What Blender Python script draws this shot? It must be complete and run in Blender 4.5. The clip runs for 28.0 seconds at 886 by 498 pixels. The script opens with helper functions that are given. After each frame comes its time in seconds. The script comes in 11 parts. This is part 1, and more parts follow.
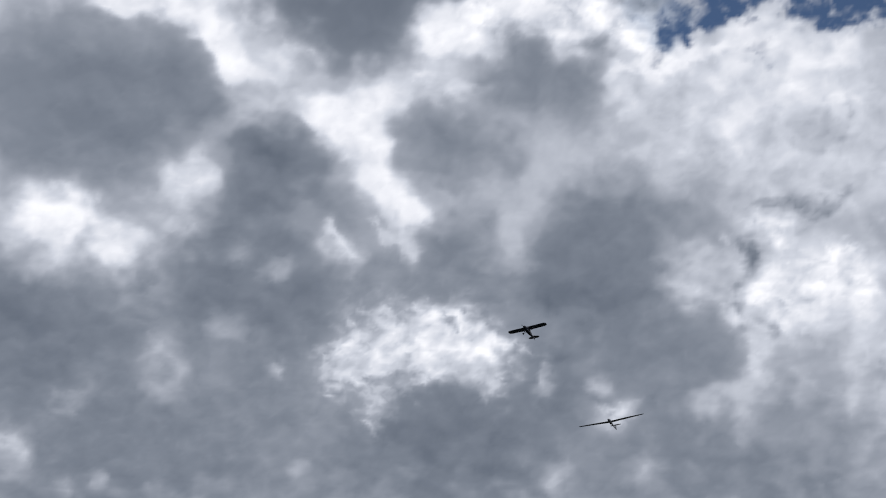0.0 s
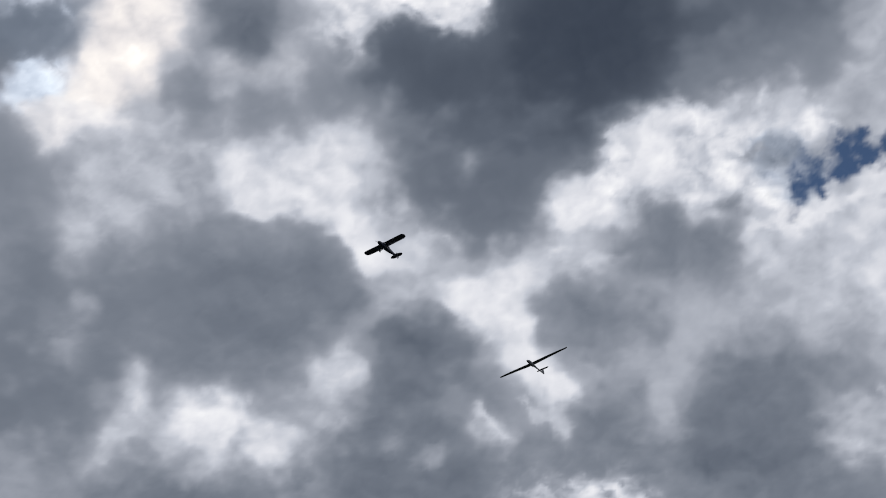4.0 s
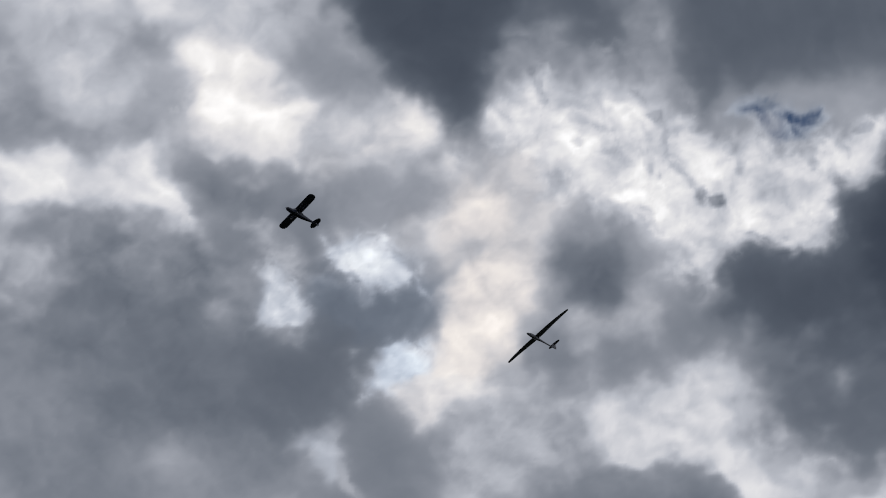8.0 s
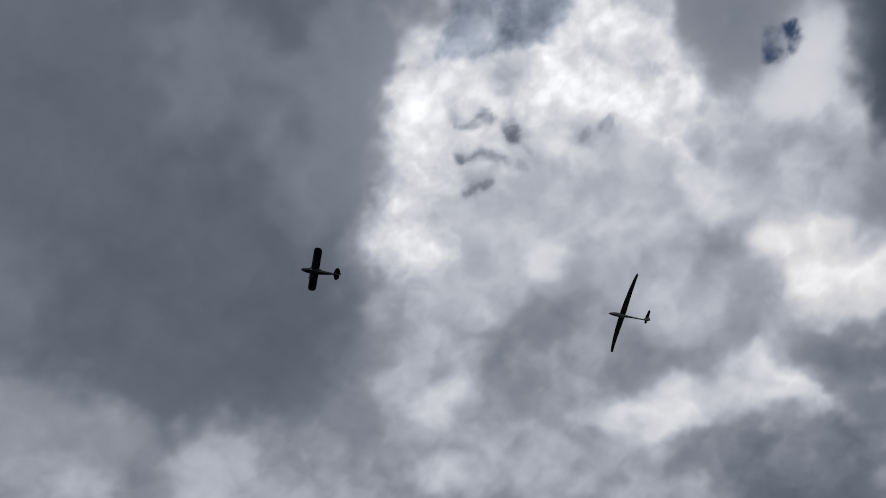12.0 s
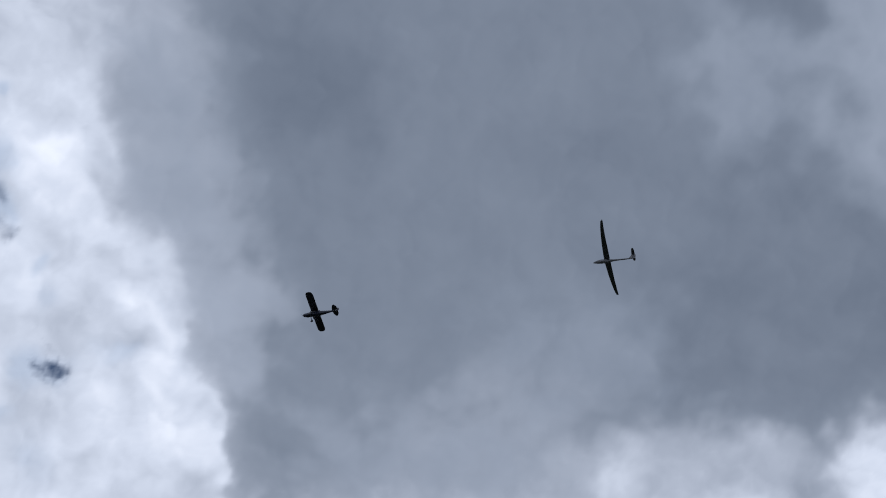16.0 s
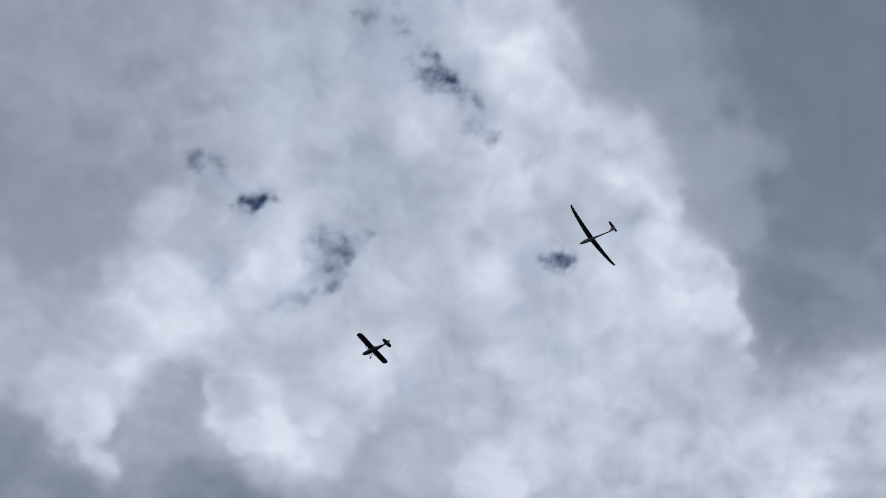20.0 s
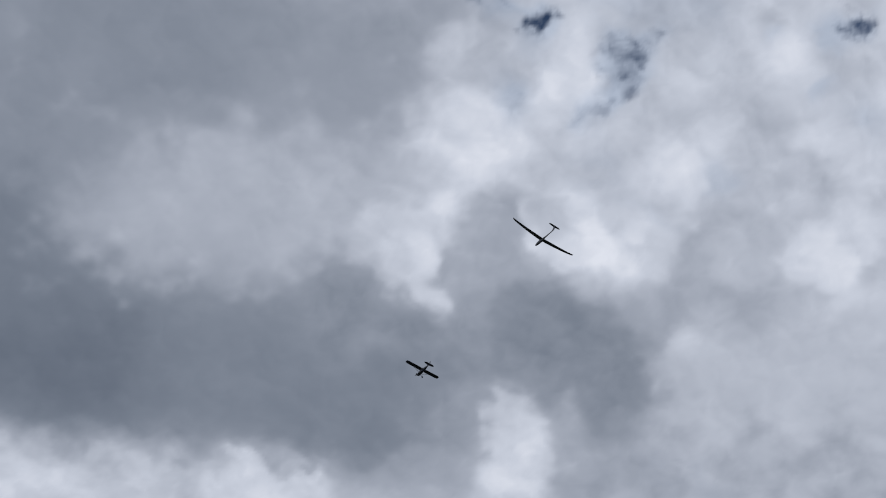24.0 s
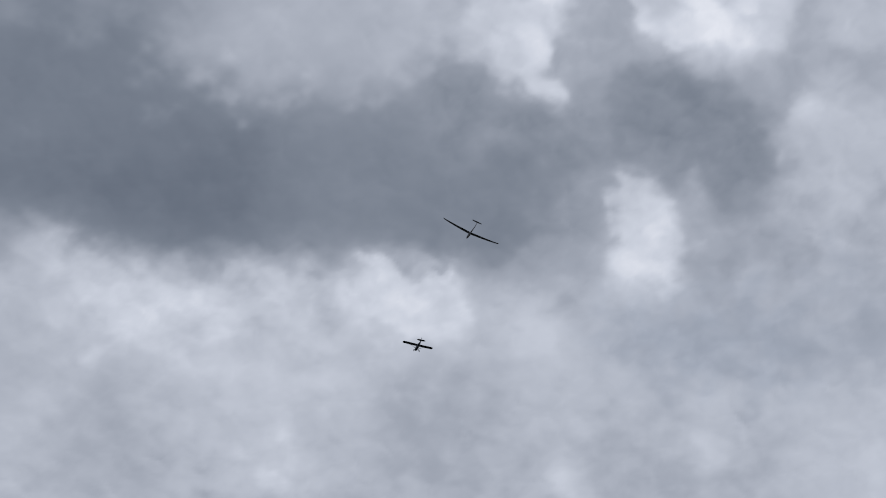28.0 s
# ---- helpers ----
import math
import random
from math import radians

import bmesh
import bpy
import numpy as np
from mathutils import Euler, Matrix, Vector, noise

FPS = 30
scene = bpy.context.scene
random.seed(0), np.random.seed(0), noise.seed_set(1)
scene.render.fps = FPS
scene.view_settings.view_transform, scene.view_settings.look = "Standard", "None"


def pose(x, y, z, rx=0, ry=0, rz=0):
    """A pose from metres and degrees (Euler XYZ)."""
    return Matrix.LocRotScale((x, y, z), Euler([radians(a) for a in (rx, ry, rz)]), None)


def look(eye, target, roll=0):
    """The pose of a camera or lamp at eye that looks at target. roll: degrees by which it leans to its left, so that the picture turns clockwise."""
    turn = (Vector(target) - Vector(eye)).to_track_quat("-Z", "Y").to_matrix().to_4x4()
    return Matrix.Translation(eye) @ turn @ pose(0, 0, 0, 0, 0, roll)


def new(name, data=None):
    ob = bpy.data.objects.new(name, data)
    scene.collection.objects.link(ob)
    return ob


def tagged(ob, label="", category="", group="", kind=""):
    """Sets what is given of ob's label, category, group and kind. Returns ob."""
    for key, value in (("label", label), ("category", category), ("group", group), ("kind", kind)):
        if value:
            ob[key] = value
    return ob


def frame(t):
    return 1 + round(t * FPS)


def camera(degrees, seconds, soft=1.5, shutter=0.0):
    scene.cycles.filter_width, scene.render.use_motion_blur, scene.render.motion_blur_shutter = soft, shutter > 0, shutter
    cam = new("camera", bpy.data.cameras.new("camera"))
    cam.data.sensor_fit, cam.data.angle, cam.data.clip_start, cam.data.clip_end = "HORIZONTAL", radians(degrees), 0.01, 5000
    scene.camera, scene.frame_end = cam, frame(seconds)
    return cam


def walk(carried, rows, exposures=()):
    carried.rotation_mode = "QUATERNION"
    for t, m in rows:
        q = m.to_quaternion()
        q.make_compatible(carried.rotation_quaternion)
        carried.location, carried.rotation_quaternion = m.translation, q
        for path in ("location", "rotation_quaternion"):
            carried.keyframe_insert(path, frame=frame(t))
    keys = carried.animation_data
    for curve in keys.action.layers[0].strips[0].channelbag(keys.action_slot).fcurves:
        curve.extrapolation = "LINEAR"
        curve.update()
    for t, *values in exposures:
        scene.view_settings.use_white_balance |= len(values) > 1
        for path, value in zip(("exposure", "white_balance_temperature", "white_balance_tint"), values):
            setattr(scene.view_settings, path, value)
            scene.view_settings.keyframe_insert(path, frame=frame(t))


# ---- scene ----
# A tow plane and a glider cross a cloudy sky above a watcher who stands in a field.

# ---- camera and its path ----
cam = camera(30.0, 28.0, soft=1.0)
camera_rows = [
    (0.0, pose(0, 0, 1.6, 111.97, -2.96, 3.56)),
    (0.5, pose(0, 0, 1.6, 112.85, -2.42, 4.48)),
    (1.0, pose(0, 0, 1.6, 113.34, -2.06, 5.25)),
    (1.5, pose(0, 0, 1.6, 113.77, -1.75, 5.85)),
    (2.0, pose(0, 0, 1.6, 114.44, -1.42, 6.51)),
    (2.5, pose(0, 0, 1.6, 115.32, -1.11, 7.17)),
    (4.5, pose(0, 0, 1.6, 118.96, -0.79, 11.57)),
    (5.0, pose(0, 0, 1.6, 120.06, -1.14, 13.26)),
    (5.5, pose(0, 0, 1.6, 121.31, -1.23, 15.23)),
    (6.0, pose(0, 0, 1.6, 122.70, -1.30, 17.15)),
    (6.5, pose(0, 0, 1.6, 124.04, -1.29, 18.98)),
    (7.0, pose(0, 0, 1.6, 125.17, -0.92, 20.88)),
    (7.5, pose(0, 0, 1.6, 125.99, -0.46, 22.95)),
    (8.0, pose(0, 0, 1.6, 126.48, -0.02, 25.30)),
    (8.5, pose(0, 0, 1.6, 126.81, 0.51, 27.96)),
    (9.0, pose(0, 0, 1.6, 127.24, 1.03, 31.08)),
    (9.5, pose(0, 0, 1.6, 128.03, 1.28, 34.54)),
    (10.0, pose(0, 0, 1.6, 129.22, 1.37, 38.16)),
    (10.5, pose(0, 0, 1.6, 130.67, 1.43, 42.01)),
    (11.0, pose(0, 0, 1.6, 132.05, 1.77, 45.98)),
    (11.5, pose(0, 0, 1.6, 133.21, 2.26, 50.25)),
    (12.0, pose(0, 0, 1.6, 134.11, 2.66, 54.68)),
    (12.5, pose(0, 0, 1.6, 134.73, 3.00, 59.04)),
    (13.0, pose(0, 0, 1.6, 135.20, 3.37, 63.30)),
    (13.5, pose(0, 0, 1.6, 135.49, 3.61, 67.17)),
    (15.5, pose(0, 0, 1.6, 136.01, 2.26, 79.56)),
    (16.0, pose(0, 0, 1.6, 135.83, 1.40, 81.87)),
    (16.5, pose(0, 0, 1.6, 135.58, 0.39, 84.03)),
    (17.0, pose(0, 0, 1.6, 135.18, -0.36, 86.56)),
    (17.5, pose(0, 0, 1.6, 134.64, -0.72, 89.54)),
    (18.0, pose(0, 0, 1.6, 134.01, -0.85, 92.71)),
    (18.5, pose(0, 0, 1.6, 133.32, -1.08, 95.55)),
    (19.0, pose(0, 0, 1.6, 132.56, -1.40, 97.92)),
    (19.5, pose(0, 0, 1.6, 131.79, -1.75, 99.94)),
    (20.0, pose(0, 0, 1.6, 131.06, -2.07, 101.77)),
    (20.5, pose(0, 0, 1.6, 130.32, -2.21, 103.66)),
    (21.0, pose(0, 0, 1.6, 129.54, -2.15, 105.61)),
    (21.5, pose(0, 0, 1.6, 128.70, -1.94, 107.47)),
    (23.5, pose(0, 0, 1.6, 125.12, -1.46, 114.05)),
    (24.0, pose(0, 0, 1.6, 124.18, -1.29, 115.70)),
    (24.5, pose(0, 0, 1.6, 123.23, -1.10, 117.28)),
    (25.0, pose(0, 0, 1.6, 122.32, -0.86, 118.67)),
    (25.5, pose(0, 0, 1.6, 121.47, -0.54, 119.90)),
    (26.0, pose(0, 0, 1.6, 120.57, -0.51, 120.74)),
    (26.5, pose(0, 0, 1.6, 119.70, -0.25, 121.28)),
    (27.0, pose(0, 0, 1.6, 118.83, -0.05, 121.49)),
    (27.5, pose(0, 0, 1.6, 118.00, 0.43, 121.63)),
    (28.0, pose(0, 0, 1.6, 117.10, 1.15, 121.96)),
]

exposures = [
    (0.0, 0.14, 6450, 10.0),
    (1.0, 0.08, 6456, 10.0),
    (2.5, 0.00, 6465, 10.0),
    (5.0, -0.12, 6480, 10.0),
    (6.5, -0.20, 6510, 10.0),
    (9.0, -0.27, 6560, 10.0),
    (9.5, -0.28, 6530, 10.0),
    (10.0, -0.32, 6500, 10.0),
    (11.0, -0.44, 6440, 10.0),
    (12.0, -0.45, 6380, 10.0),
    (12.5, -0.36, 6298, 10.0),
    (13.0, -0.24, 6215, 10.0),
    (13.5, -0.06, 6132, 10.0),
    (14.0, 0.04, 6050, 10.0),
    (15.5, 0.27, 6059, 10.0),
    (16.5, 0.27, 6065, 10.0),
    (18.0, 0.14, 6074, 10.0),
    (18.5, 0.11, 6077, 10.0),
    (19.0, 0.08, 6080, 10.0),
    (21.5, 0.00, 6238, 10.0),
    (22.0, 0.00, 6270, 10.0),
    (24.0, 0.02, 6290, 10.0),
    (25.0, 0.08, 6307, 10.0),
    (28.0, 0.07, 6350, 10.0),
]

walk(cam, camera_rows, exposures)

# ---- world, sun ----
SUN_ELEVATION, SUN_AZIMUTH = 34.0, -24.0   # degrees above the horizon; from +y towards +x
world = bpy.data.worlds.new("world")
scene.world = world
world.use_nodes = True
wn = world.node_tree.nodes
sky = wn.new("ShaderNodeTexSky")
sky.sky_type, sky.sun_disc = "NISHITA", False
sky.dust_density, sky.ozone_density, sky.air_density = 0.0, 2.0, 0.6
sky.sun_elevation, sky.sun_rotation = radians(SUN_ELEVATION), radians(SUN_AZIMUTH)
world.node_tree.links.new(sky.outputs[0], wn["Background"].inputs[0])
wn["Background"].inputs[1].default_value = 0.05

sun = new("sun", bpy.data.lights.new("sun", "SUN"))
sun.data.energy, sun.data.angle, sun.data.color = 1.0, radians(10), (1.0, 0.95, 0.88)
sun_way = Vector((math.sin(radians(SUN_AZIMUTH)) * math.cos(radians(SUN_ELEVATION)), math.cos(radians(SUN_AZIMUTH)) * math.cos(radians(SUN_ELEVATION)), math.sin(radians(SUN_ELEVATION))))
sun.matrix_world = look(sun_way * 900, (0, 0, 0))


# ---- materials ----
def linear(r, g, b):
    return tuple((c / 255 / 12.92) if c < 11 else ((c / 255 + 0.055) / 1.055) ** 2.4 for c in (r, g, b)) + (1.0,)


def node(tree, kind, **values):
    n = tree.nodes.new(kind)
    for key, value in values.items():
        n.inputs[key.replace("_", " ")].default_value = value
    return n


def surface(name, colour, rough, metal=0.0, vary=0.12, scale=3.0, coat=0.0, bump=0.0):
    """A painted or bare surface with patchy wear at two scales."""
    m = bpy.data.materials.new(name)
    m.use_nodes = True
    t = m.node_tree
    b = t.nodes["Principled BSDF"]
    place = t.nodes.new("ShaderNodeTexCoord")
    big = node(t, "ShaderNodeTexNoise", Scale=scale, Detail=4.0)
    fine = node(t, "ShaderNodeTexNoise", Scale=scale * 14, Detail=3.0)
    for n in (big, fine):
        t.links.new(place.outputs["Object"], n.inputs["Vector"])
    both = t.nodes.new("ShaderNodeMath")
    both.operation = "MULTIPLY_ADD"
    t.links.new(fine.outputs[0], both.inputs[0])
    both.inputs[1].default_value = 0.4
    t.links.new(big.outputs[0], both.inputs[2])
    ramp = t.nodes.new("ShaderNodeValToRGB")
    ramp.color_ramp.elements[0].position, ramp.color_ramp.elements[1].position = 0.4, 1.0
    ramp.color_ramp.elements[0].color = tuple(c * (1 - vary) for c in colour) + (1,)
    ramp.color_ramp.elements[1].color = tuple(min(1, c * (1 + vary)) for c in colour) + (1,)
    t.links.new(both.outputs[0], ramp.inputs[0])
    t.links.new(ramp.outputs[0], b.inputs["Base Color"])
    b.inputs["Roughness"].default_value, b.inputs["Metallic"].default_value = rough, metal
    b.inputs["Coat Weight"].default_value = coat
    if bump:
        relief = node(t, "ShaderNodeBump", Strength=bump, Distance=0.05)
        t.links.new(both.outputs[0], relief.inputs["Height"])
        t.links.new(relief.outputs[0], b.inputs["Normal"])
    return m


def two_tone(name, upper, lower, height, rough):
    """Paint in two colours, parted along the hull at a height."""
    m = surface(name, upper, rough, vary=0.06)
    t = m.node_tree
    b = t.nodes["Principled BSDF"]
    place = next(n for n in t.nodes if n.type == "TEX_COORD")
    split = t.nodes.new("ShaderNodeSeparateXYZ")
    t.links.new(place.outputs["Object"], split.inputs[0])
    above = t.nodes.new("ShaderNodeMath")
    above.operation = "GREATER_THAN"
    above.inputs[1].default_value = height
    t.links.new(split.outputs[2], above.inputs[0])
    mix = t.nodes.new("ShaderNodeMix")
    mix.data_type = "RGBA"
    mix.inputs[6].default_value = lower + (1,)
    t.links.new(b.inputs["Base Color"].links[0].from_socket, mix.inputs[7])
    t.links.new(above.outputs[0], mix.inputs[0])
    t.links.new(mix.outputs[2], b.inputs["Base Color"])
    return m


hull_paint = two_tone("white_over_dark_blue_paint", (0.75, 0.74, 0.72), (0.02, 0.025, 0.05), 0.30, 0.35)
# the white glider's shade is put into these two colours, darker on the wings
wing_shaded = surface("dark_shaded_gelcoat", (0.10, 0.102, 0.11), 0.35, vary=0.06)
gelcoat = surface("shaded_white_gelcoat", (0.18, 0.18, 0.188), 0.35, vary=0.04)
fabric_white = surface("white_doped_fabric", (0.72, 0.71, 0.68), 0.45, vary=0.07)
fabric_wing = surface("dark_blue_doped_fabric", (0.03, 0.035, 0.06), 0.45, vary=0.1)
paint_dark = surface("dark_blue_paint", (0.03, 0.033, 0.055), 0.35, vary=0.1)
metal_grey = surface("brushed_metal", (0.55, 0.55, 0.56), 0.35, 1.0)
metal_dark = surface("dark_metal", (0.06, 0.06, 0.065), 0.5, 0.6)
rubber = surface("black_rubber", (0.025, 0.025, 0.026), 0.8)
window_dark = surface("tinted_cabin_window", (0.03, 0.035, 0.04), 0.08)
canopy_glass = surface("tinted_canopy", (0.04, 0.05, 0.06), 0.06)
grass = surface("field_grass", (0.025, 0.032, 0.018), 0.95, vary=0.4, scale=0.02, bump=0.4)


def cloud_material():
    """Cloud backdrop that glows by itself: its light and shade are painted into the emission, gaps are open sky."""
    m = bpy.data.materials.new("glowing_cloud")
    m.use_nodes = True
    m.cycles.emission_sampling = "NONE"
    t = m.node_tree
    t.nodes.clear()
    out = t.nodes.new("ShaderNodeOutputMaterial")
    light, warmth, gap, torn = [t.nodes.new("ShaderNodeAttribute") for _ in range(4)]
    light.attribute_name, warmth.attribute_name, gap.attribute_name, torn.attribute_name = "glow_level", "warmth", "opening", "raggedness"
    place = t.nodes.new("ShaderNodeNewGeometry")
    fine = node(t, "ShaderNodeTexNoise", Scale=0.045, Detail=6.0, Roughness=0.6, Distortion=0.6)
    t.links.new(place.outputs["Position"], fine.inputs["Vector"])
    wisp = t.nodes.new("ShaderNodeMath")
    wisp.operation = "MULTIPLY_ADD"
    wisp.inputs[1].default_value, wisp.inputs[2].default_value = WISP, -WISP / 2
    t.links.new(fine.outputs[0], wisp.inputs[0])
    shreds = t.nodes.new("ShaderNodeMath")
    shreds.operation = "MULTIPLY"
    t.links.new(wisp.outputs[0], shreds.inputs[0])
    t.links.new(torn.outputs["Fac"], shreds.inputs[1])
    total = t.nodes.new("ShaderNodeMath")
    t.links.new(light.outputs["Fac"], total.inputs[0])
    t.links.new(shreds.outputs[0], total.inputs[1])
    ramp = t.nodes.new("ShaderNodeValToRGB")
    steps = ramp.color_ramp.elements
    # (painted brightness, emitted display colour, factor)
    tones = ((0.22, (48, 57, 72), 1), (0.4, (94, 102, 115), 1), (0.5, (120, 127, 139), 1), (0.65, (159, 164, 175), 1), (0.8, (200, 204, 214), 1), (0.92, (233, 234, 240), 1), (1.0, (252, 252, 254), 1), (1.2, (254, 254, 255), 1.5))

    def shade(e, tone):
        e.position = tone[0] / 1.25
        e.color = tuple(c * tone[2] for c in linear(*tone[1])[:3]) + (1,)

    shade(steps[0], tones[0])
    shade(steps[1], tones[-1])
    for tone in tones[1:-1]:
        shade(steps.new(tone[0] / 1.25), tone)
    scaled = t.nodes.new("ShaderNodeMath")
    scaled.operation = "DIVIDE"
    scaled.inputs[1].default_value = 1.25
    t.links.new(total.outputs[0], scaled.inputs[0])
    t.links.new(scaled.outputs[0], ramp.inputs[0])
    tint = t.nodes.new("ShaderNodeVectorMath")
    tint.operation = "MULTIPLY_ADD"
    tint.inputs[1].default_value, tint.inputs[2].default_value = (0.08, 0.01, -0.06), (1, 1, 1)
    t.links.new(warmth.outputs["Fac"], tint.inputs[0])
    colour = t.nodes.new("ShaderNodeVectorMath")
    colour.operation = "MULTIPLY"
    t.links.new(ramp.outputs[0], colour.inputs[0])
    t.links.new(tint.outputs[0], colour.inputs[1])
    glow = t.nodes.new("ShaderNodeEmission")
    t.links.new(colour.outputs[0], glow.inputs[0])
    clear = t.nodes.new("ShaderNodeBsdfTransparent")
    edge = t.nodes.new("ShaderNodeMath")
    edge.operation = "MULTIPLY_ADD"
    edge.use_clamp = True
    t.links.new(wisp.outputs[0], edge.inputs[0])
    edge.inputs[1].default_value = 2.2
    t.links.new(gap.outputs["Fac"], edge.inputs[2])
    both = t.nodes.new("ShaderNodeMixShader")
    t.links.new(edge.outputs[0], both.inputs[0])
    t.links.new(glow.outputs[0], both.inputs[1])
    t.links.new(clear.outputs[0], both.inputs[2])
    t.links.new(both.outputs[0], out.inputs[0])
    return m


WISP = 0.03
vapour = cloud_material()

# ---- the field ----
bm = bmesh.new()
rim = [bm.verts.new((4600 * math.cos(2 * math.pi * i / 96), 4600 * math.sin(2 * math.pi * i / 96), 0)) for i in range(96)]
bm.faces.new(rim)
me = bpy.data.meshes.new("ground")
bm.to_mesh(me)
bm.free()
me.materials.append(grass)
tagged(new("ground", me), "flat green grass field under the flight path", "ground", kind="structure")

# ---- the cloud deck ----
# Places in the sky are pairs a, b: degrees from the zenith towards +x and +y. Each billow has a painted brightness
# (thin), the softness of its edge in degrees and how warm its glow is painted.
CLOUDS, GAPS = [], []


def pairs(numbers):
    return np.array(numbers).reshape(-1, 2)


def mass(thin, soft, warm, *outline):
    """A billow with a rounded outline."""
    return "mass", thin, soft, warm, 0.0, rounded(pairs(outline), True)


def streak(thin, soft, warm, half, *way):
    """A long wisp of a given half width."""
    return "streak", thin, soft, warm, half, rounded(pairs(way), False)


def puff(thin, soft, warm, a, b, wide, high, tilt):
    """A small oval billow."""
    turn = radians(tilt)
    ring = [(a + wide * math.cos(k) * math.cos(turn) - high * math.sin(k) * math.sin(turn),
             b + wide * math.cos(k) * math.sin(turn) + high * math.sin(k) * math.cos(turn)) for k in np.arange(12) * math.pi / 6]
    return "mass", thin, soft, warm, 0.0, np.array(ring)


def rounded(p, closed):
    """Bends a chain of corners into a smooth curve."""
    n = len(p)
    if n < 3:
        return p
    if not closed:
        p = np.concatenate([[2 * p[0] - p[1]], p, [2 * p[-1] - p[-2]]])
    out = []
    for i in range(n if closed else n - 1):
        q0, q1, q2, q3 = [p[(i + k - 1) % n] for k in range(4)] if closed else p[i:i + 4]
        for u in (0.0, 0.5):
            out.append(0.5 * (2 * q1 + (q2 - q0) * u + (2 * q0 - 5 * q1 + 4 * q2 - q3) * u * u + (3 * q1 - q0 - 3 * q2 + q3) * u ** 3))
    return np.array(out if closed else out + [p[-2]])


def cloud(name, label, *billows):
    CLOUDS.append((name, label, billows))


def opening(depth, soft, *outline):
    """A hole through which the blue sky shows."""
    GAPS.append(("mass", depth, soft, 0.0, 0.0, rounded(pairs(outline), True)))


cloud("grey_cloud", "broad dull grey cloud deck low in the sky",
      mass(0.51, 2.53, 0, -28.0, 64.0, 16.4, 65.9, 18.2, 77.3, -29.9, 75.4),
      mass(0.47, 1.58, 0, -18.0, 65.3, -14.6, 65.5, -11.2, 66.6, -9.3, 68.2, -10.3, 69.5, -13.4, 69.5, -16.3, 68.7, -17.9, 67.1),
      mass(0.49, 1.26, 0, -7.2, 67.1, -4.0, 67.1, -2.7, 68.1, -3.2, 69.0, -5.8, 69.4, -7.3, 68.5),
      mass(0.48, 1.58, 0, -26.9, 66.9, -22.2, 67.7, -18.9, 69.5, -18.1, 71.6, -20.7, 72.3, -27.4, 70.3),
      mass(0.45, 1.58, 0, -9.4, 73.1, -6.3, 72.5, -3.2, 72.8, -1.1, 73.7, -1.6, 75.5, -3.7, 76.6, -7.4, 76.1, -9.5, 74.6),
      mass(0.48, 1.58, 0, -24.2, 71.9, -20.7, 71.9, -17.2, 72.9, -16.3, 74.6, -19.7, 75.2, -24.0, 74.1),
      mass(0.47, 1.26, 0, 2.4, 70.7, 4.9, 70.0, 7.4, 70.9, 7.5, 72.3, 4.5, 72.9, 2.5, 72.3),
      mass(0.49, 1.58, 0, 3.6, 73.7, 7.6, 73.2, 12.1, 73.0, 12.8, 74.8, 7.9, 76.0, 3.9, 75.6))
cloud("grey_cloud", "dark soft-edged puff of low cloud",
      mass(0.43, 1.26, 0, -2.6, 68.0, -1.3, 67.3, 0.7, 67.4, 2.5, 68.1, 2.9, 68.9, 1.3, 69.5, -1.2, 69.4, -2.6, 68.9),
      mass(0.40, 0.95, 0, -1.24, 67.88, 0.75, 67.84, 1.78, 68.59, 0.30, 69.12, -1.22, 68.85))
cloud("bright_cloud", "small pale breaks in the low grey deck",
      puff(0.70, 0.67, 0, -17.99, 70.43, 0.73, 0.73, 10),
      puff(0.74, 0.57, 0, -25.33, 71.98, 0.77, 0.61, 14),
      puff(0.77, 0.29, 0, -21.40, 73.96, 0.46, 0.23, 12),
      puff(0.69, 0.38, 0, -23.16, 73.71, 0.34, 0.19, 13),
      puff(0.72, 0.29, 0, -12.51, 74.81, 0.46, 0.21, 6),
      puff(0.71, 0.29, 0, -19.14, 74.50, 0.42, 0.17, 10),
      puff(0.77, 0.48, 0, -0.26, 75.63, 0.54, 0.42, -1),
      puff(0.66, 0.57, 0, 3.65, 75.27, 0.65, 0.42, -4),
      puff(0.69, 0.29, 0, -13.02, 68.11, 0.42, 0.25, 7),
      puff(0.77, 0.23, 0, -13.23, 71.42, 0.23, 0.17, 7))
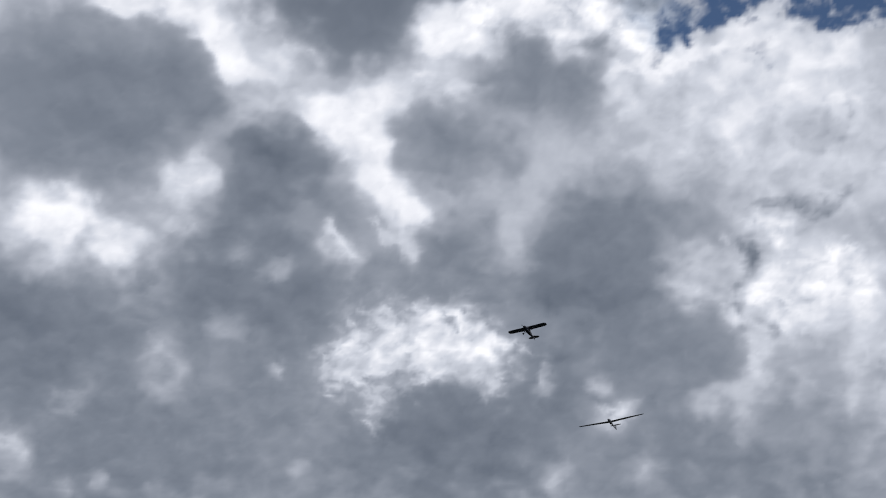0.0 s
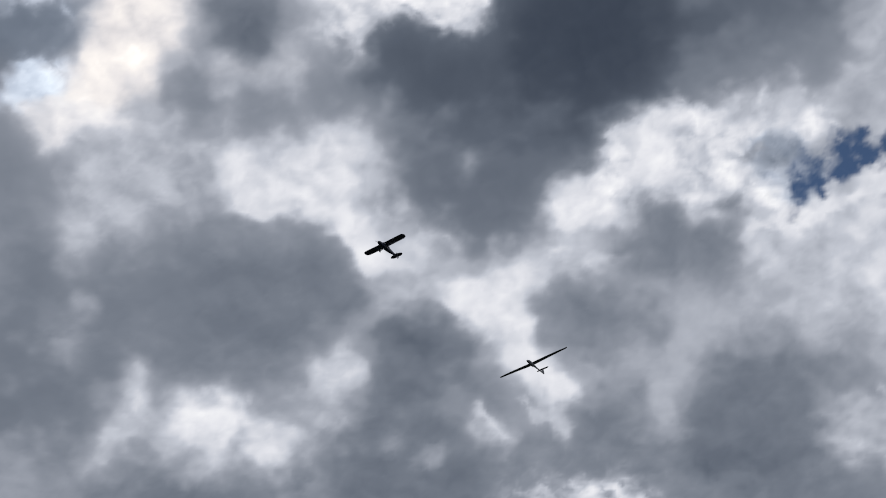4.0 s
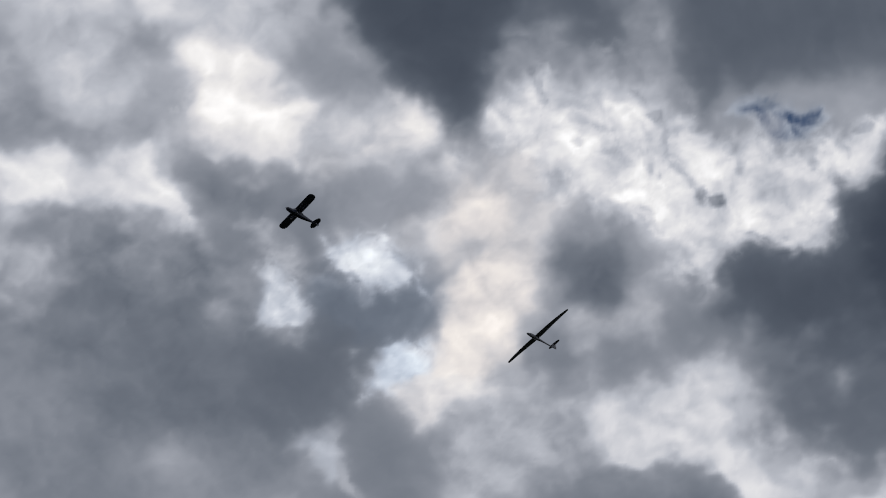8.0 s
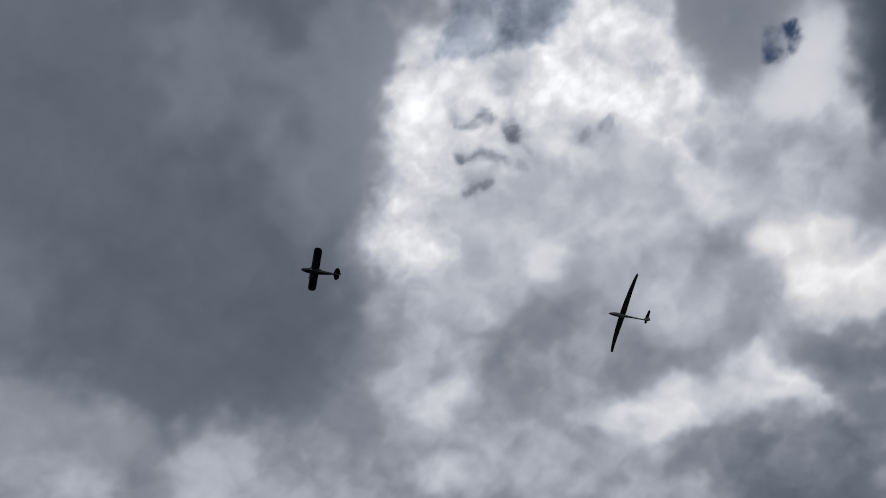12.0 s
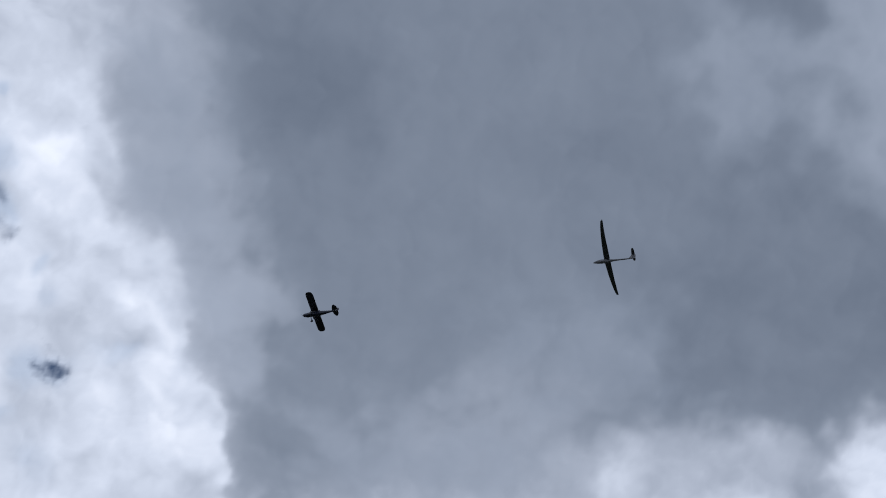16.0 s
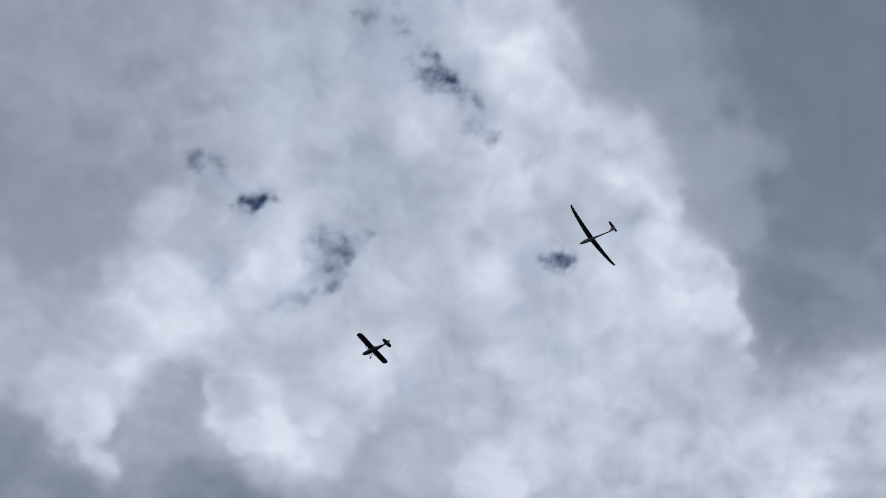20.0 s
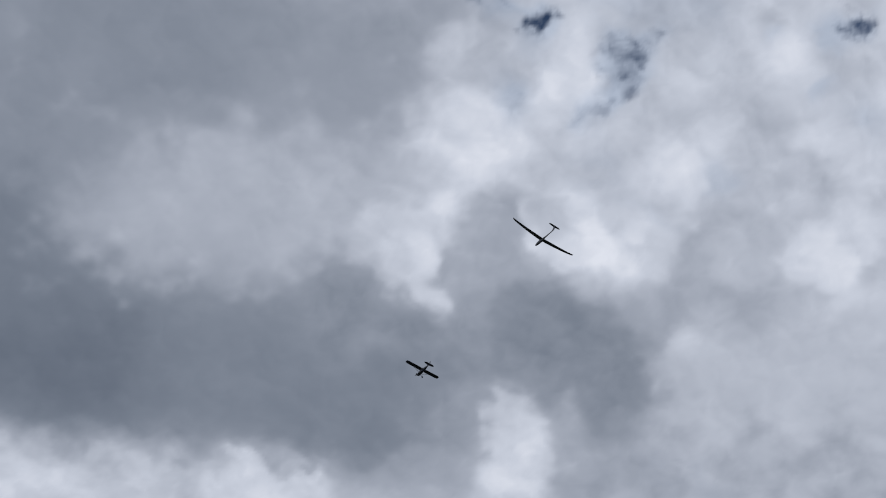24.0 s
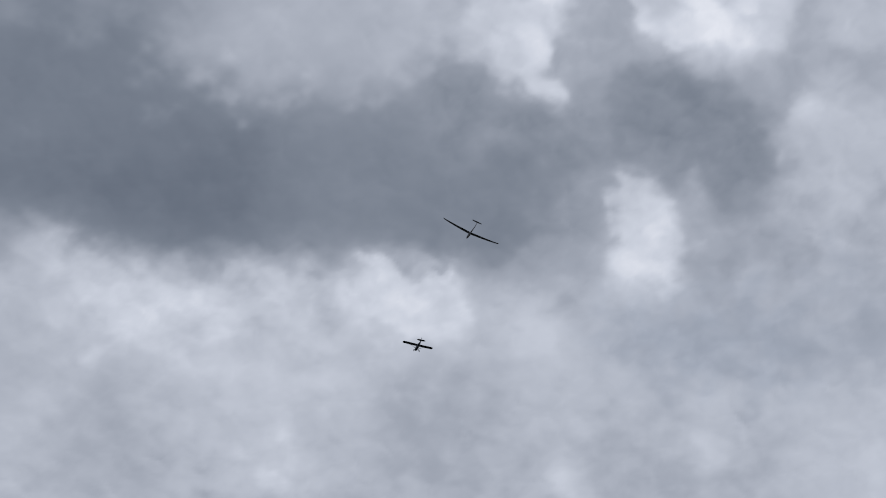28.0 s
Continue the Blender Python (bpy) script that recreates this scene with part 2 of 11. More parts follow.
cloud("torn_cloud", "brilliant white window in the grey deck with torn edges",
      mass(0.81, 0.87, 0, -11.2, 71.5, -9.9, 70.5, -8.1, 69.8, -5.5, 69.9, -3.7, 70.6, -3.0, 71.4, -3.2, 72.6, -4.5, 72.7, -5.8, 72.2, -7.9, 72.4, -9.9, 72.2),
      mass(0.94, 0.55, 0, -7.46, 71.98, -6.04, 71.47, -3.98, 71.34, -3.25, 72.17, -3.97, 72.68, -5.53, 72.27, -6.82, 72.29),
      mass(0.91, 0.55, 0, -9.85, 70.39, -7.80, 70.05, -7.31, 70.86, -9.11, 70.98),
      mass(0.87, 0.60, 0, -5.51, 70.16, -3.98, 70.79, -3.98, 71.28, -5.78, 71.23, -6.28, 70.72),
      mass(0.88, 0.70, 0, -9.41, 72.28, -7.86, 72.58, -8.01, 73.35, -8.79, 73.46, -9.30, 72.88),
      mass(0.85, 0.35, 0, -1.30, 72.75, -0.83, 72.07, -0.33, 71.73, -0.31, 72.39, -0.99, 72.79),
      puff(0.81, 0.29, 0, 0.91, 72.03, 0.31, 0.31, -2),
      streak(0.50, 0.11, 0, 0.08, -5.82, 70.30, -5.39, 70.40, -5.11, 70.57),
      puff(0.64, 0.10, 0, -7.27, 71.35, 0.10, 0.19, 11))
cloud("bright_rift", "white glow low behind the glider",
      puff(0.88, 0.46, 0, 2.25, 73.31, 0.96, 0.34, -12))
cloud("bright_cloud", "tall white column of broken cloud",
      mass(0.71, 1.42, 0, 5.8, 69.1, 7.2, 67.8, 9.0, 66.5, 11.8, 66.5, 15.5, 67.1, 16.3, 73.0, 11.5, 73.9, 9.5, 72.0, 8.0, 71.2),
      mass(0.89, 1.10, 0, 7.7, 72.2, 8.0, 70.8, 7.7, 69.3, 8.2, 67.9, 8.7, 66.9, 9.9, 66.4, 11.4, 66.7, 11.9, 68.0, 10.7, 69.4, 9.8, 70.6, 8.7, 72.0),
      mass(0.94, 0.69, 0, 7.90, 70.57, 8.03, 69.30, 8.67, 68.27, 9.61, 67.93, 9.49, 69.14, 8.64, 70.49),
      mass(0.75, 1.10, 0, 11.0, 69.5, 12.1, 68.2, 15.5, 67.1, 15.9, 70.0, 12.4, 71.4, 11.1, 70.8),
      puff(0.69, 0.54, 0, 12.26, 68.86, 0.80, 0.77, -9),
      mass(0.85, 0.76, 0, 5.94, 72.75, 7.54, 72.25, 9.19, 72.41, 8.74, 72.93, 7.10, 73.03),
      puff(0.61, 0.27, 0, 11.48, 71.66, 0.50, 0.19, -9))
cloud("torn_cloud", "dark torn flecks hanging before the white column",
      puff(0.41, 0.10, 0, 7.98, 67.88, 0.21, 0.21, 10),
      puff(0.47, 0.19, 0, 7.72, 67.25, 0.31, 0.42, -6),
      puff(0.52, 0.15, 0, 7.55, 69.45, 0.19, 0.27, -6))
cloud("grey_cloud", "mixed grey and white cloud sheet",
      mass(0.66, 1.89, 0, -28.1, 48.2, 12.4, 53.3, 13.2, 67.2, 6.2, 68.5, -32.1, 61.9))
cloud("bright_cloud", "pale sunlit veil over the rounded cumulus",
      mass(0.80, 1.89, 0, -26.1, 50.2, -12.5, 53.4, -13.4, 58.7, -16.0, 59.0, -19.3, 57.7, -22.6, 56.6, -27.4, 54.8),
      mass(0.91, 1.26, 0, -26.2, 52.1, -23.2, 53.5, -22.4, 54.6, -24.2, 54.5, -26.5, 53.2),
      mass(0.95, 0.69, 0, -25.95, 52.71, -23.94, 53.61, -22.84, 54.19, -22.71, 54.59, -24.31, 54.15, -26.10, 53.28))
cloud("bright_rift", "blazing white rift slanting past the dark cumulus",
      mass(0.91, 1.20, 0, -20.6, 57.1, -19.0, 56.0, -16.2, 56.0, -14.3, 55.9, -13.3, 56.9, -13.4, 58.5, -14.2, 59.3, -13.5, 60.4, -12.7, 61.4, -13.8, 61.6, -14.6, 60.7, -15.4, 59.5, -16.4, 58.5, -18.6, 57.7),
      mass(1.00, 0.57, 0, -19.32, 56.98, -18.32, 56.67, -16.19, 57.16, -14.35, 58.89, -13.88, 60.16, -13.16, 61.27, -14.15, 61.46, -14.75, 60.64, -15.39, 59.37, -16.64, 58.39, -18.18, 57.77))
cloud("dark_cloud", "dark lower fringe of the storm cloud",
      mass(0.59, 0.88, 0, -13.28, 58.10, -11.76, 57.36, -10.00, 56.45, -7.67, 56.36, -5.84, 56.56, -5.24, 57.59, -6.39, 58.64, -7.09, 59.74, -7.68, 60.85, -9.39, 61.08, -11.25, 60.59, -12.09, 59.67, -13.31, 59.07),
      mass(0.51, 1.14, 0, -10.7, 53.5, -2.0, 54.4, -3.2, 56.8, -5.3, 58.2, -7.2, 58.7, -8.6, 58.0, -9.8, 57.1, -10.9, 55.9),
      mass(0.39, 1.14, 0, -9.7, 53.8, -5.0, 54.3, -5.6, 57.0, -7.6, 57.8, -8.9, 57.2),
      mass(0.49, 0.69, 0, -12.87, 58.17, -11.35, 57.82, -10.95, 58.66, -11.55, 59.59, -12.71, 59.02))
cloud("grey_cloud", "small grey scraps before the pale veil",
      mass(0.55, 0.82, 0, -22.10, 55.21, -20.66, 55.14, -19.65, 56.01, -20.48, 56.64, -21.87, 56.19),
      puff(0.59, 0.17, 0, -21.33, 56.59, 0.23, 0.19, 14),
      mass(0.63, 1.42, 0, -27.9, 53.5, -24.3, 55.2, -24.2, 56.8, -24.9, 57.8, -28.9, 56.7),
      mass(0.53, 1.14, 0, -28.0, 53.7, -24.8, 55.2, -24.6, 56.5, -28.6, 55.8))
cloud("grey_cloud", "great rounded slate-grey cumulus with smooth outline",
      mass(0.48, 0.63, 0, -24.37, 57.94, -22.79, 57.39, -21.14, 57.31, -19.33, 57.63, -17.58, 58.33, -16.30, 59.11, -15.30, 60.30, -14.69, 61.30, -14.62, 62.41, -15.88, 62.96, -17.01, 63.53, -18.33, 64.05, -20.57, 63.93, -22.50, 63.75, -23.91, 63.49, -24.65, 62.44, -24.89, 61.37, -25.03, 59.93, -25.03, 58.74),
      mass(0.44, 1.42, 0, -23.6, 58.9, -21.8, 58.1, -19.0, 58.5, -16.2, 59.9, -15.1, 61.3, -16.9, 62.4, -20.3, 62.4, -23.0, 61.5))
cloud("grey_cloud", "grey shoulder of cloud beside the rounded cumulus",
      mass(0.59, 0.95, 0, -29.84, 56.98, -25.16, 58.50, -24.90, 60.37, -24.75, 62.01, -26.17, 62.78, -30.99, 61.15),
      puff(0.70, 0.54, 0, -26.00, 60.04, 0.42, 0.80, 17),
      puff(0.72, 0.46, 0, -24.60, 62.45, 0.38, 0.80, 16))
cloud("bright_rift", "dazzling white holes under the rounded cumulus",
      mass(0.84, 1.07, 0, -27.2, 62.5, -25.7, 62.9, -24.5, 62.9, -23.5, 63.8, -22.0, 64.0, -20.8, 65.1, -18.8, 65.5, -18.7, 66.5, -20.3, 66.4, -22.2, 66.2, -23.6, 65.4, -24.4, 64.5, -25.8, 64.5, -27.4, 64.3),
      mass(1.01, 0.51, 0, -23.45, 64.21, -22.10, 64.18, -21.13, 64.78, -21.06, 65.44, -22.12, 65.56, -23.03, 64.92),
      mass(0.99, 0.47, 0, -20.67, 65.49, -19.39, 65.56, -18.79, 66.13, -19.25, 66.46, -20.52, 66.04),
      mass(0.96, 0.47, 0, -27.33, 64.10, -26.62, 63.43, -25.82, 63.34, -25.67, 63.97, -26.55, 64.41, -27.09, 64.44),
      mass(0.79, 0.76, 0, -18.18, 64.08, -17.09, 63.72, -15.56, 64.18, -15.72, 65.22, -16.83, 65.20, -18.05, 64.74),
      puff(0.90, 0.27, 0, -16.47, 64.48, 0.50, 0.38, -5),
      puff(0.89, 0.21, 0, -16.22, 63.69, 0.42, 0.15, -23))
cloud("grey_cloud", "dark rounded puff below the rift",
      mass(0.46, 0.69, 0, -15.19, 63.89, -14.30, 63.26, -12.78, 62.88, -11.32, 63.34, -10.69, 64.22, -11.03, 65.00, -11.94, 65.86, -13.02, 66.48, -14.49, 66.24, -15.38, 65.44))
cloud("bright_rift", "white forked rift between grey puffs",
      mass(0.91, 1.07, 0, -12.9, 61.3, -11.4, 61.9, -10.1, 62.7, -8.3, 62.2, -6.8, 61.9, -6.5, 62.7, -7.7, 63.4, -8.0, 64.4, -7.4, 65.8, -6.6, 66.3, -8.0, 66.4, -8.9, 65.5, -9.8, 64.6, -10.9, 63.4, -11.7, 62.3),
      mass(1.01, 0.51, 0, -11.43, 62.34, -10.56, 62.76, -8.67, 63.34, -7.85, 62.96, -8.22, 64.14, -8.80, 64.54, -9.73, 64.00, -10.62, 63.28),
      mass(0.95, 0.44, 0, -8.72, 65.66, -7.69, 65.73, -6.90, 66.34, -7.99, 66.27),
      mass(0.83, 0.88, 0, -14.41, 62.05, -12.94, 62.26, -11.92, 62.86, -13.03, 62.92, -14.28, 63.10),
      mass(0.83, 0.88, 0, -7.09, 61.70, -4.64, 61.73, -4.11, 62.56, -5.70, 62.86, -6.87, 62.35),
      streak(0.95, 0.17, 0, 0.13, -6.81, 61.77, -5.60, 61.65, -4.90, 62.50),
      puff(0.76, 0.17, 0, -9.18, 63.93, 0.10, 0.34, 7),
      mass(0.88, 0.38, 0, -11.12, 66.93, -10.08, 67.03, -9.07, 67.98, -9.60, 68.19, -10.66, 67.74))
cloud("grey_cloud", "soft dark puff with a pale rim",
      mass(0.51, 0.63, 0, -7.53, 63.62, -6.69, 63.08, -5.25, 63.21, -4.04, 63.93, -3.32, 64.76, -4.44, 65.31, -5.92, 65.39, -6.87, 64.91, -7.29, 64.24))
cloud("grey_cloud", "grey wisps trailing over the pale sheet",
      mass(0.73, 1.42, 0, -5.1, 64.1, -0.9, 63.9, 2.6, 64.4, 3.6, 65.5, 0.9, 66.3, -2.2, 68.3, -4.6, 67.0, -6.0, 65.7),
      mass(0.59, 0.95, 0, -4.16, 61.61, -1.77, 61.53, -0.57, 62.17, 0.42, 62.98, 1.07, 63.81, -0.00, 64.37, -1.43, 63.93, -3.33, 63.43, -4.23, 62.59),
      mass(0.52, 0.57, 0, -2.23, 61.27, -0.81, 61.35, -0.76, 62.20, -1.81, 62.15),
      mass(0.53, 0.51, 0, -0.65, 62.75, 0.77, 62.99, 1.07, 63.81, 0.03, 63.69))
cloud("grey_cloud", "small dark puffs under the white fork",
      mass(0.52, 0.57, 0, -11.01, 66.00, -9.43, 65.73, -8.41, 66.48, -8.77, 67.07, -10.56, 66.85),
      mass(0.48, 1.01, 0, -7.1, 67.2, -4.6, 66.9, -3.1, 67.7, -2.6, 68.7, -5.2, 69.2, -7.0, 68.2))
cloud("grey_cloud", "dark lumpy cloud beside the white column",
      mass(0.44, 0.88, 0, -2.25, 68.76, -1.16, 67.95, 0.34, 67.60, 2.13, 68.24, 2.34, 69.43, 0.74, 69.85, -1.55, 69.66),
      mass(0.50, 0.69, 0, 1.33, 66.11, 3.07, 65.69, 4.11, 66.49, 3.36, 67.89, 1.81, 67.70),
      mass(0.62, 0.69, 0, 3.27, 65.73, 4.74, 65.90, 6.28, 65.85, 6.97, 66.59, 6.21, 67.46, 4.73, 67.13, 3.48, 66.73),
      mass(0.49, 0.51, 0, 4.21, 66.29, 5.69, 65.83, 6.73, 66.41, 5.73, 67.10, 4.44, 67.00))
cloud("torn_cloud", "bright torn white cloud beside open blue sky",
      mass(0.82, 1.09, 0, -6.8, 59.2, -4.4, 59.0, -2.9, 57.6, -0.8, 56.6, 2.8, 56.7, 4.9, 57.5, 4.9, 58.6, 3.5, 60.1, 2.2, 61.3, -0.4, 61.8, -2.9, 61.3, -5.5, 60.9, -7.2, 60.1),
      mass(0.96, 0.60, 0, -3.94, 58.13, -2.46, 57.58, -0.62, 57.34, 1.19, 57.95, 2.64, 58.78, 1.59, 59.57, -0.74, 59.88, -3.05, 59.36),
      mass(0.95, 0.60, 0, -5.93, 59.47, -4.67, 59.15, -3.46, 59.87, -4.04, 60.65, -5.52, 60.72),
      mass(0.69, 0.45, 0, -3.60, 59.86, -1.69, 60.18, -0.71, 61.23, -2.23, 61.35, -3.42, 60.69),
      mass(0.86, 0.60, 0, -0.28, 60.05, 2.04, 59.93, 2.95, 60.71, 1.54, 61.27, -0.09, 61.03),
      puff(0.56, 0.10, 0, -0.49, 58.46, 0.25, 0.23, 2),
      puff(0.54, 0.13, 0, 2.63, 59.36, 0.15, 0.38, -16),
      puff(0.62, 0.15, 0, 1.55, 61.07, 0.42, 0.23, 1),
      puff(0.68, 0.11, 0, 3.05, 61.38, 0.15, 0.19, 0),
      puff(0.64, 0.19, 0, 0.45, 59.11, 0.31, 0.19, 2),
      puff(0.66, 0.15, 0, -1.63, 59.02, 0.19, 0.27, 3))
cloud("bright_cloud", "soft grey-white cloud above the blue opening",
      mass(0.74, 1.58, 0, -2.7, 53.8, 8.2, 54.0, 8.1, 57.2, 5.0, 57.8, 2.8, 57.1, -0.6, 56.7),
      mass(0.89, 0.95, 0, -0.13, 56.60, 3.02, 56.69, 4.35, 58.03, 2.54, 58.40, 0.52, 57.58))
cloud("bright_cloud", "billowed white cumulus below the blue opening",
      mass(0.79, 1.26, 0, 0.9, 61.9, 2.7, 61.3, 4.8, 60.9, 6.6, 60.3, 8.0, 59.9, 12.8, 59.7, 13.1, 65.0, 7.3, 65.4, 5.0, 65.2, 2.6, 64.0, 1.3, 62.8),
      mass(0.89, 0.95, 0, 7.94, 59.48, 9.90, 59.77, 12.01, 61.69, 8.45, 62.16, 7.07, 61.27),
      mass(0.74, 1.26, 0, 6.2, 63.6, 9.8, 62.5, 13.1, 64.8, 7.3, 65.3),
      mass(0.98, 0.41, 0, 2.42, 61.51, 4.33, 60.90, 6.27, 60.41, 7.05, 59.51, 7.71, 58.92, 7.94, 59.29, 7.06, 60.18, 5.93, 60.80, 4.33, 61.13, 2.92, 61.82),
      streak(0.97, 0.23, 0, 0.19, 0.76, 62.06, 2.46, 61.78, 3.86, 61.36, 4.79, 60.90),
      streak(0.91, 0.42, 0, 0.27, 5.42, 63.80, 6.17, 63.17, 7.09, 62.75, 8.45, 62.12, 10.68, 61.57),
      mass(0.90, 0.82, 0, 8.07, 68.53, 10.11, 66.77, 13.17, 67.23, 12.81, 69.89, 9.29, 71.19, 8.08, 70.43))
cloud("torn_cloud", "dark cracks in the white cumulus",
      mass(0.47, 0.27, 0, 7.11, 67.00, 8.06, 66.91, 8.16, 68.09, 7.71, 68.12),
      puff(0.48, 0.10, 0, 7.88, 67.97, 0.19, 0.19, -4),
      mass(0.55, 0.27, 0, 7.81, 65.59, 10.07, 65.22, 10.82, 65.57, 9.91, 65.87, 8.28, 65.79),
      puff(0.64, 0.19, 0, 7.59, 68.47, 0.27, 0.46, 13))
cloud("grey_cloud", "broken grey cloud sheet near the sun",
      mass(0.60, 2.21, 0, -33.6, 33.0, 3.0, 45.6, 1.1, 56.5, -14.2, 53.9, -24.2, 52.0, -26.3, 53.7, -29.0, 58.4, -42.6, 51.3))
cloud("dark_cloud", "broad slate-grey cloud bank",
      mass(0.46, 1.42, 0, -37.0, 39.5, -32.4, 42.4, -30.2, 43.9, -28.5, 46.6, -28.3, 48.6, -27.4, 49.8, -27.6, 51.8, -26.8, 53.5, -29.0, 54.0, -31.8, 51.7, -34.5, 49.5, -40.6, 46.9),
      mass(0.41, 1.07, 0, -28.1, 46.1, -27.4, 47.5, -25.6, 48.9, -23.8, 49.6, -23.6, 50.5, -25.2, 50.8, -27.3, 49.7, -28.3, 48.6),
      mass(0.42, 1.26, 0, -37.1, 44.6, -33.5, 47.0, -30.7, 48.5, -28.1, 50.4, -30.3, 51.2, -33.4, 49.7, -38.1, 46.7),
      mass(0.56, 1.26, 0, -31.8, 43.1, -29.1, 43.5, -27.9, 45.4, -29.2, 46.1, -31.5, 44.6),
      mass(0.51, 1.58, 0, -40.1, 45.9, -35.2, 48.9, -33.6, 50.8, -30.7, 52.2, -29.0, 54.2, -28.4, 56.6, -32.5, 56.8, -42.6, 51.3))
cloud("bright_cloud", "faint pale streaks in the slate bank",
      puff(0.73, 0.65, 0, -36.00, 49.54, 1.03, 0.99, 28),
      puff(0.68, 0.57, 0, -34.65, 51.53, 0.65, 0.38, 44),
      puff(0.74, 0.38, 0, -32.72, 53.45, 0.73, 0.38, 26),
      mass(0.81, 0.63, 0, -31.16, 51.26, -30.40, 51.34, -29.87, 52.13, -30.14, 53.33, -30.64, 53.22, -30.74, 52.20),
      streak(0.79, 0.23, 0, 0.15, -30.39, 53.21, -29.80, 54.28, -29.51, 54.96),
      streak(0.74, 0.23, 0, 0.17, -30.39, 51.30, -29.83, 51.77, -29.77, 52.64),
      mass(0.68, 0.63, 0, -32.65, 45.04, -31.70, 45.68, -31.15, 46.85, -32.05, 46.49, -32.63, 45.52))
cloud("sunlit_gap", "blue-white wedges of light in the slate bank",
      mass(0.97, 0.69, -0.2, -31.07, 47.14, -30.40, 46.56, -29.62, 45.82, -29.04, 45.88, -29.01, 46.78, -28.42, 47.47, -29.02, 48.35, -30.07, 48.08, -30.83, 47.47),
      mass(1.03, 0.41, -0.3, -29.88, 46.00, -29.18, 46.03, -29.32, 47.07, -30.01, 47.47, -30.49, 46.99),
      streak(0.85, 0.27, 0, 0.21, -29.54, 43.69, -29.03, 44.44, -28.53, 45.51, -28.33, 46.29),
      mass(0.94, 0.76, -0.4, -26.95, 46.43, -26.02, 46.37, -25.13, 47.16, -24.43, 48.12, -25.13, 48.55, -26.07, 48.37, -26.72, 47.42),
      mass(1.06, 0.41, -0.5, -26.06, 47.28, -25.20, 47.34, -25.00, 48.09, -25.75, 48.27, -26.17, 47.75),
      mass(0.74, 0.88, 0, -27.80, 46.05, -26.71, 46.32, -26.77, 47.18, -27.90, 46.90),
      mass(1.01, 0.76, -0.6, -27.67, 50.82, -26.76, 50.17, -25.85, 50.34, -25.21, 51.38, -25.27, 52.24, -26.49, 52.08, -27.53, 51.43),
      mass(1.06, 0.41, -1, -26.83, 50.54, -25.92, 50.52, -25.36, 51.53, -25.89, 51.90, -26.79, 51.41))
cloud("cream_cloud", "cream-tinted veil of cloud close to the hidden sun",
      mass(0.87, 1.26, 0.4, -24.0, 46.0, -22.1, 46.1, -20.6, 47.1, -21.6, 48.8, -23.5, 48.5, -24.5, 47.3),
      mass(0.95, 1.20, 0.8, -26.8, 52.2, -25.2, 52.0, -24.1, 51.6, -23.2, 50.3, -22.5, 49.1, -21.4, 48.0, -20.4, 46.7, -19.0, 46.6, -18.0, 48.0, -18.0, 49.7, -19.3, 50.5, -20.2, 51.8, -21.9, 52.5, -23.1, 52.4, -24.0, 53.4, -24.8, 53.7, -26.2, 53.4),
      mass(1.00, 0.95, 1, -22.52, 49.08, -21.42, 48.82, -21.61, 50.88, -22.35, 52.32, -23.82, 52.18, -23.54, 50.57),
      mass(0.99, 0.69, 0.4, -26.42, 52.40, -24.37, 52.34, -23.49, 52.89, -24.30, 53.67, -26.26, 53.33),
      streak(0.91, 0.15, 0.3, 0.10, -26.13, 53.11, -24.03, 54.15, -22.03, 54.84))
cloud("cream_cloud", "pinkish white cloud tufts",
      mass(0.92, 1.20, 0.3, -30.1, 39.7, -28.2, 39.2, -26.0, 40.1, -26.4, 41.8, -27.5, 42.5, -28.6, 41.7, -29.9, 40.9),
      mass(1.01, 0.76, 0.4, -28.31, 39.94, -26.82, 40.32, -26.83, 41.65, -28.12, 41.74, -28.78, 41.01),
      mass(0.89, 1.20, 0.2, -26.2, 41.1, -23.9, 42.3, -22.5, 43.4, -22.4, 44.6, -24.2, 44.3, -25.7, 44.3, -26.9, 44.4, -26.8, 43.0),
      puff(0.99, 0.46, 0.3, -23.88, 43.32, 0.92, 0.61, 40),
      streak(0.90, 0.38, 0, 0.29, -32.11, 39.73, -31.55, 41.11, -31.32, 42.75))
cloud("grey_cloud", "grey puffs over the bright veil",
      mass(0.56, 1.14, 0, -29.0, 42.1, -27.5, 42.4, -26.6, 43.9, -26.8, 45.5, -28.0, 45.4, -29.1, 44.0),
      mass(0.59, 1.01, 0, -25.8, 44.0, -24.1, 44.0, -22.7, 45.2, -22.1, 46.3, -23.7, 46.6, -25.4, 45.9, -26.0, 45.0),
      mass(0.68, 1.26, 0, -32.9, 35.0, -28.2, 37.3, -30.4, 40.0, -32.4, 39.4, -34.4, 38.0),
      mass(0.38, 0.63, 0, -20.89, 40.83, -18.55, 41.70, -19.79, 43.69, -20.82, 44.16, -21.42, 43.48))
